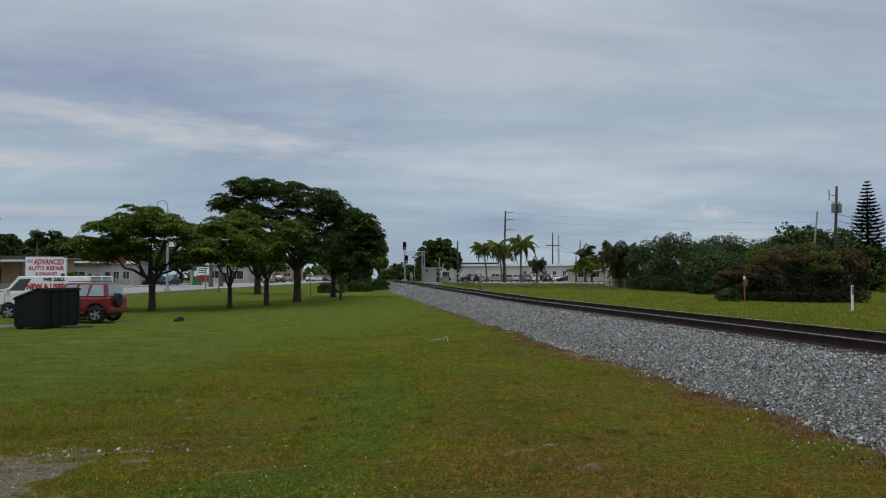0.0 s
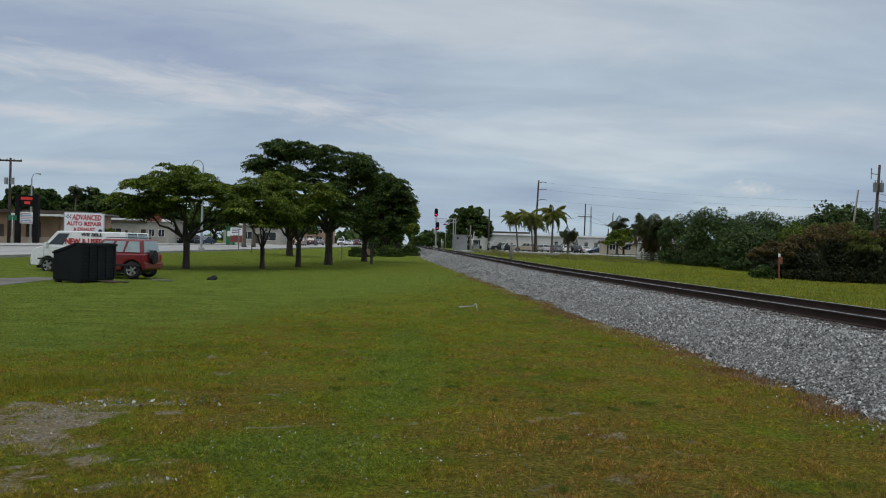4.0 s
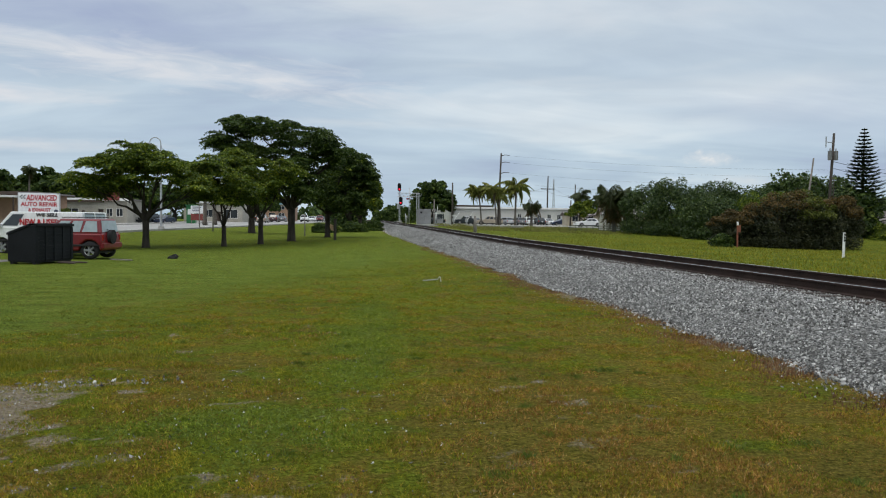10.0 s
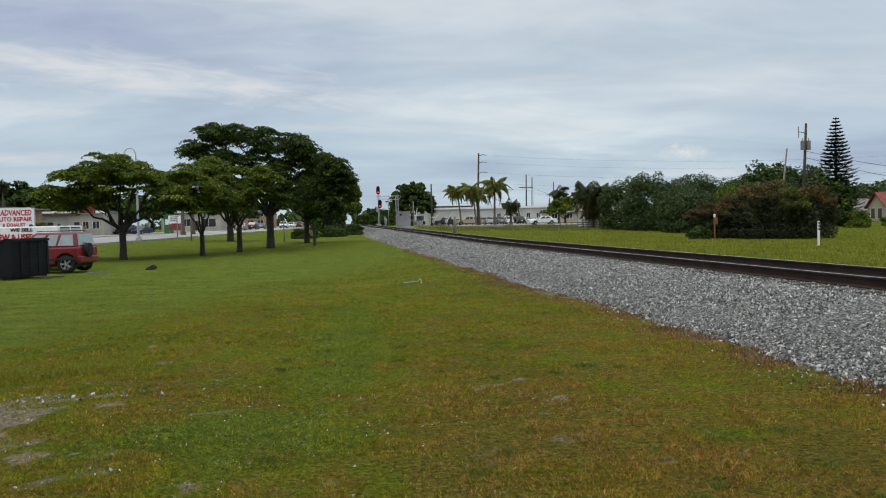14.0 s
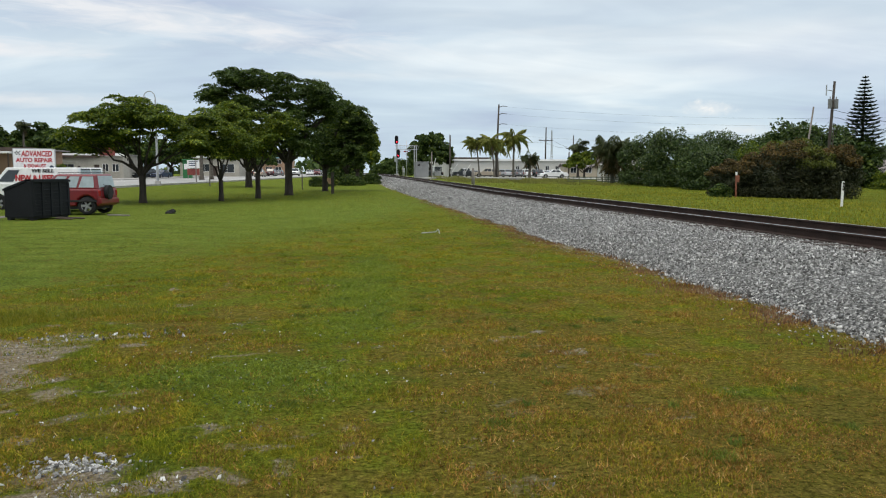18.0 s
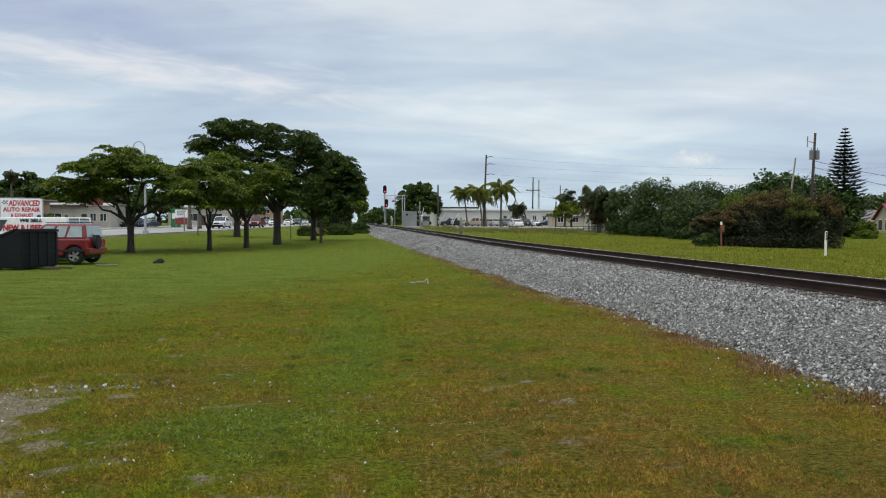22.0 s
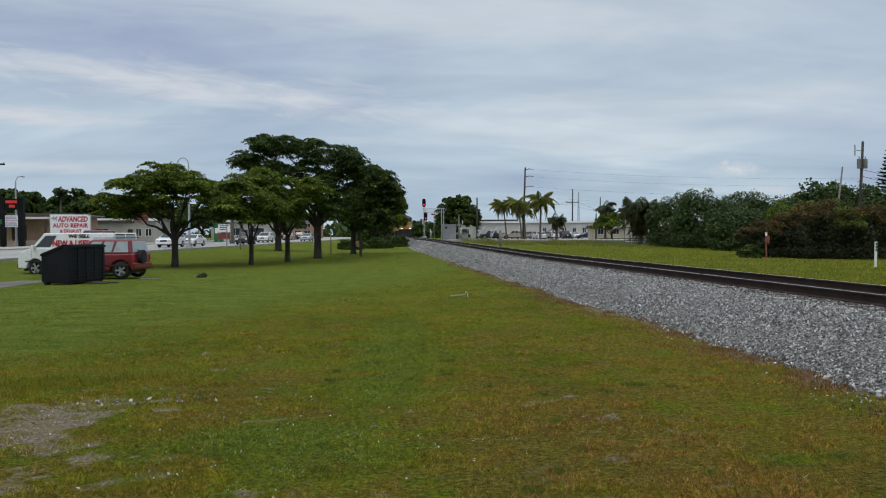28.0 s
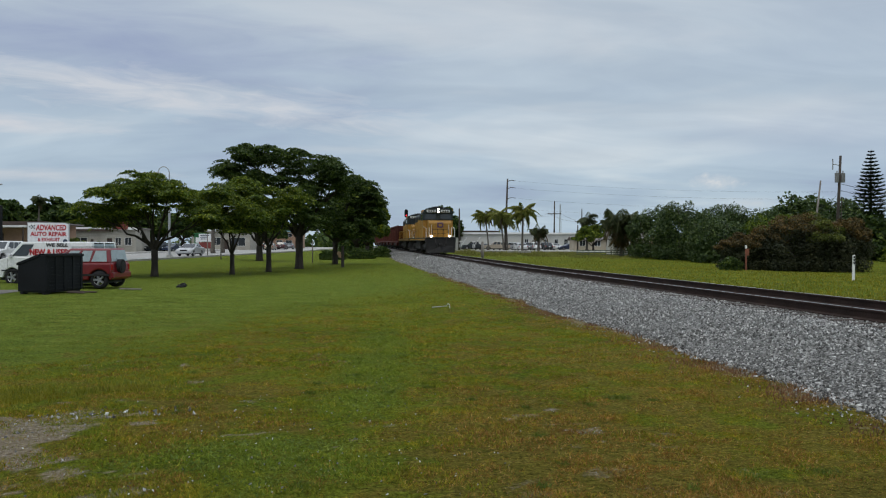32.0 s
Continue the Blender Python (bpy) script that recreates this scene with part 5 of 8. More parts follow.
shrub("green bush beside the rusty stake", 24.6, 49.6, 1.5, 1.5, 1.0, 155, 3000, 0.09, DARKLEAF)
for k, (x, y, h, w) in enumerate([(1.6, 132, 5.5, 5.0), (2.2, 150, 6.5, 5.5), (1.0, 168, 7, 6), (2.5, 190, 8, 6), (13.6, 230, 3.5, 9), (16.5, 215, 2.8, 7), (1.5, 260, 5, 10), (22, 300, 7, 14)]):
    shrub("far green bush beside the track", x, y, w, 5, h, 160 + k, 3000, 0.35, DARKLEAF)
for k, (x, y, h) in enumerate([(61, 84, 2.2), (66.8, 86, 1.5), (59.3, 82, 1.0)]):
    shrub("green garden bush by the houses", x, y, 2.8, 2.2, h, 170 + k, 3500, 0.12, GREENLEAF)


def far_woods():
    """The tree line that closes the view all round."""
    rng = np.random.default_rng(5)
    blobs = []
    for k in range(420):
        a = rng.uniform(0, 2 * math.pi)
        r = rng.uniform(420, 520)
        x, y = r * math.sin(a), r * math.cos(a)
        if abs(x - TRACK_X) < 12:
            continue
        blobs.append(((x, y, rng.uniform(1.5, 4.5)), (rng.uniform(6, 14), rng.uniform(6, 14), rng.uniform(3, 6.5))))
    ob = crown_part("far_woods", rng, blobs, 34000, 2.4, DARKLEAF, None)
    tagged(ob, "distant dark tree line on the flat horizon", "woods", "", "stuff")


far_woods()


# vehicles: local y points to the front, z up from the road
def pane(corners, thick, bm=None, inset=0.0):
    """A thin slab over four corners, standing proud of them by its thickness."""
    c = [Vector(p) for p in corners]
    mid = sum(c, Vector()) / 4
    c = [p + (mid - p).normalized() * inset for p in c] if inset else c
    n = (c[1] - c[0]).cross(c[3] - c[0]).normalized() * thick
    own = bmesh.new()
    lo, hi = [own.verts.new(p - n * 0.6) for p in c], [own.verts.new(p + n) for p in c]
    own.faces.new(lo[::-1])
    own.faces.new(hi)
    for i in range(4):
        own.faces.new((lo[i], lo[(i + 1) % 4], hi[(i + 1) % 4], hi[i]))
    return merge(bm, own)


def arch(y, r, z0, n=7):
    return [(y + r * math.cos(a), z0 + r * math.sin(a)) for a in (math.pi * k / n for k in range(n + 1))]


def add_wheel(parent, x, y, r, w, spokes=True):
    """A road wheel as a part, with its tyre and rim under it."""
    out = 1 if x > 0 else -1
    hub = part("wheel", disc(x - out * 0.05, y, r, r * 0.35, w * 0.7, "x", 12), DARK, parent)
    bm = bmesh.new()
    prof = [(-w / 2, r * 0.62), (-w / 2, r * 0.9), (-w * 0.36, r), (w * 0.36, r), (w / 2, r * 0.9), (w / 2, r * 0.62)]
    n = 20
    rings = [[bm.verts.new((x + a, y + q * math.cos(2 * math.pi * k / n), r + q * math.sin(2 * math.pi * k / n))) for a, q in prof] for k in range(n)]
    for k in range(n):
        for i in range(len(prof) - 1):
            bm.faces.new((rings[k][i], rings[k][i + 1], rings[(k + 1) % n][i + 1], rings[(k + 1) % n][i]))
    part("tyre", bm, TYRE, hub, smooth=True)
    bm = bmesh.new()
    for k in range(5):
        a = 2 * math.pi * k / 5
        tube([(x + out * w * 0.40, y + 0.05 * math.cos(a), r + 0.05 * math.sin(a)), (x + out * w * 0.36, y + r * 0.62 * math.cos(a), r + r * 0.62 * math.sin(a))], [r * 0.13, r * 0.16], 5, bm)
    disc(x + out * w * 0.40, y, r, r * 0.18, 0.03, "x", 10, bm)
    for k in range(20):
        a, b = 2 * math.pi * k / 20, 2 * math.pi * (k + 1) / 20
        tube([(x + out * w * 0.42, y + r * 0.63 * math.cos(a), r + r * 0.63 * math.sin(a)), (x + out * w * 0.42, y + r * 0.63 * math.cos(b), r + r * 0.63 * math.sin(b))], r * 0.035, 4, bm, False)
    part("rim", bm, RIM, hub)
    return hub


STYLES = {
    # length, width, height, belt, wheel radius, axles (front, rear), top outline of the body from tail to nose, cabin: belt rear/front, roof rear/front
    "sedan": (4.7, 1.78, 1.43, 0.92, 0.32, (1.40, -1.35), [(-2.35, 0.45), (-2.33, 0.80), (-2.2, 0.95), (-1.75, 0.98), (1.0, 0.93), (2.1, 0.76), (2.32, 0.62), (2.35, 0.42)], (-1.75, 1.0, -0.95, 0.15)),
    "suv": (4.3, 1.75, 1.66, 1.02, 0.36, (1.32, -1.28), [(-2.13, 0.52), (-2.15, 0.70), (-2.06, 1.0), (-2.02, 1.04), (0.95, 1.04), (1.95, 0.92), (2.1, 0.8), (2.14, 0.45)], (-2.02, 0.98, -1.62, 0.30)),
    "compact": (3.8, 1.68, 1.63, 1.00, 0.35, (1.18, -1.32), [(-1.82, 0.52), (-1.84, 0.70), (-1.82, 0.98), (-1.80, 1.02), (0.80, 1.02), (1.70, 0.90), (1.86, 0.78), (1.90, 0.45)], (-1.80, 0.58, -1.70, -0.05)),
    "van": (4.75, 1.96, 1.92, 1.20, 0.36, (1.50, -1.28), [(-2.34, 0.45), (-2.36, 0.7), (-2.34, 1.20), (1.72, 1.23), (2.18, 1.10), (2.32, 0.98), (2.38, 0.6), (2.36, 0.38)], (-2.34, 1.78, -2.26, 1.12)),
    "pickup": (5.5, 1.95, 1.85, 1.10, 0.40, (1.75, -1.70), [(-2.75, 0.55), (-2.75, 1.08), (-2.72, 1.12), (1.15, 1.12), (2.5, 1.04), (2.72, 0.9), (2.75, 0.5)], (-0.95, 1.2, -0.80, 0.45)),
    "jeep": (4.1, 1.8, 1.82, 1.12, 0.40, (1.20, -1.30), [(-2.0, 0.55), (-2.02, 1.1), (0.75, 1.12), (1.95, 1.02), (2.0, 0.9), (2.0, 0.55)], (-2.0, 0.78, -1.92, 0.45)),
}


def vehicle(name, label, category, style, coat, m, glass=None, group="", lit=False, name_of_windows="window"):
    glass = glass or CARGLASS
    length, w, h, belt, r, (fy, ry), top, (b0, b1, r0, r1) = STYLES[style]
    ob = thing(name, label, category, m, group)
    hw, ar, low = w / 2, r * 1.22, 0.28 if style in ("sedan",) else 0.36
    tail, nose = top[0][0], top[-1][0]
    under = [(nose, low)] + arch(fy, ar, r * 0.95) + arch(ry, ar, r * 0.95) + [(tail, low)]
    body = part("body", prism(top + under, "x", -hw, hw, None, 0.035 if style != "compact" else 0.06), coat, ob)
    part("underbody", box(-hw * 0.86, hw * 0.86, tail + 0.2, nose - 0.2, 0.22, belt * 0.72), DARK, ob)
    ib, ir, zr = hw - 0.035, hw - 0.17, h - 0.03
    if style == "van":
        ir = hw - 0.10
    bm = bmesh.new()
    lo = [(-ib, b0, belt - 0.02), (ib, b0, belt - 0.02), (ib, b1, belt - 0.02), (-ib, b1, belt - 0.02)]
    mid_y0, mid_y1 = r0, r1
    hi = [(-ir, mid_y0, zr), (ir, mid_y0, zr), (ir, mid_y1, zr), (-ir, mid_y1, zr)]
    vl, vh = [bm.verts.new(p) for p in lo], [bm.verts.new(p) for p in hi]
    bm.faces.new(vl[::-1])
    bm.faces.new(vh)
    for i in range(4):
        bm.faces.new((vl[i], vl[(i + 1) % 4], vh[(i + 1) % 4], vh[i]))
    bmesh.ops.bevel(bm, geom=bm.edges[:], offset=0.045 if style == "van" else 0.085, segments=3, affect="EDGES", profile=0.5)
    part("cabin", bm, coat, ob)

    def side(s, t, u, sgn):
        """A point of the cabin's side: s along from tail to front, t up."""
        a = Vector((sgn * ib, b0, belt)).lerp(Vector((sgn * ib, b1, belt)), s)
        b = Vector((sgn * ir, r0, zr)).lerp(Vector((sgn * ir, r1, zr)), s)
        p = a.lerp(b, t)
        return p

    spans = {"sedan": [(0.16, 0.50), (0.54, 0.88)], "compact": [(0.07, 0.34), (0.38, 0.62), (0.66, 0.91)], "suv": [(0.07, 0.34), (0.38, 0.62), (0.66, 0.91)], "van": [(0.77, 0.95)], "pickup": [(0.10, 0.46), (0.52, 0.90)], "jeep": [(0.06, 0.34), (0.40, 0.66), (0.70, 0.93)]}[style]
    for sgn in (-1, 1):
        for a, b in spans:
            c = [side(a, 0.12, 0, sgn), side(b, 0.12, 0, sgn), side(b - 0.01, 0.84, 0, sgn), side(a + 0.015, 0.84, 0, sgn)]
            if sgn < 0:
                c = c[::-1]
            part(name_of_windows, pane(c, 0.008), glass, ob)
    front = [(-ib + 0.1, b1, belt), (ib - 0.1, b1, belt), (ir - 0.06, r1, zr), (-ir + 0.06, r1, zr)]
    fa = [Vector(p) for p in front]
    q = [fa[0].lerp(fa[3], 0.08), fa[1].lerp(fa[2], 0.08), fa[1].lerp(fa[2], 0.90), fa[0].lerp(fa[3], 0.90)]
    part("windscreen", pane(q[::-1], 0.008), glass, ob)
    rear = [Vector((-ib + 0.1, b0, belt)), Vector((ib - 0.1, b0, belt)), Vector((ir - 0.06, r0, zr)), Vector((-ir + 0.06, r0, zr))]
    if style == "van":
        for s0, s1 in ((0.06, 0.47), (0.53, 0.94)):
            e = [rear[0].lerp(rear[1], s0), rear[0].lerp(rear[1], s1), rear[3].lerp(rear[2], s1), rear[3].lerp(rear[2], s0)]
            q = [e[0].lerp(e[3], 0.22), e[1].lerp(e[2], 0.22), e[1].lerp(e[2], 0.86), e[0].lerp(e[3], 0.86)]
            part("rear_window", pane(q, 0.016), SHEENGLASS, ob)
            part("window_surround", pane([e[0].lerp(e[3], 0.14), e[1].lerp(e[2], 0.14), e[1].lerp(e[2], 0.93), e[0].lerp(e[3], 0.93)], 0.006), DARK, ob)
    else:
        q = [rear[0].lerp(rear[3], 0.12), rear[1].lerp(rear[2], 0.12), rear[1].lerp(rear[2], 0.88), rear[0].lerp(rear[3], 0.88)]
        part("rear_window", pane(q, 0.008), glass, ob)
    for x in (-hw + 0.13, hw - 0.13):
        for y in (fy, ry):
            add_wheel(ob, x, y, r, 0.22)
    bump_coat = coat if style in ("sedan", "suv", "compact") else DARK
    part("front_bumper", box(-hw * 0.97, hw * 0.97, nose - 0.12, nose + 0.07, 0.34, 0.56, 0.03), bump_coat, ob)
    part("rear_bumper", box(-hw * 0.97, hw * 0.97, tail - 0.09, tail + 0.12, 0.42, 0.64, 0.03), bump_coat, ob)
    for s in (-1, 1):
        zl = belt * 0.70
        part("headlight", box(s * hw * 0.72 - 0.17, s * hw * 0.72 + 0.17, nose - 0.12, nose + 0.012, zl - 0.08, zl + 0.09, 0.02), LAMPGLASS, ob)
        zt = belt * 0.86
        part("tail_light", box(s * (hw - 0.10) - 0.08, s * (hw - 0.10) + 0.08, tail - 0.02, tail + 0.16, zt - 0.13, zt + 0.10, 0.015), REDLENS, ob)
        part("wing_mirror", box(s * (hw + 0.07) - 0.08, s * (hw + 0.07) + 0.08, b1 - 0.32, b1 - 0.20, belt + 0.02, belt + 0.17, 0.02), coat, ob)
    part("grille", box(-hw * 0.42, hw * 0.42, nose - 0.06, nose + 0.006, belt * 0.60, belt * 0.78, 0.01), DARK, ob)
    part("number_plate", box(-0.15, 0.15, tail - 0.105, tail - 0.08, 0.66, 0.80), WHITE, ob)
    return ob


RED = paint("red_car_paint", (0.155, 0.004, 0.008), 0.42)
CARWHITE = paint("white_car_paint", (0.72, 0.73, 0.72), 0.35)
CARSILVER = paint("silver_car_paint", (0.42, 0.43, 0.44), 0.3)
CARDARK = paint("dark_car_paint", (0.020, 0.026, 0.028), 0.25)
CARGREY = paint("grey_car_paint", (0.13, 0.135, 0.14), 0.3)
CARTAN = paint("beige_car_paint", (0.34, 0.29, 0.22), 0.35)
CARMAROON = paint("maroon_car_paint", (0.045, 0.010, 0.012), 0.3)
CARBLUE = paint("dark_blue_car_paint", (0.022, 0.035, 0.075), 0.3)
REDINK = dull("red_sign_paint", (0.42, 0.018, 0.025), 0.5, 0, 3, 0.1, 0.01)

# the red sport utility vehicle and the white van parked on the lawn
suv = vehicle("sport_utility_vehicle", "red four-door sport utility vehicle parked on the grass", "car", "compact", RED, pose(-10.97, 34.4, 0.0, 0, 0, 80.5), SHEENGLASS)
part("roof_rail", tube([(-0.58, -1.45, 1.65), (-0.58, -0.1, 1.65)], 0.018, 6), DARK, suv)
part("roof_rail", tube([(0.58, -1.45, 1.65), (0.58, -0.1, 1.65)], 0.018, 6), DARK, suv)
spare = part("spare_wheel", disc(-0.12, -1.90, 0.88, 0.28, 0.16, "y", 20), TYRE, suv, "spare wheel on the tailgate")
part("wheel_cover", disc(-0.12, -1.985, 0.88, 0.19, 0.02, "y", 16), DARK, spare)
part("side_moulding", box(-0.862, -0.835, -1.75, 1.75, 0.50, 0.58, 0.01), DARK, suv)
part("door_seam", box(-0.846, -0.838, -0.42, -0.41, 0.5, 1.0), DARK, suv)
part("door_handle", box(-0.862, -0.835, -0.62, -0.47, 0.86, 0.90, 0.008), DARK, suv)
part("wiper", tube([(0.1, -1.85, 1.08), (-0.35, -1.81, 1.18)], 0.012, 5), DARK, suv)

van = vehicle("panel_van", "white panel van with red lettering parked on the grass", "van", "van", CARWHITE, pose(-12.72, 37.35, -0.02, 0, 0, 73), CARGLASS)
VAN_SIDE = Matrix(((0, 0, -1, 0), (-1, 0, 0, 0), (0, 1, 0, 0), (0, 0, 0, 1)))
text_part("WE SELL", 0.20, Matrix.Translation((-0.915, -0.62, 1.75)) @ VAN_SIDE, DARK, van, fit=1.05, bold=0.006, shear=0.15)
text_part("NEW & USED TIRES", 0.36, Matrix.Translation((-0.945, -0.72, 1.43)) @ VAN_SIDE, REDINK, van, fit=2.75, bold=0.012)
part("side_moulding", box(-0.992, -0.965, -2.1, 2.0, 0.62, 0.68, 0.01), DARK, van)
part("door_seam", box(-0.984, -0.975, 0.62, 0.632, 0.45, 1.20), DARK, van)
part("door_seam", box(-0.984, -0.975, 1.68, 1.692, 0.75, 1.20), DARK, van)
part("door_handle", box(-0.992, -0.975, 0.70, 0.86, 1.02, 1.06, 0.005), DARK, van)
part("rear_door_seam", box(-0.006, 0.006, -2.365, -2.345, 0.66, 1.18), DARK, van)


DARKTRIM = dull("dark_brown_trim", (0.07, 0.05, 0.04), 0.7, 0, 3, 0.2, 0.1)
BINBLACK = dull("blue_black_steel", (0.0075, 0.009, 0.011), 0.6, 0, 2.5, 0.5, 0.15, 0.2)


def dumpster():
    ob = thing("dumpster", "black steel dumpster with a sloping top on the grass", "dumpster", pose(-10.42, 29.45, 0.0, 0, 0, -20))
    # local: y along the ribbed long side, -x along the short sloping side
    w, d, h0, h1 = 1.14, 1.9, 1.06, 1.37
    outline = [(0, 0.10), (0, h1), (-0.25, h1), (-w, h0), (-w, 0.10)]
    part("body", prism(outline, "y", 0, d, None, 0.015), BINBLACK, ob)
    part("floor", box(-w + 0.04, -0.04, 0.04, d - 0.04, 0.06, 0.12), DARK, ob)
    for k in range(5):
        y = 0.05 + (d - 0.1) * k / 4
        part("rib", box(-0.004, 0.030, y - 0.05, y + 0.05, 0.12, h1 - 0.06, 0.008), BINBLACK, ob)
    for z in (0.62,):
        part("rail", box(-0.004, 0.018, 0.02, d - 0.02, z - 0.025, z + 0.025, 0.006), BINBLACK, ob)
    part("rim", box(-0.06, 0.06, -0.03, d + 0.03, h1 - 0.05, h1 + 0.035, 0.01), BINBLACK, ob)
    part("rim", prism([(-0.25, h1 - 0.04), (-0.25, h1 + 0.03), (-w - 0.03, h0 + 0.03), (-w - 0.03, h0 - 0.04)], "y", -0.035, 0.035, None, 0.006), BINBLACK, ob)
    part("lid", prism([(0.02, h1 + 0.036), (0.02, h1 + 0.06), (-0.26, h1 + 0.06), (-w - 0.02, h0 + 0.06), (-w - 0.02, h0 + 0.036), (-0.25, h1 + 0.036)], "y", 0.02, d - 0.02, None, 0.006), BINBLACK, ob, "black plastic lid")
    for k in range(9):
        part("corrugation", box(0.0, 0.022, 0.10, d - 0.10, 0.16 + 0.125 * k, 0.19 + 0.125 * k, 0.004), BINBLACK, ob)
    for x in (-w + 0.12, -0.12):
        for y in (0.15, d - 0.15):
            part("skid", box(x - 0.06, x + 0.06, y - 0.12, y + 0.12, 0.0, 0.1, 0.01), DARK, ob)
    return ob


dumpster()
for k, (x, y, turn, l) in enumerate(((-9.5, 30.5, 18, 0.9), (-8.3, 32.2, 30, 0.8), (-9.6, 30.05, -6, 0.6))):
    plank = thing("plank", "grey weathered board lying in the grass", "debris", pose(x, y, 0.02, 0, 3, turn), "boards by the dumpster")
    part("board", box(-l / 2, l / 2, -0.09, 0.09, 0.0, 0.045, 0.008), PALEWOOD if k == 1 else DARKTRIM, plank)

# the train: local y = 0 at the front coupler, +y to the rear, z = 0 at the rail head
YELLOW = dull("locomotive_yellow", (0.359, 0.183, 0.023), 0.45, 0, 2.0, 0.25, 0.03, 0.4)
HOODGREEN = dull("locomotive_dark_green", (0.016, 0.024, 0.022), 0.5, 0, 2.0, 0.4, 0.05)
SOOT = dull("sooty_running_gear", (0.030, 0.028, 0.026), 0.85, 0, 3, 0.35, 0.2)
PLOWGREY = dull("dusty_grey_plow", (0.026, 0.025, 0.024), 0.8, 0, 3, 0.3, 0.1)
HOPPER = dull("oxide_red_hopper", (0.105, 0.030, 0.022), 0.85, 0, 1.5, 0.4, 0.1, stretch=(1, 1, 0.3))
BEAM = glow("lit_headlamp", (1.0, 0.93, 0.78), 9.0)
BOARD = dull("pale_number_board", (0.60, 0.62, 0.60), 0.4, 0, 4, 0.1, 0.01)
CREST = dull("purple_crest_paint", (0.09, 0.045, 0.10), 0.5, 0, 4, 0.1, 0.01)


def truck(parent, y, axles, wheel_r=0.51):
    ob = part("truck", box(-0.95, 0.95, y - axles * 0.75, y + axles * 0.75, 0.62, 0.95, 0.03), SOOT, parent)
    for s in (-1, 1):
        out = [(y - axles * 0.95, 0.62), (y - axles * 0.95, 0.85), (y - axles * 0.45, 1.02), (y + axles * 0.45, 1.02), (y + axles * 0.95, 0.85), (y + axles * 0.95, 0.62), (y + axles * 0.5, 0.45), (y - axles * 0.5, 0.45)]
        part("side_frame", prism(out, "x", s * 1.12 - 0.08, s * 1.12 + 0.08, None, 0.02), SOOT, ob)
    for k in range(axles):
        yy = y + (k - (axles - 1) / 2) * 1.75
        bm = disc(-0.76, yy, wheel_r, wheel_r, 0.13, "x", 18)
        disc(0.76, yy, wheel_r, wheel_r, 0.13, "x", 18, bm)
        disc(0, yy, wheel_r, 0.09, 1.5, "x", 8, bm)
        part("wheelset", bm, SOOT, ob)
        for s in (-1, 1):
            part("axle_box", box(s * 1.2 - 0.06, s * 1.2 + 0.06, yy - 0.16, yy + 0.16, wheel_r - 0.16, wheel_r + 0.18, 0.02), SOOT, ob)


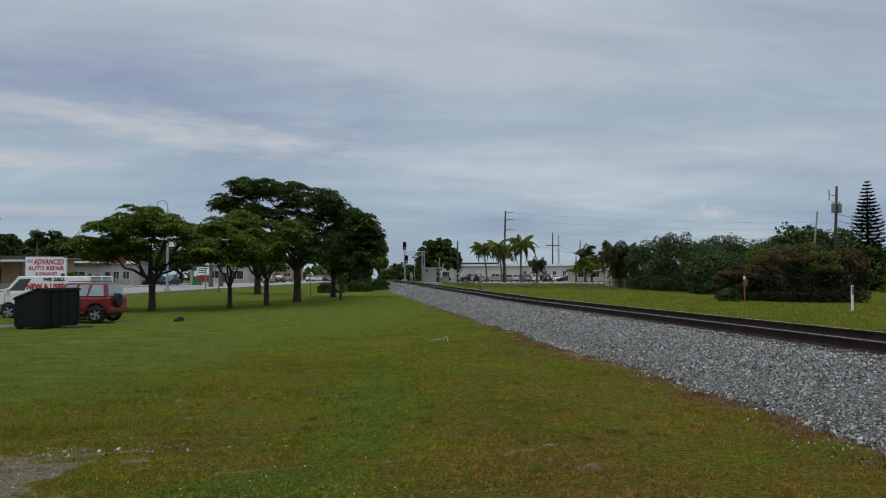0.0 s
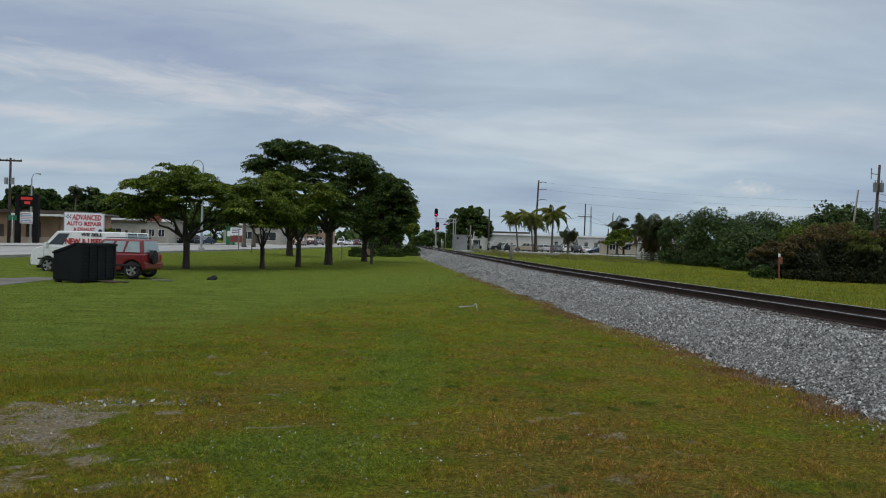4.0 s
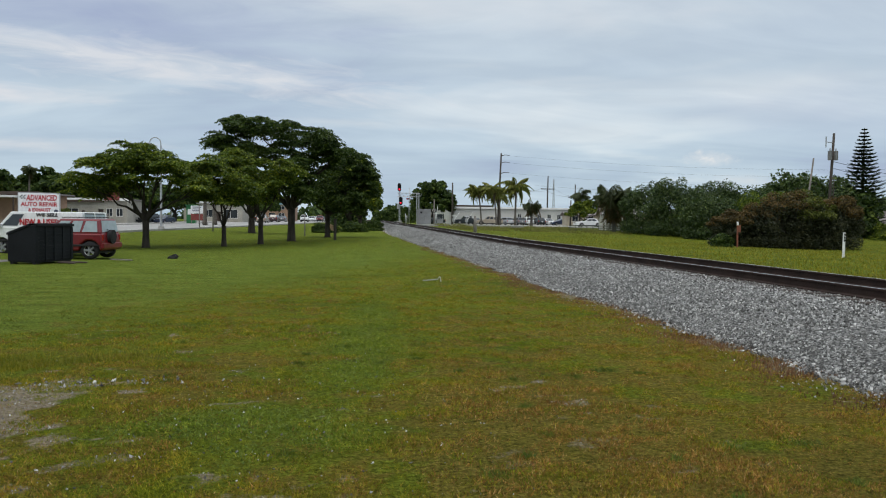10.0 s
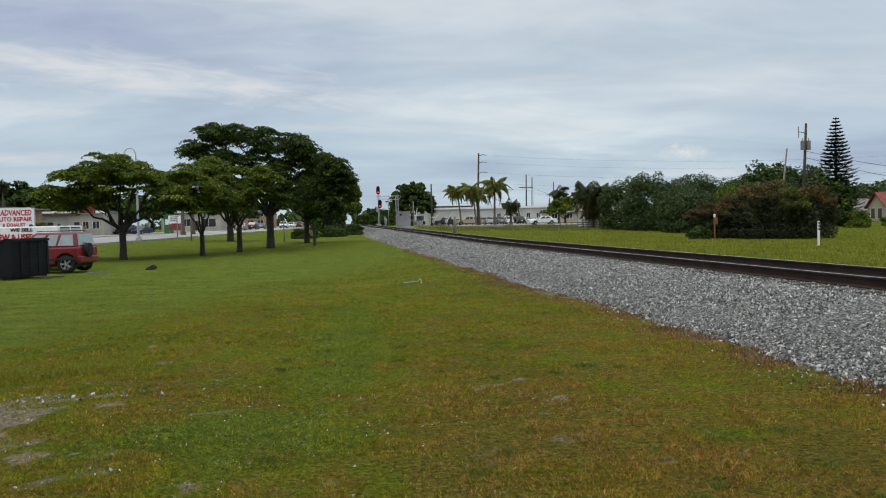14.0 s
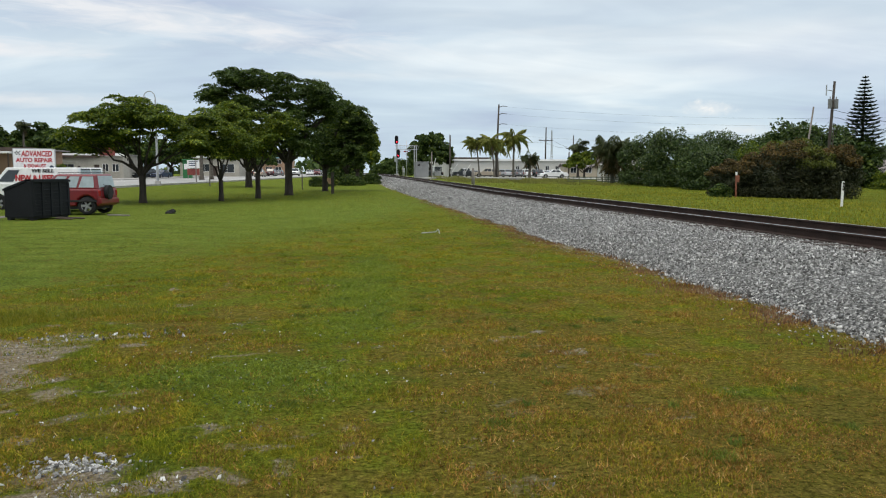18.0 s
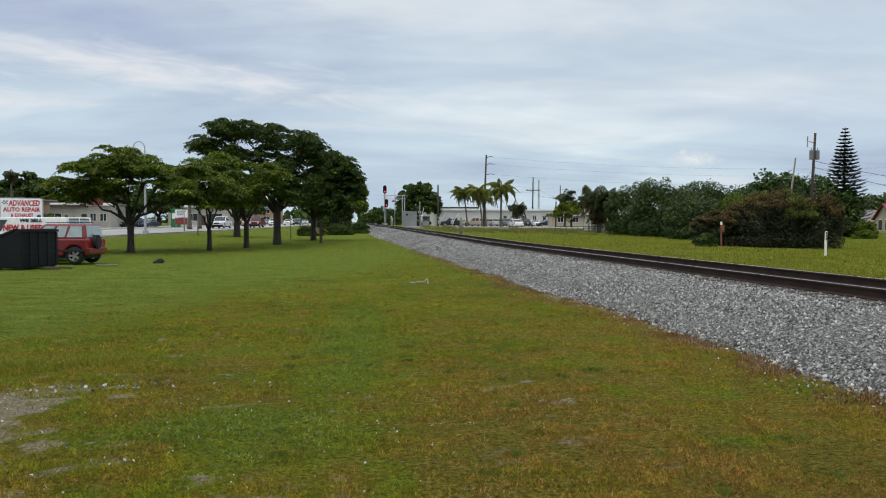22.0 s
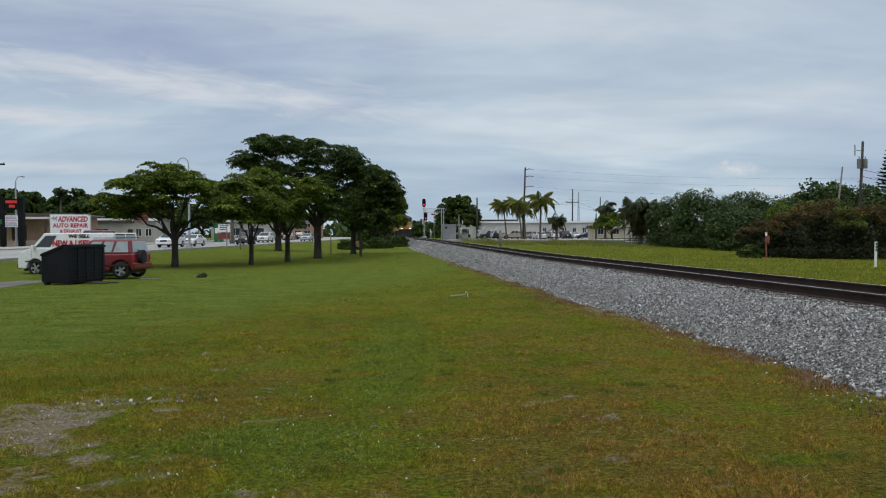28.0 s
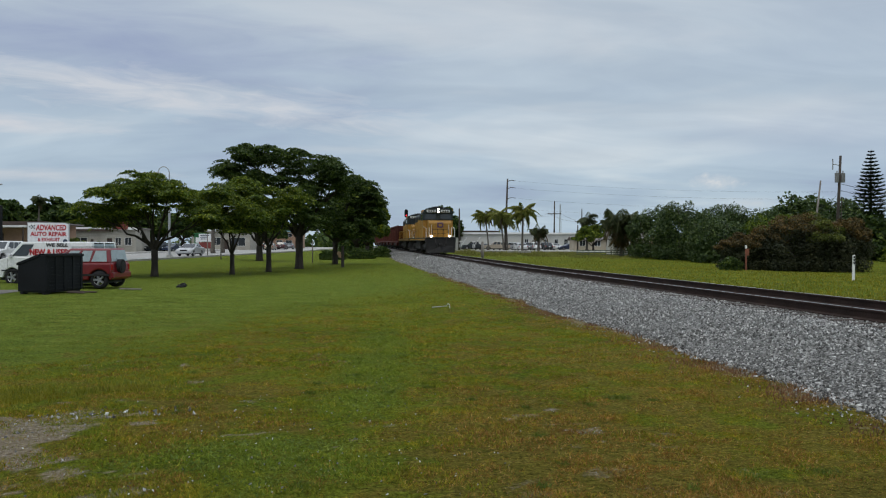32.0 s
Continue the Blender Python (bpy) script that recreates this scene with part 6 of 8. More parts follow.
def locomotive(label, lit):
    ob = thing("locomotive", label, "locomotive", None, "locomotives of the train")
    part("frame", box(-1.55, 1.55, 0.75, 20.6, 1.30, 1.60, 0.02), HOODGREEN, ob)
    part("sill_stripe", box(-1.565, 1.565, 0.9, 20.4, 1.36, 1.50), YELLOW, ob)
    part("fuel_tank", box(-1.35, 1.35, 8.2, 13.2, 0.42, 1.29, 0.12), SOOT, ob)
    truck(ob, 4.3, 3)
    truck(ob, 17.0, 3)
    # pilot plate with snow plow, steps and coupler
    part("pilot", box(-1.5, 1.5, 0.62, 0.76, 0.55, 1.58, 0.02), PLOWGREY, ob)
    bm = bmesh.new()
    pts = [(-1.45, 0.62, 0.12), (0, 0.10, 0.12), (1.45, 0.62, 0.12), (1.45, 0.70, 0.85), (0, 0.42, 0.78), (-1.45, 0.70, 0.85)]
    v = [bm.verts.new(p) for p in pts]
    bm.faces.new((v[0], v[1], v[4], v[5]))
    bm.faces.new((v[1], v[2], v[3], v[4]))
    geo = bmesh.ops.extrude_face_region(bm, geom=bm.faces[:])
    bmesh.ops.translate(bm, verts=[e for e in geo["geom"] if isinstance(e, bmesh.types.BMVert)], vec=(0, 0.06, 0))
    part("plow", bm, PLOWGREY, ob, "grey dusty snow plow")
    part("coupler", box(-0.13, 0.13, 0.0, 0.7, 0.80, 1.06, 0.03), SOOT, ob)
    for s in (-1, 1):
        for z in (0.5, 0.85, 1.2):
            part("step", box(s * 1.33 - 0.2, s * 1.33 + 0.2, 0.76, 1.05, z, z + 0.04), SOOT, ob)
    for s in (-1, 1):
        part("ditch_light", disc(s * 0.88, 0.74, 1.74, 0.10, 0.16, "y", 14), BEAM if lit else LAMPGLASS, ob, "lit ditch light" if lit else "")
    # low nose with its door, cab and number boards
    part("nose", prism([(0.98, 1.60), (0.98, 3.05), (1.12, 3.30), (2.95, 3.36), (2.95, 1.60)], "x", -1.14, 1.14, None, 0.06), YELLOW, ob)
    part("nose_door", box(-0.92, -0.42, 0.955, 0.985, 1.75, 2.85, 0.01), YELLOW, ob)
    crest = part("nose_crest", prism([(-0.30, 2.62), (-0.30, 3.12), (0.22, 3.12), (0.32, 3.0), (0.32, 2.74), (0.22, 2.62)], "y", 0.945, 0.99, None, 0.01), CREST, ob, "plain dark crest")
    part("crest_bar", box(-0.16, 0.16, 0.93, 0.95, 2.74, 3.0, 0.01), YELLOW, crest)
    for x in (-0.78, -0.27, 0.27, 0.78):
        part("platform_stanchion", tube([(x, 0.66, 1.6), (x, 0.66, 2.45)], 0.032, 6), SOOT, ob)
    part("platform_rail", tube([(-0.80, 0.66, 2.45), (0.80, 0.66, 2.45)], 0.032, 6), SOOT, ob)
    part("platform_chain", tube([(-0.78, 0.66, 2.05), (-0.4, 0.66, 1.98), (0.0, 0.66, 2.05), (0.4, 0.66, 1.98), (0.78, 0.66, 2.05)], 0.02, 5), SOOT, ob)
    part("hose_bundle", tube([(-0.55, 0.55, 1.5), (-0.5, 0.40, 1.0), (-0.35, 0.45, 0.7)], 0.05, 6), SOOT, ob)
    part("hose_bundle", tube([(0.55, 0.55, 1.5), (0.5, 0.40, 1.0), (0.35, 0.45, 0.7)], 0.05, 6), SOOT, ob)
    part("anticlimber", box(-1.5, 1.5, 0.56, 0.98, 1.56, 1.66, 0.02), HOODGREEN, ob)
    part("cab", prism([(2.95, 1.60), (2.95, 3.42), (2.90, 4.10), (3.0, 4.45), (5.4, 4.45), (5.4, 1.60)], "x", -1.52, 1.52, None, 0.03), YELLOW, ob)
    part("cab_roof", prism([(-1.56, 4.12), (-1.45, 4.42), (-0.9, 4.68), (0.9, 4.68), (1.45, 4.42), (1.56, 4.12)], "y", 2.80, 5.5, None, 0.02), HOODGREEN, ob)
    part("cab_band", box(-1.535, 1.535, 2.885, 5.42, 3.40, 4.14, 0.01), HOODGREEN, ob)
    for s in (-1, 1):
        part("windscreen", box(s * 0.78 - 0.55, s * 0.78 + 0.55, 2.862, 2.89, 3.50, 4.00, 0.005), CARGLASS, ob)
        part("cab_window", box(s * 1.545 - 0.012, s * 1.545 + 0.012, 3.5, 4.9, 3.45, 4.0), CARGLASS, ob)
        part("number_board", box(s * 0.72 - 0.46, s * 0.72 + 0.46, 2.74, 2.80, 4.20, 4.44, 0.01), BOARD, ob, "pale number board with dark bars")
        for k in range(3):
            part("number_bar", box(s * 0.72 - 0.30 + 0.24 * k, s * 0.72 - 0.14 + 0.24 * k, 2.728, 2.74, 4.25, 4.39), DARK, ob)
    part("headlight_box", box(-0.24, 0.24, 2.70, 2.82, 4.12, 4.62, 0.03), HOODGREEN, ob)
    for z in (4.27, 4.48):
        part("headlight", disc(0, 2.69, z, 0.10, 0.06, "y", 14), BEAM if lit else LAMPGLASS, ob, "lit headlight" if lit else "")
    # long hood: yellow sides, dark top, grilles, fans and exhaust
    part("long_hood", box(-0.95, 0.95, 5.4, 19.6, 1.60, 3.72, 0.03), YELLOW, ob)
    part("hood_top", prism([(-0.955, 3.66), (-0.955, 4.10), (-0.72, 4.40), (0.72, 4.40), (0.955, 4.10), (0.955, 3.66)], "y", 5.4, 19.62, None, 0.02), HOODGREEN, ob)
    part("blower_housing", box(-1.25, -0.96, 5.45, 7.2, 1.62, 3.3, 0.05), YELLOW, ob)
    for k in range(9):
        for s in (-1, 1):
            part("hood_door", box(s * 0.965 - 0.012, s * 0.965 + 0.012, 6.2 + 1.3 * k, 7.35 + 1.3 * k, 1.75, 3.4, 0.008), YELLOW, ob)
    for s in (-1, 1):
        part("radiator_grille", box(s * 0.97 - 0.012, s * 0.97 + 0.012, 15.6, 19.2, 3.5, 4.05), DARK, ob)
        part("brake_grille", box(s * 1.02 - 0.06, s * 1.02 + 0.06, 9.2, 12.2, 3.75, 4.25, 0.02), DARK, ob)
    for k, y in enumerate((9.8, 11.2, 16.0, 17.4, 18.8)):
        part("roof_fan", disc(0, y, 4.44, 0.62, 0.16, "z", 18), SOOT, ob)
    part("exhaust_stack", box(-0.3, 0.3, 13.2, 13.8, 4.38, 4.75, 0.04), SOOT, ob)
    part("horn", box(-0.2, 0.2, 4.2, 4.5, 4.66, 4.86, 0.03), DARK, ob)
    part("air_conditioner", box(-0.55, 0.55, 3.3, 4.0, 4.66, 4.80, 0.03), SOOT, ob)
    for s in (-1, 1):
        bm = tube([(s * 1.46, 5.6, 2.62), (s * 1.46, 20.3, 2.62)], 0.022, 5)
        for k in range(9):
            tube([(s * 1.46, 5.7 + 1.8 * k, 1.6), (s * 1.46, 5.7 + 1.8 * k, 2.64)], 0.020, 5, bm)
        part("side_handrail", bm, YELLOW, ob)
        bm = tube([(s * 1.42, 0.85, 0.7), (s * 1.42, 0.80, 2.55), (s * 1.12, 0.80, 2.62), (s * 1.12, 0.80, 1.62)], 0.030, 6)
        part("front_handrail", bm, WHITE, ob, "white painted handrail")
        part("front_handrail", tube([(s * 1.42, 0.82, 2.5), (s * 1.50, 2.95, 2.75)], 0.025, 6), WHITE, ob)
        part("grab_iron", tube([(s * 0.86, 0.94, 1.8), (s * 0.86, 0.90, 2.4), (s * 0.86, 0.96, 2.9)], 0.02, 5), WHITE, ob)
    part("rear_pilot", box(-1.5, 1.5, 20.5, 20.64, 0.5, 1.58, 0.02), SOOT, ob)
    part("rear_coupler", box(-0.13, 0.13, 20.6, 21.3, 0.80, 1.06, 0.03), SOOT, ob)
    return ob


def hopper_car(label):
    """An open hopper: ribbed oxide-red sides, sloped ends, side sill, two trucks."""
    ob = thing("hopper_car", label, "freight car", None, "freight cars of the train")
    n = 14.2
    part("body", prism([(0.9, 3.55), (13.3, 3.55), (13.3, 2.9), (11.6, 1.15), (9.2, 1.15), (8.4, 0.55), (5.8, 0.55), (5.0, 1.15), (2.6, 1.15), (0.9, 2.9)], "x", -1.45, 1.45, None, 0.02), HOPPER, ob)
    part("load", box(-1.35, 1.35, 1.0, 13.2, 3.3, 3.58, 0.08), PALEWOOD, ob, "grey stone load")
    for s in (-1, 1):
        part("top_chord", box(s * 1.50 - 0.06, s * 1.50 + 0.06, 0.85, 13.35, 3.48, 3.66, 0.01), HOPPER, ob)
        part("side_sill", box(s * 1.48 - 0.05, s * 1.48 + 0.05, 0.5, 13.7, 1.05, 1.30, 0.01), HOPPER, ob)
        for k in range(12):
            y = 1.1 + 12.0 * k / 11
            part("rib", box(s * 1.50 - 0.05, s * 1.50 + 0.05, y - 0.05, y + 0.05, 1.28, 3.5), HOPPER, ob)
    for y in (0.55, 13.65):
        part("end_sill", box(-1.45, 1.45, y - 0.1, y + 0.1, 0.95, 1.30, 0.01), HOPPER, ob)
        for x in (-1.3, 1.3, -0.7, 0.7):
            part("end_post", box(x - 0.05, x + 0.05, y - 0.06, y + 0.06, 1.3, 3.5), HOPPER, ob)
        part("ladder", tube([(1.2, y, 1.3), (1.2, y, 3.5)], 0.025, 5), HOPPER, ob)
    part("centre_sill", box(-0.25, 0.25, 0.0, n, 0.78, 1.05), SOOT, ob)
    truck(ob, 2.0, 2, 0.42)
    truck(ob, 12.2, 2, 0.42)
    return ob


lead_locomotive = locomotive("yellow and dark green diesel locomotive with lit headlights", True)
second_locomotive = locomotive("yellow and dark green trailing diesel locomotive", False)
FREIGHT = [hopper_car("rust-red ribbed open hopper car with stone load")]
for k in range(7):
    FREIGHT.append(copy_thing(FREIGHT[0], Matrix()))

# traffic on the road: style, paint, lane, and when it passes
TRAFFIC = []


def traffic_car(label, style, coat, lane, rows, category="car", name="car"):
    TRAFFIC.append((vehicle(name, label, category, style, coat, None, None, "cars on the road"), lane, rows))


traffic_car("white pickup truck driving on the road", "pickup", CARWHITE, 6.0, [(0, 215), (17, 215), (20, 150), (22, 128), (23, 121), (24, 112.5), (25, 99), (25.5, 90), (26.5, 69), (28, 36), (32, -60)], "pickup truck", "pickup_truck")
traffic_car("red boxy jeep driving on the road", "jeep", RED, 3.0, [(0, 235), (18, 235), (21, 150), (24, 115.5), (25, 109.5), (25.5, 104.5), (27.5, 76), (28.5, 56.8), (29, 46), (32, -20)])
traffic_car("white large sport utility vehicle driving on the road", "suv", CARWHITE, 6.0, [(0, 250), (19, 250), (23, 150), (25, 129.5), (25.5, 125.7), (27.5, 98.7), (28.5, 81.7), (29.5, 61.7), (32, 8)])
traffic_car("white sedan driving on the road", "sedan", CARWHITE, 6.0, [(0, 262), (19.5, 262), (25, 142), (27.5, 106.2), (28.5, 87.5), (30, 60.5), (32, 20)])
traffic_car("dark green sport utility vehicle driving on the road", "suv", CARDARK, 3.0, [(0, 250), (19, 250), (25, 142), (27.5, 114), (28.5, 102), (29, 96), (29.5, 87.5), (30, 80), (31.5, 56.5), (32, 47)])
traffic_car("white crossover driving on the road", "suv", CARWHITE, 6.0, [(0, 275), (20, 275), (26, 160), (29, 114), (30, 98), (30.5, 88.5), (32, 62)])
traffic_car("silver sedan driving on the road", "sedan", CARSILVER, 3.0, [(0, 265), (20, 265), (27, 160), (30, 119.5), (31, 108.5), (32, 93.8)])


def waiting_car(label, style, coat, lane, y, category="car", name="car"):
    """A car that stands in the far lanes, tail to the camera."""
    x0, x1 = road_x(y - 2), road_x(y + 2)
    vehicle(name, label, category, style, coat, pose(road_x(y) - lane, y, road_z(y) + 0.034, 0, 0, -math.degrees(math.atan2(x1 - x0, 4))), None, "cars on the road")


waiting_car("beige sedan waiting in the far lanes", "sedan", CARTAN, 9.5, 164)
waiting_car("maroon sport utility vehicle waiting in the far lanes", "suv", CARMAROON, 9.5, 178)
waiting_car("dark pickup truck waiting in the far lanes", "pickup", CARDARK, 12.6, 180, "pickup truck", "pickup_truck")
waiting_car("dark grey sedan waiting in the far lanes", "sedan", CARGREY, 9.5, 192)
waiting_car("white sedan waiting in the far lanes", "sedan", CARWHITE, 12.6, 205)


# the shops beyond the road
SHOPWALL = dull("weathered_cream_stucco", (0.37, 0.35, 0.30), 0.9, 0, 1.2, 0.25, 0.1)
STUCCO = dull("beige_stucco", (0.33, 0.215, 0.145), 0.9, 0, 1.5, 0.15, 0.15)
CREAM = dull("cream_stucco", (0.42, 0.37, 0.28), 0.9, 0, 1.5, 0.12, 0.1)
OFFWHITE = dull("offwhite_stucco", (0.50, 0.48, 0.44), 0.9, 0, 1.5, 0.10, 0.1)
WHITEWALL = dull("whitewashed_block", (0.52, 0.51, 0.48), 0.9, 0, 1.5, 0.10, 0.1)
PINKWALL = dull("pale_pink_stucco", (0.36, 0.28, 0.23), 0.9, 0, 1.5, 0.12, 0.1)
ROOFGREY = dull("grey_roof_shingle", (0.20, 0.18, 0.17), 0.9, 0, 4, 0.25, 0.4)
ROOFRED = dull("red_roof_tile", (0.21, 0.055, 0.048), 0.8, 0, 4, 0.25, 0.4)
SIGNWHITE = dull("white_sign_face", (0.76, 0.77, 0.77), 0.5, 0, 1, 0.06, 0.0)
GREENSIGN = dull("green_street_sign", (0.015, 0.13, 0.06), 0.5, 0, 3, 0.1, 0.0)
LEDRED = glow("red_led_panel", (0.55, 0.03, 0.02), 0.12)
BANNER = dull("faded_pink_and_blue_banner", (0.52, 0.34, 0.42), 0.7, 0, 3.0, 0.4, 0.02)
WINDOW = dull("dark_window_glass", (0.035, 0.042, 0.048), 0.1, 0, 1, 0.2, 0.0, 0.6)
GREENPAINT = dull("green_painted_metal", (0.03, 0.16, 0.06), 0.5, 0, 3, 0.15, 0.05)


def wall_part(name, width, z0, z1, thick, holes, m, material, parent, label=""):
    """A wall along local x with its outside at y = 0; holes: (x0, x1, z0, z1) go right through it."""
    xs = sorted({0, width, *[h[0] for h in holes], *[h[1] for h in holes]})
    bm = bmesh.new()
    for a, b in zip(xs, xs[1:]):
        mid = (a + b) / 2
        cuts = sorted((h[2], h[3]) for h in holes if h[0] < mid < h[1])
        lo = z0
        for c, d in cuts:
            if c > lo:
                box(a, b, 0, thick, lo, c, 0, bm)
            lo = d
        if lo < z1:
            box(a, b, 0, thick, lo, z1, 0, bm)
    bmesh.ops.remove_doubles(bm, verts=bm.verts, dist=0.001)
    ob = part(name, bm, material, parent, label)
    ob.matrix_basis = m
    return ob


def building(name, label, x, y, turn, width, depth, height, material, windows, doors, roof=ROOFGREY, fascia=None, overhang=0.4, category="building", gable=0.0, z=None):
    """Four walls with openings in the front, window and door parts in them, and a flat or gabled roof. The front runs along local x at y = 0."""
    ob = thing(name, label, category, pose(x, y, GZ(x, y) if z is None else z, 0, 0, turn))
    holes = [w for w in windows] + [(a, b, 0.0, d) for a, b, d in doors]
    wall_part("wall", width, -0.3, height, 0.2, holes, Matrix(), material, ob)
    wall_part("wall", width, -0.3, height, 0.2, [], pose(0, depth - 0.2, 0), material, ob)
    for xx in (0, width - 0.2):
        bm = box(xx, xx + 0.2, 0.202, depth - 0.202, -0.3, height)
        if gable:
            prism([(0.202, height), (depth / 2, height + gable), (depth - 0.202, height)], "x", xx, xx + 0.2, bm)
        part("wall", bm, material, ob)
    for a, b, c, d in windows:
        w = part("window", box(a + 0.06, b - 0.06, 0.10, 0.13, c + 0.06, d - 0.06), WINDOW, ob)
        bm = box(a, b, 0.06, 0.16, c, c + 0.06)
        box(a, b, 0.06, 0.16, d - 0.06, d, 0, bm)
        box(a, a + 0.06, 0.06, 0.16, c + 0.061, d - 0.061, 0, bm)
        box(b - 0.06, b, 0.06, 0.16, c + 0.061, d - 0.061, 0, bm)
        box((a + b) / 2 - 0.025, (a + b) / 2 + 0.025, 0.07, 0.15, c + 0.061, d - 0.061, 0, bm)
        part("frame", bm, WHITE, w)
        part("sill", box(a - 0.06, b + 0.06, -0.06, 0.08, c - 0.07, c - 0.002, 0.01), material, w)
    for a, b, d in doors:
        w = part("door", box(a + 0.05, b - 0.05, 0.10, 0.15, 0.02, d - 0.05), DARKTRIM, ob)
        part("door_handle", box(b - 0.2, b - 0.15, 0.06, 0.10, 0.95, 1.1), CHROME, w)
    if gable:
        for s in (-1, 1):
            y0 = -overhang if s < 0 else depth + overhang
            drop = gable * overhang / (depth / 2)
            part("roof", prism([(y0, height - drop), (depth / 2, height + gable), (depth / 2, height + gable + 0.14), (y0, height - drop + 0.14)], "x", -overhang, width + overhang), roof, ob)
    else:
        part("roof", box(-overhang, width + overhang, -overhang, depth + overhang, height + 0.002, height + 0.18, 0.02), roof, ob)
        part("fascia", box(-overhang - 0.03, width + overhang + 0.03, -overhang - 0.06, -overhang + 0.02, height - 0.16, height + 0.24, 0.01), fascia or WHITE, ob)
    return ob


beige = building("shop_building", "low beige stucco shop with a flat roof", -66.0, 104.0, 0, 29.0, 12, 3.85, STUCCO, [(3, 6, 0.9, 2.6), (9, 12, 0.9, 2.6), (14, 17, 0.9, 2.6)], [(22.6, 24.4, 2.7), (19, 20, 2.3)], ROOFGREY, DARKTRIM, 0.8)
part("canopy", box(21.5, 27.5, -2.0, 0.2, 3.35, 3.6, 0.02), WHITE, beige, "white canopy over the shop door")
for xx in (21.7, 27.3):
    part("canopy_post", box(xx - 0.08, xx + 0.08, -1.9, -1.74, -0.2, 3.35), DARKTRIM, beige)
part("planter_wall", box(12, 27, -2.6, -2.3, -0.2, 0.75, 0.02), PINKWALL, beige)
white_shop = building("shop_building", "low white stucco shop with a dark door", -41.5, 127, 0, 9.6, 9, 3.6, SHOPWALL, [(0.6, 2.6, 1.0, 2.3), (6.6, 7.5, 1.1, 2.3), (8.0, 9.0, 1.1, 2.3)], [(5.4, 6.2, 2.2)], ROOFGREY, WHITE, 0.3)
part("wall_meter", box(4.3, 4.6, -0.12, 0.0, 1.3, 1.75, 0.02), GALV, white_shop)
part("notice", box(3.1, 3.5, -0.03, 0.0, 1.6, 2.0), DARKTRIM, white_shop)
part("red_gable_sign", box(6.4, 8.6, -0.4, -0.2, 3.5, 4.7, 0.02), ROOFRED, white_shop, "plain red sign panel on the roof edge")
part("ramp", prism([(-3.4, -0.2), (-3.4, 0.02), (-0.4, 0.45), (0.0, 0.45), (0.0, -0.2)], "x", 2.0, 5.4), CONCRETE, white_shop)
for xx in (2.0, 5.4, 7.0):
    bm = tube([(xx, -3.2, 0.0), (xx, -3.2, 1.1), (xx, -0.4, 1.45), (xx, -0.4, 0.4)], 0.06, 6)
    for k in range(5):
        tube([(xx, -3.0 + 0.55 * k, 0.2 + 0.06 * k), (xx, -3.0 + 0.55 * k, 1.1 + 0.065 * k)], 0.03, 5, bm)
    part("ramp_railing", bm, PALEWOOD, white_shop)
deck = thing("deck_fence", "dark brown timber deck rail before the white shop", "fence", pose(-43.2, 121.5, GZ(-43.2, 121.5), 0, 0, 4))
for k in range(13):
    part("picket", box(0.45 * k - 0.05, 0.45 * k + 0.05, -0.04, 0.04, -0.2, 1.15, 0.01), DARKTRIM, deck)
for z in (0.35, 0.72, 1.08):
    part("rail", box(-0.1, 5.5, -0.09, -0.041, z - 0.09, z + 0.07, 0.01), DARKTRIM, deck)
part("brown_fascia", box(-0.4, 6.2, -0.42, -0.36, 3.2, 3.55, 0.02), DARKTRIM, white_shop)
long_shop = building("shop_building", "cream shop beside the white one", -49.5, 120, 0, 7.6, 9, 3.4, CREAM, [(1.0, 3.2, 0.9, 2.4), (4.0, 6.0, 0.9, 2.4)], [], ROOFGREY, STUCCO, 0.3)
part("roof_tiles", prism([(-0.6, 3.3), (2.5, 4.3), (2.6, 4.3), (2.6, 3.2)], "x", -0.2, 7.8), STUCCO, long_shop)
building("shop_building", "far white shop across the road", -32.0, 172, -4, 12, 10, 4.0, SHOPWALL, [(1, 3, 1, 2.6), (4, 6, 1, 2.6), (8, 11, 0.8, 2.6)], [(6.6, 7.6, 2.2)], ROOFGREY, WHITE)
building("shop_building", "far white building down the road", -26.5, 262, -2, 12, 12, 5.4, STUCCO, [(1, 3, 1, 2.6), (4, 6, 1, 2.6), (7, 9, 1, 2.6), (1, 3, 3.6, 4.8), (4, 6, 3.6, 4.8), (7, 9, 3.6, 4.8)], [(10, 11.2, 2.3)], ROOFGREY, dull("pale_blue_fascia", (0.25, 0.42, 0.46), 0.6))

# signs
pylon = thing("pylon_sign", "tall black pylon sign with a red lit panel and banner", "sign", pose(-40.4, 97.5, GZ(-40.4, 97.5)))
part("post", box(-1.45, -0.95, -0.3, 0.3, -0.3, 5.75, 0.02), BLACK, pylon)
part("post", box(0.55, 1.15, -0.3, 0.3, -0.3, 5.75, 0.02), BLACK, pylon)
part("lit_panel", box(-0.98, 0.58, -0.2, 0.2, 4.35, 5.6, 0.02), BLACK, pylon)
for k, (a, b, z) in enumerate(((-0.85, 0.45, 5.1), (-0.45, 0.2, 4.6))):
    part("led_bar", box(a, b, -0.24, -0.2, z, z + 0.32), LEDRED, pylon, "red lit bar of lettering")
part("banner", box(-0.95, 0.55, -0.12, -0.08, 2.35, 3.7), SIGNWHITE, pylon, "white banner with faded pink and blue stripes")
PALEBLUE = dull("faded_blue_ink", (0.20, 0.36, 0.55), 0.7, 0, 3, 0.3, 0.0)
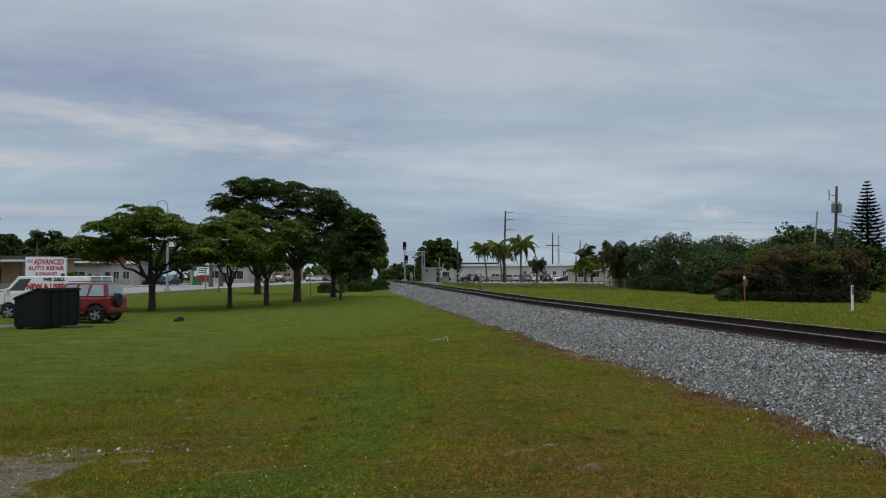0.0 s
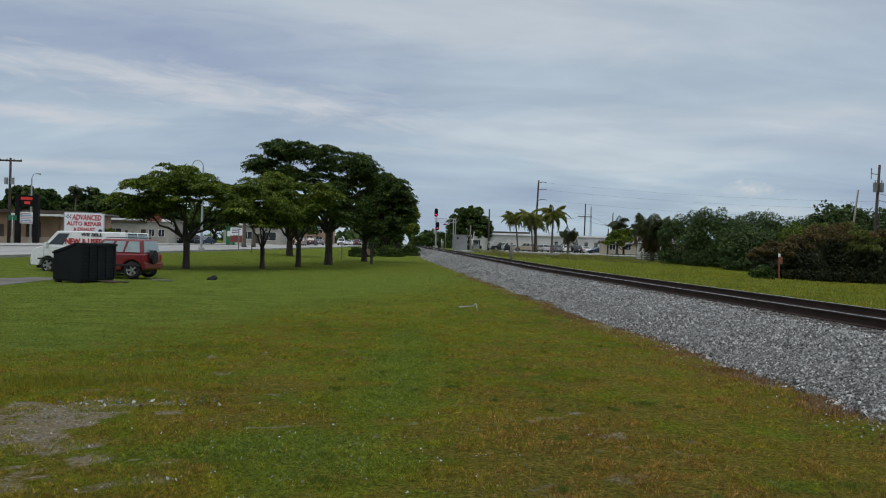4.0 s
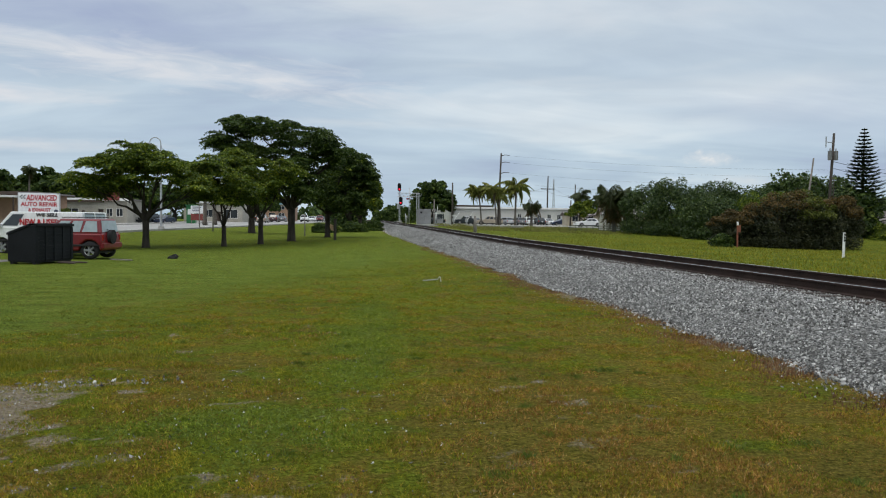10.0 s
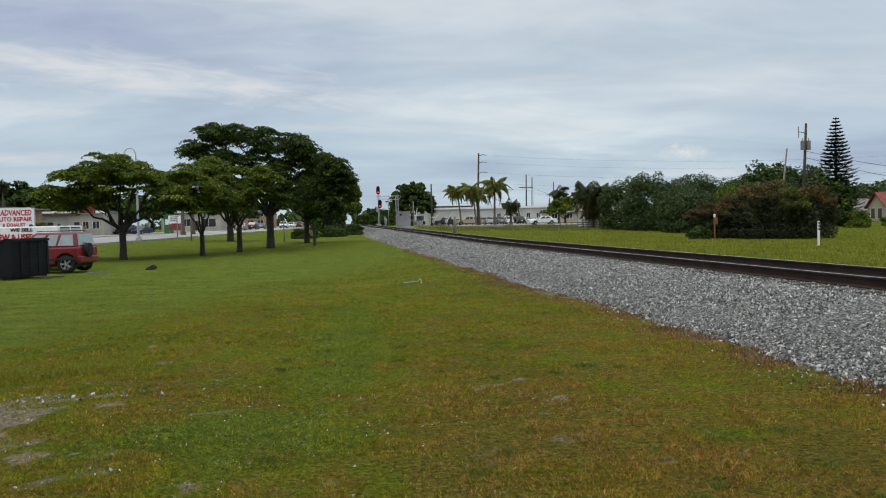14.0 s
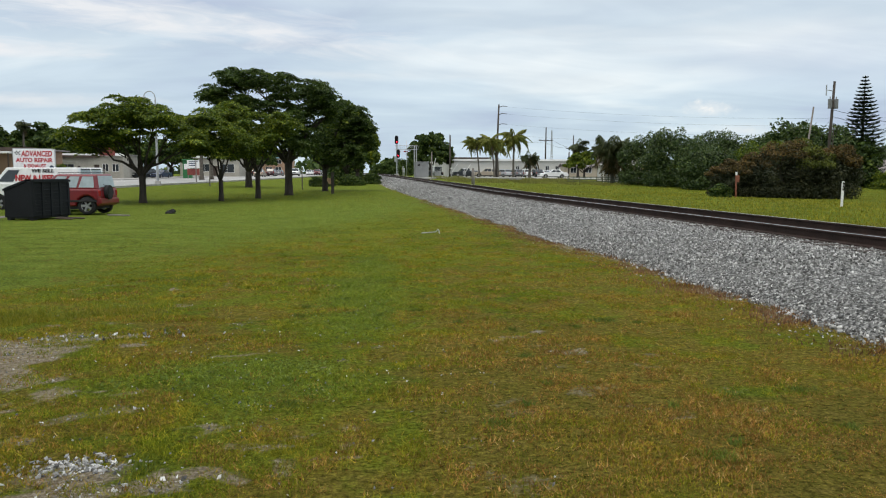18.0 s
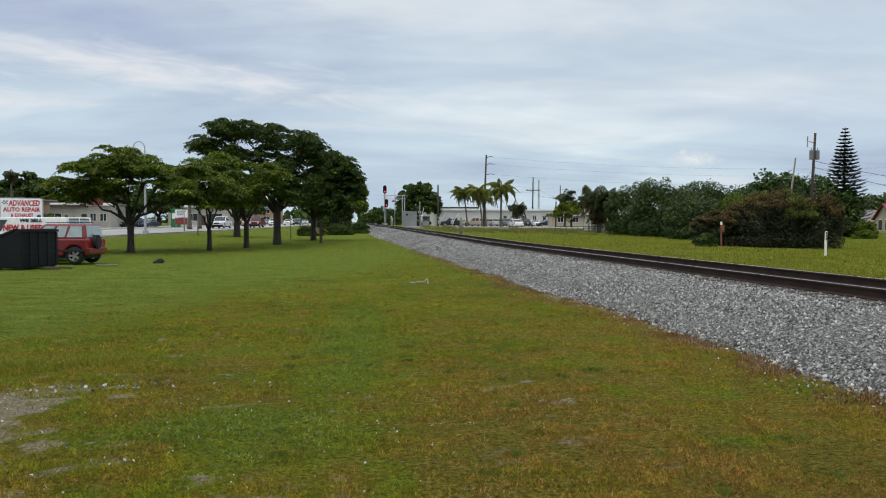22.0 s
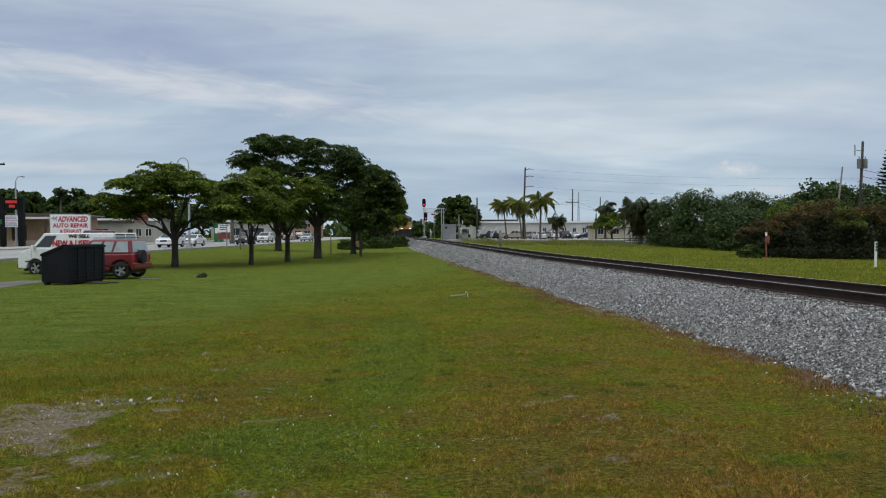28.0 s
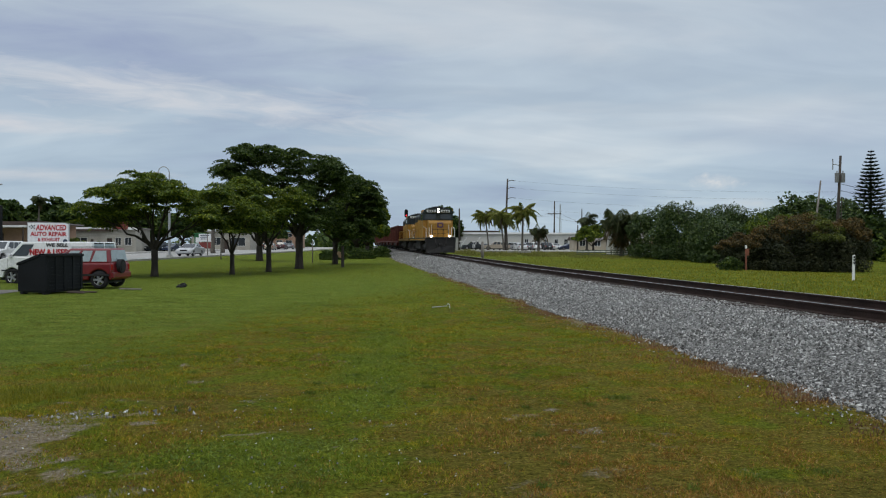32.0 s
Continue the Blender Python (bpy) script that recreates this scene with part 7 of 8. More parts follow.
for k in range(6):
    part("lettering_bar", box(-0.85 + 0.05 * (k % 2), 0.45 - 0.12 * (k % 3), -0.128, -0.12, 2.45 + 0.2 * k, 2.57 + 0.2 * k), (BANNER, PALEBLUE, BANNER)[k % 3], pylon)
street_sign = post("street_sign", "green street name sign on a metal post", "sign", -36.9, 85.2, GZ(-36.9, 85.2), 3.4, 0.05, GALV)
part("sign_blade", box(-0.42, 0.42, -0.03, 0.03, 2.55, 3.05, 0.01), GREENSIGN, street_sign)
repair = thing("repair_shop_sign", "white double-sided repair shop sign with red lettering", "sign", pose(-32.05, 91.5, GZ(-33, 91.5) - 0.05, 0, 0, 14) @ Matrix.Diagonal((0.87, 1, 1, 1)))
RZ = GZ(-33, 91.5)
part("cabinet", box(-2.35, 2.35, 0.0, 0.7, 0.85 - RZ, 4.24 - RZ, 0.03), GALV, repair)
part("face", box(-2.27, 2.27, -0.03, 0.0, 0.93 - RZ, 4.16 - RZ, 0.01), SIGNWHITE, repair, "white sign face")
FACE = Matrix(((1, 0, 0, 0), (0, 0, -1, 0), (0, 1, 0, 0), (0, 0, 0, 1)))
text_part("ADVANCED", 0.82, Matrix.Translation((0.30, -0.036, 3.66 - RZ)) @ FACE, REDINK, repair, fit=3.45, bold=0.03, shear=0.15)
text_part("AUTO REPAIR", 0.62, Matrix.Translation((0.02, -0.036, 2.98 - RZ)) @ FACE, REDINK, repair, fit=4.1, bold=0.025)
text_part("& EXHAUST", 0.5, Matrix.Translation((0.05, -0.036, 2.38 - RZ)) @ FACE, REDINK, repair, fit=2.5, bold=0.02)
for k in range(10):
    part("lettering_bar", box(-1.55 + 0.31 * k, -1.34 + 0.31 * k, -0.034, -0.03, 1.82 - RZ, 2.10 - RZ), DARK, repair)
part("round_badge", disc(1.9, -0.035, 2.2 - RZ, 0.26, 0.012, "y", 18), CARBLUE, repair, "round blue badge")
for k in range(4):
    for j in range(3):
        if (k + j) % 2:
            part("checker", box(-2.12 + 0.16 * k, -1.97 + 0.16 * k, -0.034, -0.03, 3.55 + 0.14 * j - RZ, 3.68 + 0.14 * j - RZ), DARK, repair)
for xx in (-1.6, 1.6):
    part("sign_post", box(xx - 0.15, xx + 0.15, 0.2, 0.5, -0.45, 0.86 - RZ), GALV, repair)
lot_sign = thing("lot_sign", "white and red sign board on two posts", "sign", pose(-22.85, 134, GZ(-22.85, 134)))
for xx in (-0.85, 0.85):
    part("post", box(xx - 0.06, xx + 0.06, -0.06, 0.06, -0.2, 2.9), PALEWOOD, lot_sign)
part("board", box(-0.95, 0.95, -0.12, -0.06, 1.7, 2.95, 0.01), SIGNWHITE, lot_sign)
part("board", box(-0.95, 0.95, -0.12, -0.06, 0.6, 1.6, 0.01), ROOFRED, lot_sign, "plain red lower board")
for k in range(3):
    part("lettering_bar", box(-0.7, 0.7 - 0.2 * k, -0.13, -0.12, 2.65 - 0.3 * k, 2.78 - 0.3 * k), CARBLUE, lot_sign)
kiosk = thing("green_kiosk", "green painted kiosk with a white panel", "kiosk", pose(-24.9, 140, GZ(-24.9, 140)))
part("body", box(-0.7, 0.7, 0, 1.4, -0.2, 3.0, 0.05), GREENPAINT, kiosk)
part("panel", box(-0.5, 0.5, -0.05, 0.0, 1.5, 2.4, 0.02), SIGNWHITE, kiosk)
part("roof", box(-0.85, 0.85, -0.2, 1.55, 3.0, 3.15, 0.03), GREENPAINT, kiosk)

# lamps and the pole behind the shops
shop_pole = post("utility_pole", "utility pole with transformers behind the shops", "utility pole", -43.9, 100.5, GZ(-43.9, 100.5), 10.7, 0.17, POLEWOOD)
crossarm(shop_pole, 9.85, 1.3, POLEWOOD)
for s in (-0.36, 0.36):
    part("transformer", disc(s, -0.2, 7.4, 0.22, 0.8, "z", 12), SILVER, shop_pole)
wire("service wire behind the shops", (-43.0, 100.5, 7.2), (-37.0, 107, 4.6), 0.4)


def street_lamp(x, y, top, reach, label):
    ob = thing("street_lamp", label, "street lamp", pose(x, y, GZ(x, y)))
    h = top - GZ(x, y)
    part("pole", tube([(0, 0, -0.2), (0, 0, h * 0.6), (0, 0, h - 0.5)], [0.14, 0.11, 0.08], 8), GALV, ob)
    part("arm", tube([(0, 0, h - 0.6), (reach * 0.3, 0, h - 0.05), (reach, 0, h)], 0.05, 6), GALV, ob)
    part("lamp_head", box(min(reach, reach * 1.35), max(reach, reach * 1.35), -0.14, 0.14, h - 0.12, h + 0.06, 0.04), GALV, ob)
    part("base", box(-0.25, 0.25, -0.25, 0.25, -0.2, 0.35, 0.05), CONCRETE, ob)


street_lamp(-41.2, 100.0, 8.9, 0.75, "grey street lamp beside the shops")
hook_lamp = thing("street_lamp", "grey street lamp with a small curved hook arm at the kerb", "street lamp", pose(-17.6, 83.0, GZ(-17.6, 83)))
part("pole", tube([(0, 0, -0.2), (0, 0, 5), (0, 0, 8.3)], [0.13, 0.10, 0.07], 8), GALV, hook_lamp)
part("hook_arm", tube([(0, 0, 8.3)] + [(-0.55 + 0.55 * math.cos(a), 0, 8.5 + 0.62 * math.sin(a)) for a in (0, 0.6, 1.2, 1.8, 2.4, 3.0)], 0.05, 6), GALV, hook_lamp)
part("lamp_head", box(-1.35, -0.95, -0.15, 0.15, 8.35, 8.58, 0.05), GALV, hook_lamp)
part("base", box(-0.25, 0.25, -0.25, 0.25, -0.2, 0.35, 0.05), CONCRETE, hook_lamp)
street_lamp(-33, 165, 9.0, 1.5, "far street lamp along the road")

# parked cars
for k, (x, y, turn, style, coat, label) in enumerate([
    (-30.4, 134, 160, "suv", CARDARK, "dark sport utility vehicle parked beside the shops"), (-28.4, 136, 165, "sedan", CARBLUE, "dark blue sedan parked beside the shops"), (-33.0, 140, 90, "pickup", CARMAROON, "maroon pickup truck parked beside the shops")]):
    vehicle("parked_car", label, "car", style, coat, pose(x, y, GZ(x, y), 0, 0, turn), None, "cars parked beside the shops")
for k, (x, y, turn, style, coat, label) in enumerate([
    (19.6, 168, 80, "sedan", CARDARK, "dark sedan parked beyond the crossing"), (26.5, 168, 95, "pickup", CARDARK, "dark pickup truck parked by the white building"),
    (31.0, 166, 82, "pickup", CARTAN, "beige pickup truck parked by the white building"), (35.0, 169, 20, "suv", CARSILVER, "silver sport utility vehicle parked by the white building"),
    (37.4, 168, 15, "suv", CARGREY, "grey sport utility vehicle parked by the white building"), (39.6, 169, 10, "suv", CARWHITE, "white sport utility vehicle parked by the white building"),
    (41.8, 168, 12, "suv", CARDARK, "black sport utility vehicle parked by the white building"), (44.0, 169, 10, "sedan", CARWHITE, "white sedan parked by the white building"),
    (46.6, 167, 100, "sedan", CARBLUE, "dark blue sedan parked by the white building"), (51.0, 169, 95, "sedan", CARWHITE, "white sedan parked by the white building"),
    (33.0, 173, 20, "suv", CARDARK, "dark sport utility vehicle parked by the white building"), (28.8, 172, 15, "sedan", CARGREY, "grey sedan parked by the white building")]):
    vehicle("parked_car", label, "car", style, coat, pose(x, y, GZ(x, y) + 0.045, 0, 0, turn), None, "cars parked by the white building")
park = link_mesh("car_park", box(21.0, 56.0, 118.0, 178.0, 0.6, 0.79), CONCRETE)
tagged(park, "pale asphalt car park by the white building", "car park", "", "structure")
crossing_road = link_mesh("crossing_road", box(11.2, 24.0, 104.0, 117.0, 0.78, 1.05), ROAD)
tagged(crossing_road, "pale road apron at the level crossing", "road", "", "structure")

# white building and yellow house beyond the track, houses at the far verge
bays = [(14.6 + 2.3 * k, 15.5 + 2.3 * k, 0.5, 2.5) for k in range(7)]
building("warehouse", "long low white commercial building with dark bays", 25.5, 180, 0, 33.0, 18, 3.75, WHITEWALL, bays, [(32.0, 32.8, 2.2)], ROOFGREY, WHITE, 0.3)
building("warehouse", "low white building with a dark flat roof", 22.5, 205, 0, 16.0, 14, 4.6, WHITEWALL, [(2, 5, 1, 2.5), (8, 11, 1, 2.5)], [], ROOFGREY, DARKTRIM, 0.6)
building("warehouse", "beige flat-roofed building beside the white one", 59.5, 185, 0, 14, 14, 3.0, STUCCO, [(2, 5, 1, 2.5), (9, 12, 1, 2.5)], [(6, 7, 2.2)], ROOFGREY, STUCCO, 0.3)
yellow = building("house", "small pale yellow house with a porch", 44.5, 155, -8, 11.5, 7, 2.15, CREAM, [(1, 2.2, 0.9, 2.0), (4, 5.2, 0.9, 2.0), (8, 9.2, 0.9, 2.0)], [(6.2, 7.1, 2.05)], ROOFGREY, None, 0.5, "house", 0.6)
porch = building("house", "white porch house behind the palm", 33.3, 99.5, -12, 4.4, 5, 2.1, OFFWHITE, [(0.5, 1.4, 0.9, 1.9)], [(2.2, 3.0, 2.0)], ROOFGREY, None, 0.4, "house", 0.8)
for xx in (0.1, 2.2, 4.3):
    part("porch_post", box(xx - 0.09, xx + 0.09, -1.3, -1.12, -0.2, 2.1), WHITE, porch)
part("porch_roof", box(-0.2, 4.6, -1.5, 0.0, 2.1, 2.25, 0.02), WHITE, porch)
FENCEGREEN = dull("weathered_grey_green_timber", (0.10, 0.12, 0.09), 0.9, 0, 4, 0.3, 0.2)
fence = thing("fence", "low grey-green fence along the verge", "fence", pose(28.4, 97.6, 0, 0, 0, -40))
for k in range(12):
    x = 0.75 * k
    z = GZ(28.4 + 0.77 * x, 97.6 - 0.64 * x)
    part("post", box(x - 0.035, x + 0.035, -0.035, 0.035, z - 0.2, z + 0.75), FENCEGREEN, fence)
for dz in (0.2, 0.45, 0.7):
    z = GZ(31, 95)
    part("rail", box(-0.1, 8.4, -0.05, -0.035, z + dz - 0.05, z + dz + 0.04), FENCEGREEN, fence)


def gable_house(label, x, y, turn, w, d, h, gable, material, roof, z):
    """A house whose gable end faces the track."""
    ob = building("house", label, x, y, turn, d, w, h, material, [], [], roof, None, 0.35, "house", gable, z)
    for a in (0.25, 0.62):
        wn = part("window", box(-0.03, 0.0, w * a, w * a + 0.85, 0.9, 2.3), WINDOW, ob)
        part("frame", box(-0.05, -0.03, w * a - 0.07, w * a + 0.92, 0.82, 0.9), WHITE, wn)
        part("frame", box(-0.05, -0.03, w * a - 0.07, w * a + 0.92, 2.3, 2.38), WHITE, wn)
    return ob


gable_house("cream house with a red tiled gable roof", 73.7, 96.0, -8.6, 4.7, 10, 2.55, 1.8, CREAM, ROOFRED, -0.2)
gable_house("grey-roofed house behind the red one", 76.6, 106, 10, 6.0, 5.0, 2.2, 1.6, PINKWALL, ROOFGREY, -0.3)
crossing_car = vehicle("car", "white sedan rolling up to the level crossing", "car", "sedan", CARWHITE, None, None)


# ballast stones, grass and gravel
def rock_template(rng):
    bm = bmesh.new()
    bmesh.ops.convex_hull(bm, input=[bm.verts.new(p) for p in ((1, 0, 0), (-1, 0, 0), (0, 1, 0), (0, -1, 0), (0, 0, 1), (0, 0, -1))])
    for v in bm.verts:
        v.co = Vector([c * rng.uniform(0.7, 1.1) + rng.uniform(-0.35, 0.35) for c in v.co])
    bmesh.ops.triangulate(bm, faces=bm.faces)
    bm.verts.ensure_lookup_table()
    verts = np.array([v.co[:] for v in bm.verts])
    bm.verts.index_update()
    faces = np.array([[v.index for v in f.verts] for f in bm.faces])
    bm.free()
    return verts, faces


def scatter_rocks(name, label, points, sizes, seed, material, category="stones"):
    rng = np.random.default_rng(seed)
    kinds = [rock_template(rng) for _ in range(6)]
    verts, faces, base = [], [], 0
    pick = rng.integers(0, 6, len(points))
    for k in range(6):
        sel = np.where(pick == k)[0]
        if not len(sel):
            continue
        tv, tf = kinds[k]
        n = len(sel)
        q = rng.normal(size=(n, 4))
        q /= np.linalg.norm(q, axis=1)[:, None]
        w, x, y, z = q.T
        rot = np.stack([1 - 2 * (y * y + z * z), 2 * (x * y - z * w), 2 * (x * z + y * w), 2 * (x * y + z * w), 1 - 2 * (x * x + z * z), 2 * (y * z - x * w), 2 * (x * z - y * w), 2 * (y * z + x * w), 1 - 2 * (x * x + y * y)], 1).reshape(n, 3, 3)
        scale = sizes[sel][:, None] * rng.uniform(0.7, 1.3, (n, 3)) * np.array([1.35, 0.95, 0.6])
        v = np.einsum("nij,nkj->nki", rot, tv[None] * scale[:, None, :]) + points[sel][:, None, :]
        f = tf[None] + (np.arange(n) * len(tv))[:, None, None] + base
        verts.append(v.reshape(-1, 3))
        faces.append(f.reshape(-1, 3))
        base += n * len(tv)
    v, f = np.concatenate(verts), np.concatenate(faces)
    me = bpy.data.meshes.new(name)
    me.vertices.add(len(v))
    me.vertices.foreach_set("co", v.ravel())
    me.loops.add(f.size)
    me.loops.foreach_set("vertex_index", f.ravel())
    me.polygons.add(len(f))
    me.polygons.foreach_set("loop_start", np.arange(0, f.size, 3))
    me.update(calc_edges=True)
    me.shade_flat()
    me.materials.append(material)
    return tagged(new(name, me), label, category, "", "stuff")


def ballast_height(x, y):
    pts = ballast_profile(y)
    return lerp_table(pts, x)


def ballast_stones():
    rng = np.random.default_rng(40)
    pts, size = [], []
    for y0, y1, per in ((5.6, 14, 640), (14, 24, 560), (24, 40, 360), (40, 70, 125), (70, 120, 42)):
        n = int((y1 - y0) * 3.9 * per)
        xs, ys = rng.uniform(5.1, 9.0, n), rng.uniform(y0, y1, n)
        for x, y in zip(xs, ys):
            ragged = noise.noise(Vector((1.5, y * 0.45, 7))) * 0.35 + noise.noise(Vector((4, y * 1.7, 7))) * 0.12
            if x < 5.35 + ragged - abs(rng.normal()) * 0.12:
                continue
            pts.append((x, y, max(ballast_height(x, y), 0.03) + rng.uniform(-0.012, 0.02)))
            size.append(rng.uniform(0.013, 0.030) * (0.92 if per > 600 else 0.95 if per > 400 else 1.05 if per > 200 else 1.5 if per > 100 else 2.3))
    for k in range(1000):
        y = 6 + 40 * rng.random() ** 1.5
        x = 5.35 + noise.noise(Vector((1.5, y * 0.45, 7))) * 0.35 - abs(rng.normal()) * 0.32
        pts.append((x, y, ground_z(x, y) + 0.002))
        size.append(rng.uniform(0.008, 0.020))
    scatter_rocks("ballast_stones", "crushed grey ballast stones", np.array(pts), np.array(size), 41, STONE)


ballast_stones()


def blade_mesh(name, label, spots, heights, width, seed, material, lean=0.5, zones=False):
    """Blades of grass, one leaning pointed leaf each."""
    rng = np.random.default_rng(seed)
    n = len(spots)
    a = rng.uniform(0, 2 * np.pi, n)
    side = np.stack([np.cos(a), np.sin(a), np.zeros(n)], 1) * (width * rng.uniform(0.6, 1.4, n))[:, None]
    b = rng.uniform(0, 2 * np.pi, n)
    tilt = np.stack([np.cos(b), np.sin(b), np.zeros(n)], 1) * (heights * lean * rng.uniform(0.2, 1.3, n))[:, None]
    up = np.zeros((n, 3))
    up[:, 2] = heights
    v = np.stack([spots - side, spots + side, spots + tilt + up], 1).reshape(-1, 3)
    me = bpy.data.meshes.new(name)
    me.vertices.add(len(v))
    me.vertices.foreach_set("co", v.ravel())
    me.loops.add(3 * n)
    me.loops.foreach_set("vertex_index", np.arange(3 * n))
    me.polygons.add(n)
    me.polygons.foreach_set("loop_start", np.arange(n) * 3)
    me.update(calc_edges=True)
    me.materials.append(material)
    if zones:
        lawn_zones(me, np.repeat(spots[:, 0], 3), np.repeat(spots[:, 1], 3))
    return tagged(new(name, me), label, "grass", "", "stuff")


def lawn_heights(xs, ys):
    """The ground's height at many places, from a half-metre grid."""
    u, v = (np.asarray(xs) + 60) * 2, np.asarray(ys) * 2
    i, j = np.clip(np.floor(u).astype(int), 0, 318), np.clip(np.floor(v).astype(int), 0, 268)
    a, b = u - i, v - j
    return (LAWN_Z[i, j] * (1 - a) + LAWN_Z[i + 1, j] * a) * (1 - b) + (LAWN_Z[i, j + 1] * (1 - a) + LAWN_Z[i + 1, j + 1] * a) * b


LAWN_Z = np.array([[ground_z(-60 + 0.5 * i, 0.5 * j) for j in range(270)] for i in range(320)])


def lawn_blades():
    rng = np.random.default_rng(50)
    for y0, y1, count, h, w in ((3.3, 6.5, 290000, 0.017, 0.0026), (6.5, 11, 260000, 0.020, 0.0036), (11, 20, 190000, 0.026, 0.0060), (20, 40, 110000, 0.034, 0.010), (40, 70, 40000, 0.045, 0.020)):
        half = 0.66
        ys = rng.uniform(y0, y1, count)
        xs = rng.uniform(-1, 1, count) * (half * ys + 0.6) + 0.12 * ys
        keep = xs < 5.4
        xs, ys = xs[keep], ys[keep]
        cl = 0.75 * field(xs, ys, 2.3, 3) + 0.55 * field(xs, ys, 8.0, 6, 2)
        mown = mown_at(xs, ys)
        keep = (cl + rng.uniform(-0.30, 0.60, len(xs)) > -0.26) & (0.86 * bare_at(xs, ys) + 0.30 * field(xs, ys, 5.0, 7) < rng.uniform(0.22, 1.25, len(xs)))
        xs, ys, cl, mown = xs[keep], ys[keep], cl[keep], mown[keep]
        hs = h * (0.55 + 0.85 * np.clip(cl + 0.3, 0, 1)) * rng.uniform(0.45, 1.4, len(xs)) * (1 - 0.45 * mown)
        zs = lawn_heights(xs, ys)
        blade_mesh("lawn_grass", "short coarse grass blades of the lawn", np.stack([xs, ys, zs - 0.004], 1), hs, w, int(y0 * 10), BLADE, 1.1, True)


lawn_blades()


def lawn_weeds():
    """Low broad-leaved weed where the lawn is greenest, and coarse tufts."""
    rng = np.random.default_rng(63)
    n = 150000
    ys = 3.3 + 14 * rng.random(n) ** 1.4
    xs = rng.uniform(-0.62, 0.62, n) * ys
    keep = (clover_at(xs, ys) > rng.uniform(0.25, 1.1, n)) & (bare_at(xs, ys) < 0.35) & (xs < 5)
    xs, ys = xs[keep][:42000], ys[keep][:42000]
    spots = np.stack([xs, ys, lawn_heights(xs, ys)], 1)
    blade_mesh("weed", "low green clover-like weed patches in the lawn", spots, rng.uniform(0.010, 0.026, len(spots)), 0.0055, 64, WEED, 2.2)
    tx, ty = [], []
    for k in range(900):
        y = 3.4 + 14 * rng.random() ** 1.3
        x = rng.uniform(-0.6, 0.6) * y
        if x > 5 or mown_at(x, y) > 0.4:
            continue
        r = rng.uniform(0.02, 0.09)
        m = int(55 * r / 0.07)
        tx.append(x + rng.normal(size=m) * r)
        ty.append(y + rng.normal(size=m) * r)
    tx, ty = np.concatenate(tx), np.concatenate(ty)
    tufts = np.stack([tx, ty, lawn_heights(tx, ty)], 1)
    blade_mesh("lawn_tuft", "coarse longer grass tufts in the lawn", tufts, rng.uniform(0.018, 0.040, len(tufts)), 0.0030, 65, BLADE, 1.1, True)
    # single dark green clumps among the dry grass
    cx, cy = [], []
    for k in range(34):
        y = 4.2 + 7 * rng.random() ** 1.2
        x = rng.uniform(0.3, 4.0) if k % 3 else rng.uniform(-2.2, 0.3)
        r = rng.uniform(0.03, 0.07)
        m = int(150 * r / 0.07)
        cx.append(x + rng.normal(size=m) * r)
        cy.append(y + rng.normal(size=m) * r)
    cx, cy = np.concatenate(cx), np.concatenate(cy)
    blade_mesh("weed", "dark green weed clumps among the dry grass", np.stack([cx, cy, lawn_heights(cx, cy)], 1), rng.uniform(0.018, 0.045, len(cx)), 0.0042, 67, DARKWEED, 1.0)
    # a yellow-green fringe of longer grass behind the large bare patch
    n = 5000
    fx = rng.normal(-3.6, 0.75, n)
    fy = 9.6 + 0.25 * (fx + 3.6) + rng.normal(0, 0.32, n)
    keep = field(fx, fy, 1.6, 4) + rng.uniform(-0.3, 0.3, n) > -0.1
    fx, fy = fx[keep], fy[keep]
    blade_mesh("lawn_tuft", "longer yellow-green grass behind the bare patch", np.stack([fx, fy, lawn_heights(fx, fy)], 1), rng.uniform(0.03, 0.085, len(fx)), 0.0045, 66, VERGE, 0.6)


lawn_weeds()


def lawn_gravel():
    rng = np.random.default_rng(61)
    n = 60000
    ys, size = 3.8 + 9.5 * rng.random(n) ** 1.3, []
    xs = rng.uniform(-0.55, 0.5, n) * ys - 0.2
    lumps = bare_at(xs, ys) * (xs < 4.6) + 0.35 * field(xs, ys, 4.0, 2)
    keep = lumps > rng.uniform(0.55, 1.8, n)
    xs, ys = xs[keep][:11000], ys[keep][:11000]
    pts = [(x, y, ground_z(x, y) + 0.003) for x, y in zip(xs, ys)]
    size = list(rng.uniform(0.003, 0.009, len(pts)) * np.where(rng.random(len(pts)) < 0.10, 2.2, 1))
    # a heap of larger broken stone, and pale crumbs in the grass
    for k in range(320):
        x, y = -1.5 + rng.normal() * 0.17, 4.70 + rng.normal() * 0.08
        pts.append((x, y, ground_z(x, y) + 0.004))
        size.append(rng.uniform(0.006, 0.020))
    for k in range(60):
        x, y = rng.normal(-2.55, 0.45), rng.normal(8.45, 0.14)
        pts.append((x, y, ground_z(x, y) + 0.012))
        size.append(rng.uniform(0.008, 0.026))
    for k in range(330):
        x, y = rng.normal(-0.7, 1.0), rng.normal(6.6, 1.6)
        if y > 3.9:
            pts.append((x, y, ground_z(x, y) + 0.020))
            size.append(rng.uniform(0.004, 0.010))
    scatter_rocks("gravel", "pale loose gravel in the bare spots of the lawn", np.array(pts), np.array(size), 62, PALESTONE, "gravel")


lawn_gravel()


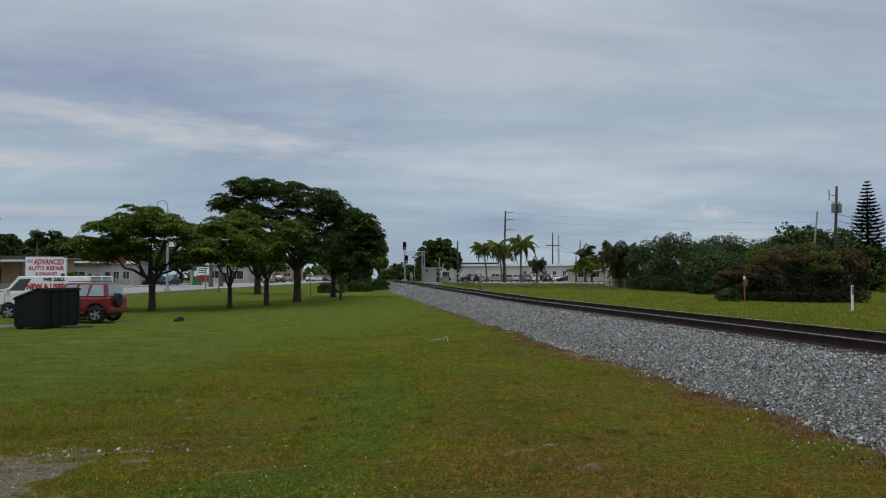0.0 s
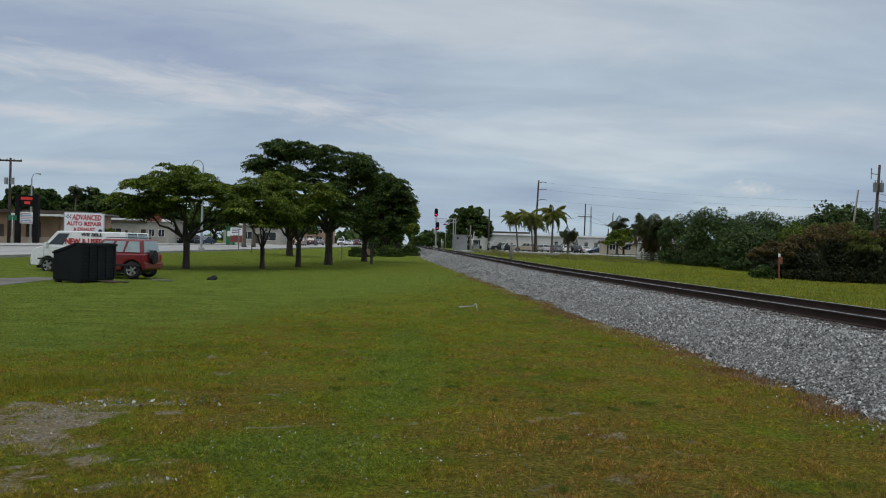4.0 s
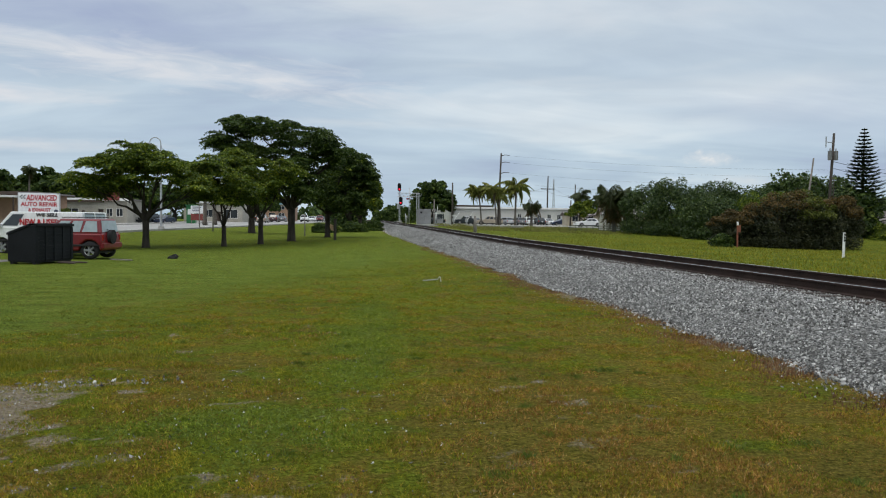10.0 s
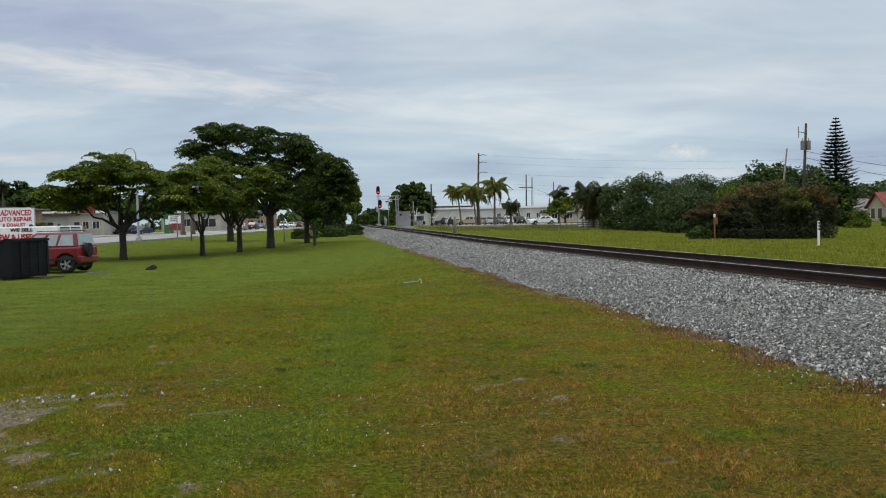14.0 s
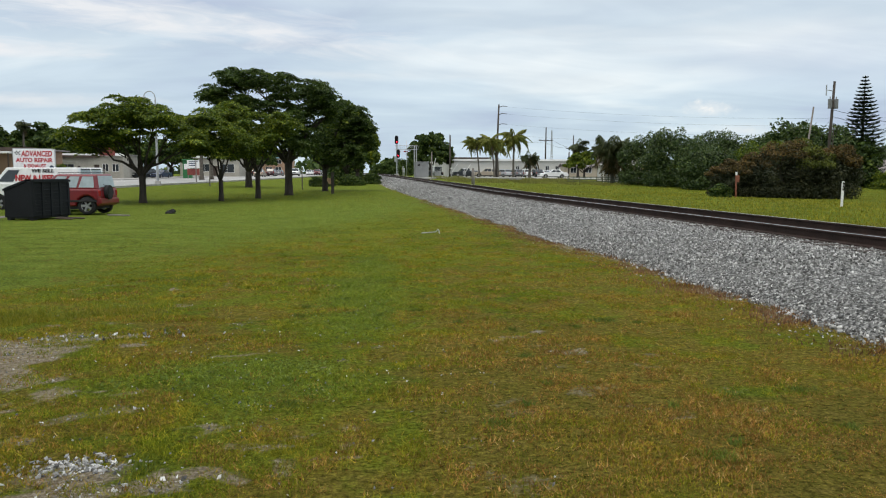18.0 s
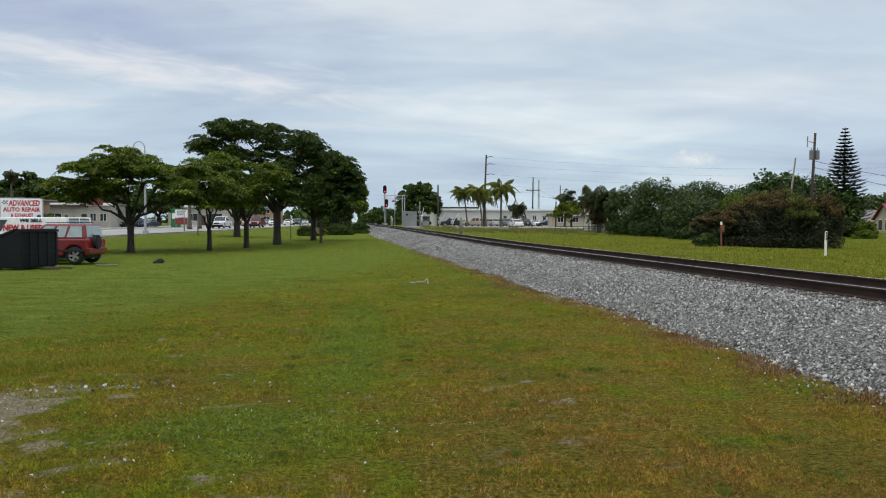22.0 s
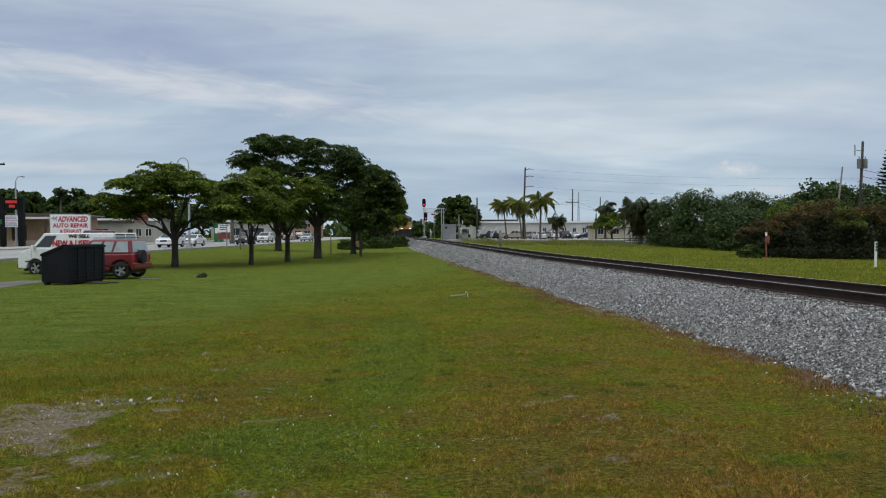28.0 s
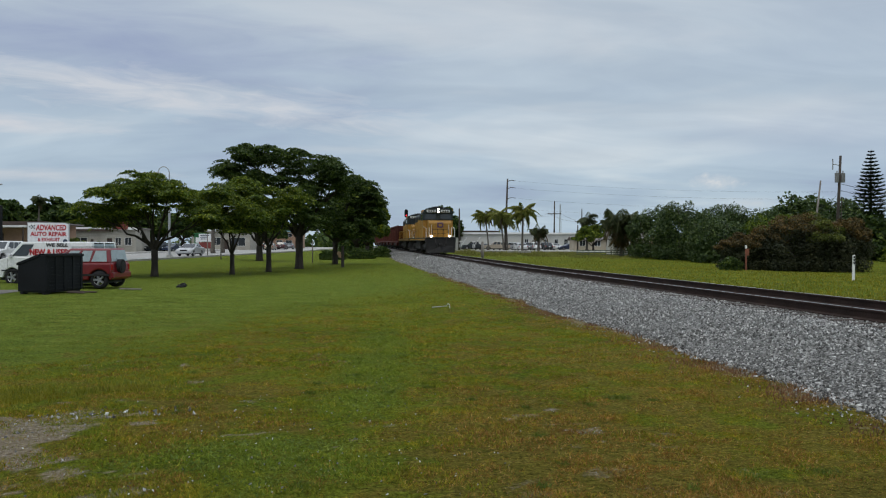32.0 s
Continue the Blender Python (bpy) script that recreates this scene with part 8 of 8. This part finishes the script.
def verge_blades():
    """Longer dry tufts along the ballast's foot, and the taller verge behind the track."""
    rng = np.random.default_rng(70)
    n = 24000
    ys = 4 + 46 * rng.uniform(0, 1, n) ** 1.7
    ragged = np.array([noise.noise(Vector((1.5, y * 0.45, 7))) * 0.35 for y in ys])
    xs = 5.22 + ragged + rng.normal(0, 0.30, n)
    keep = np.array([noise.noise(Vector((x * 1.5, y * 1.5, 9))) for x, y in zip(xs, ys)]) + rng.uniform(-0.2, 0.2, n) > -0.02
    xs, ys = xs[keep], ys[keep]
    zs = lawn_heights(xs, ys)
    blade_mesh("verge_grass", "dry reddish grass tufts at the foot of the ballast", np.stack([xs, ys, zs], 1), rng.uniform(0.02, 0.06, len(xs)), 0.008, 71, dull("dry_reddish_grass", (0.19, 0.098, 0.046), 0.8, 0, 2, 0.35, 0.0))
    n = 52000
    ys = 14 + 110 * rng.uniform(0, 1, n) ** 1.3
    xs = 12.0 + rng.uniform(0, 1, n) * (0.55 * ys + 6)
    zs = lawn_heights(xs, ys)
    blade_mesh("verge_grass", "taller yellow-green grass on the far verge", np.stack([xs, ys, zs], 1), rng.uniform(0.03, 0.11, n), 0.020, 72, VERGE)
    n = 12000
    ys, xs = rng.uniform(84, 117, n), 12.6 + 20 * rng.random(n) ** 1.2
    clump = np.array([noise.noise(Vector((x * 0.5, y * 0.22, 4))) for x, y in zip(xs, ys)])
    keep = clump > -0.12
    xs, ys, clump = xs[keep], ys[keep], clump[keep]
    zs = lawn_heights(xs, ys)
    blade_mesh("verge_grass", "tall yellowing grass before the car park", np.stack([xs, ys, zs], 1), rng.uniform(0.12, 0.34, len(xs)) * (1 + clump), 0.03, 73, dull("yellowing_grass", (0.17, 0.17, 0.035), 0.8, 0, 1.5, 0.4, 0.0))


verge_blades()

# timber ties in the ballast
tie = bmesh.new()
box(-1.3, 1.3, -0.115, 0.115, -0.18, 0, 0.01, tie)
tie_ob = part("tie", tie, TIMBER, railway_track, "")
for k in range(240):
    y = 2 + 0.55 * k
    o = tie_ob if k == 0 else new("tie", tie_ob.data)
    o.parent = railway_track
    o.location = (TRACK_X, y, rail_z(y) - 0.184)


def road_pose(lane, y):
    """On the road's lane at y, heading towards the camera."""
    x0, x1 = road_x(y - 2) - lane, road_x(y + 2) - lane
    return pose(road_x(y) - lane, y, road_z(y) + 0.034, 0, 0, 180 - math.degrees(math.atan2(x1 - x0, 4)))


def motions():
    """The train comes on along the track, and the cars along the road."""
    def train_y(t):
        back = min(32 - t, 4.0)
        return 79 + 22.0 * back + 1.05 * back ** 2 + 30.0 * (32 - t - back)

    def rows(gap):
        out = []
        for k in range(33):
            y = train_y(k) + gap
            grade = math.degrees(math.atan2(rail_z(y + 12) - rail_z(y), 12))
            out.append((k, pose(TRACK_X, y, rail_z(y), grade, 0, 0)))
        return out
    walk(lead_locomotive, rows(0))
    walk(second_locomotive, rows(21.3))
    for k, freight_car in enumerate(FREIGHT):
        walk(freight_car, rows(42.6 + 14.2 * k))
    drive = [(0, 54.3), (5, 48), (9, 42.3), (13, 37), (18, 35.2), (19, 34.3), (20, 33.3), (21, 33.0), (32, 32.6)]
    onward = [(0, 130), (19, 130), (20, 131.5), (22, 138), (24, 146), (26, 150), (32, 150)]
    heading = [(0, 90), (18, 90), (19, 62), (20, 14), (21, 0), (32, 0)]
    walk(crossing_car, [(t, pose(lerp_table(drive, t), lerp_table(onward, t), 0.8, 0, 0, lerp_table(heading, t))) for t in range(33)])
    for thing_on_road, lane, steps in TRAFFIC:
        times = sorted({0, 32} | {k * 0.5 for k in range(65) if steps[1][0] - 1 <= k * 0.5})
        walk(thing_on_road, [(t, road_pose(lane, lerp_table(steps, t))) for t in times])


motions()
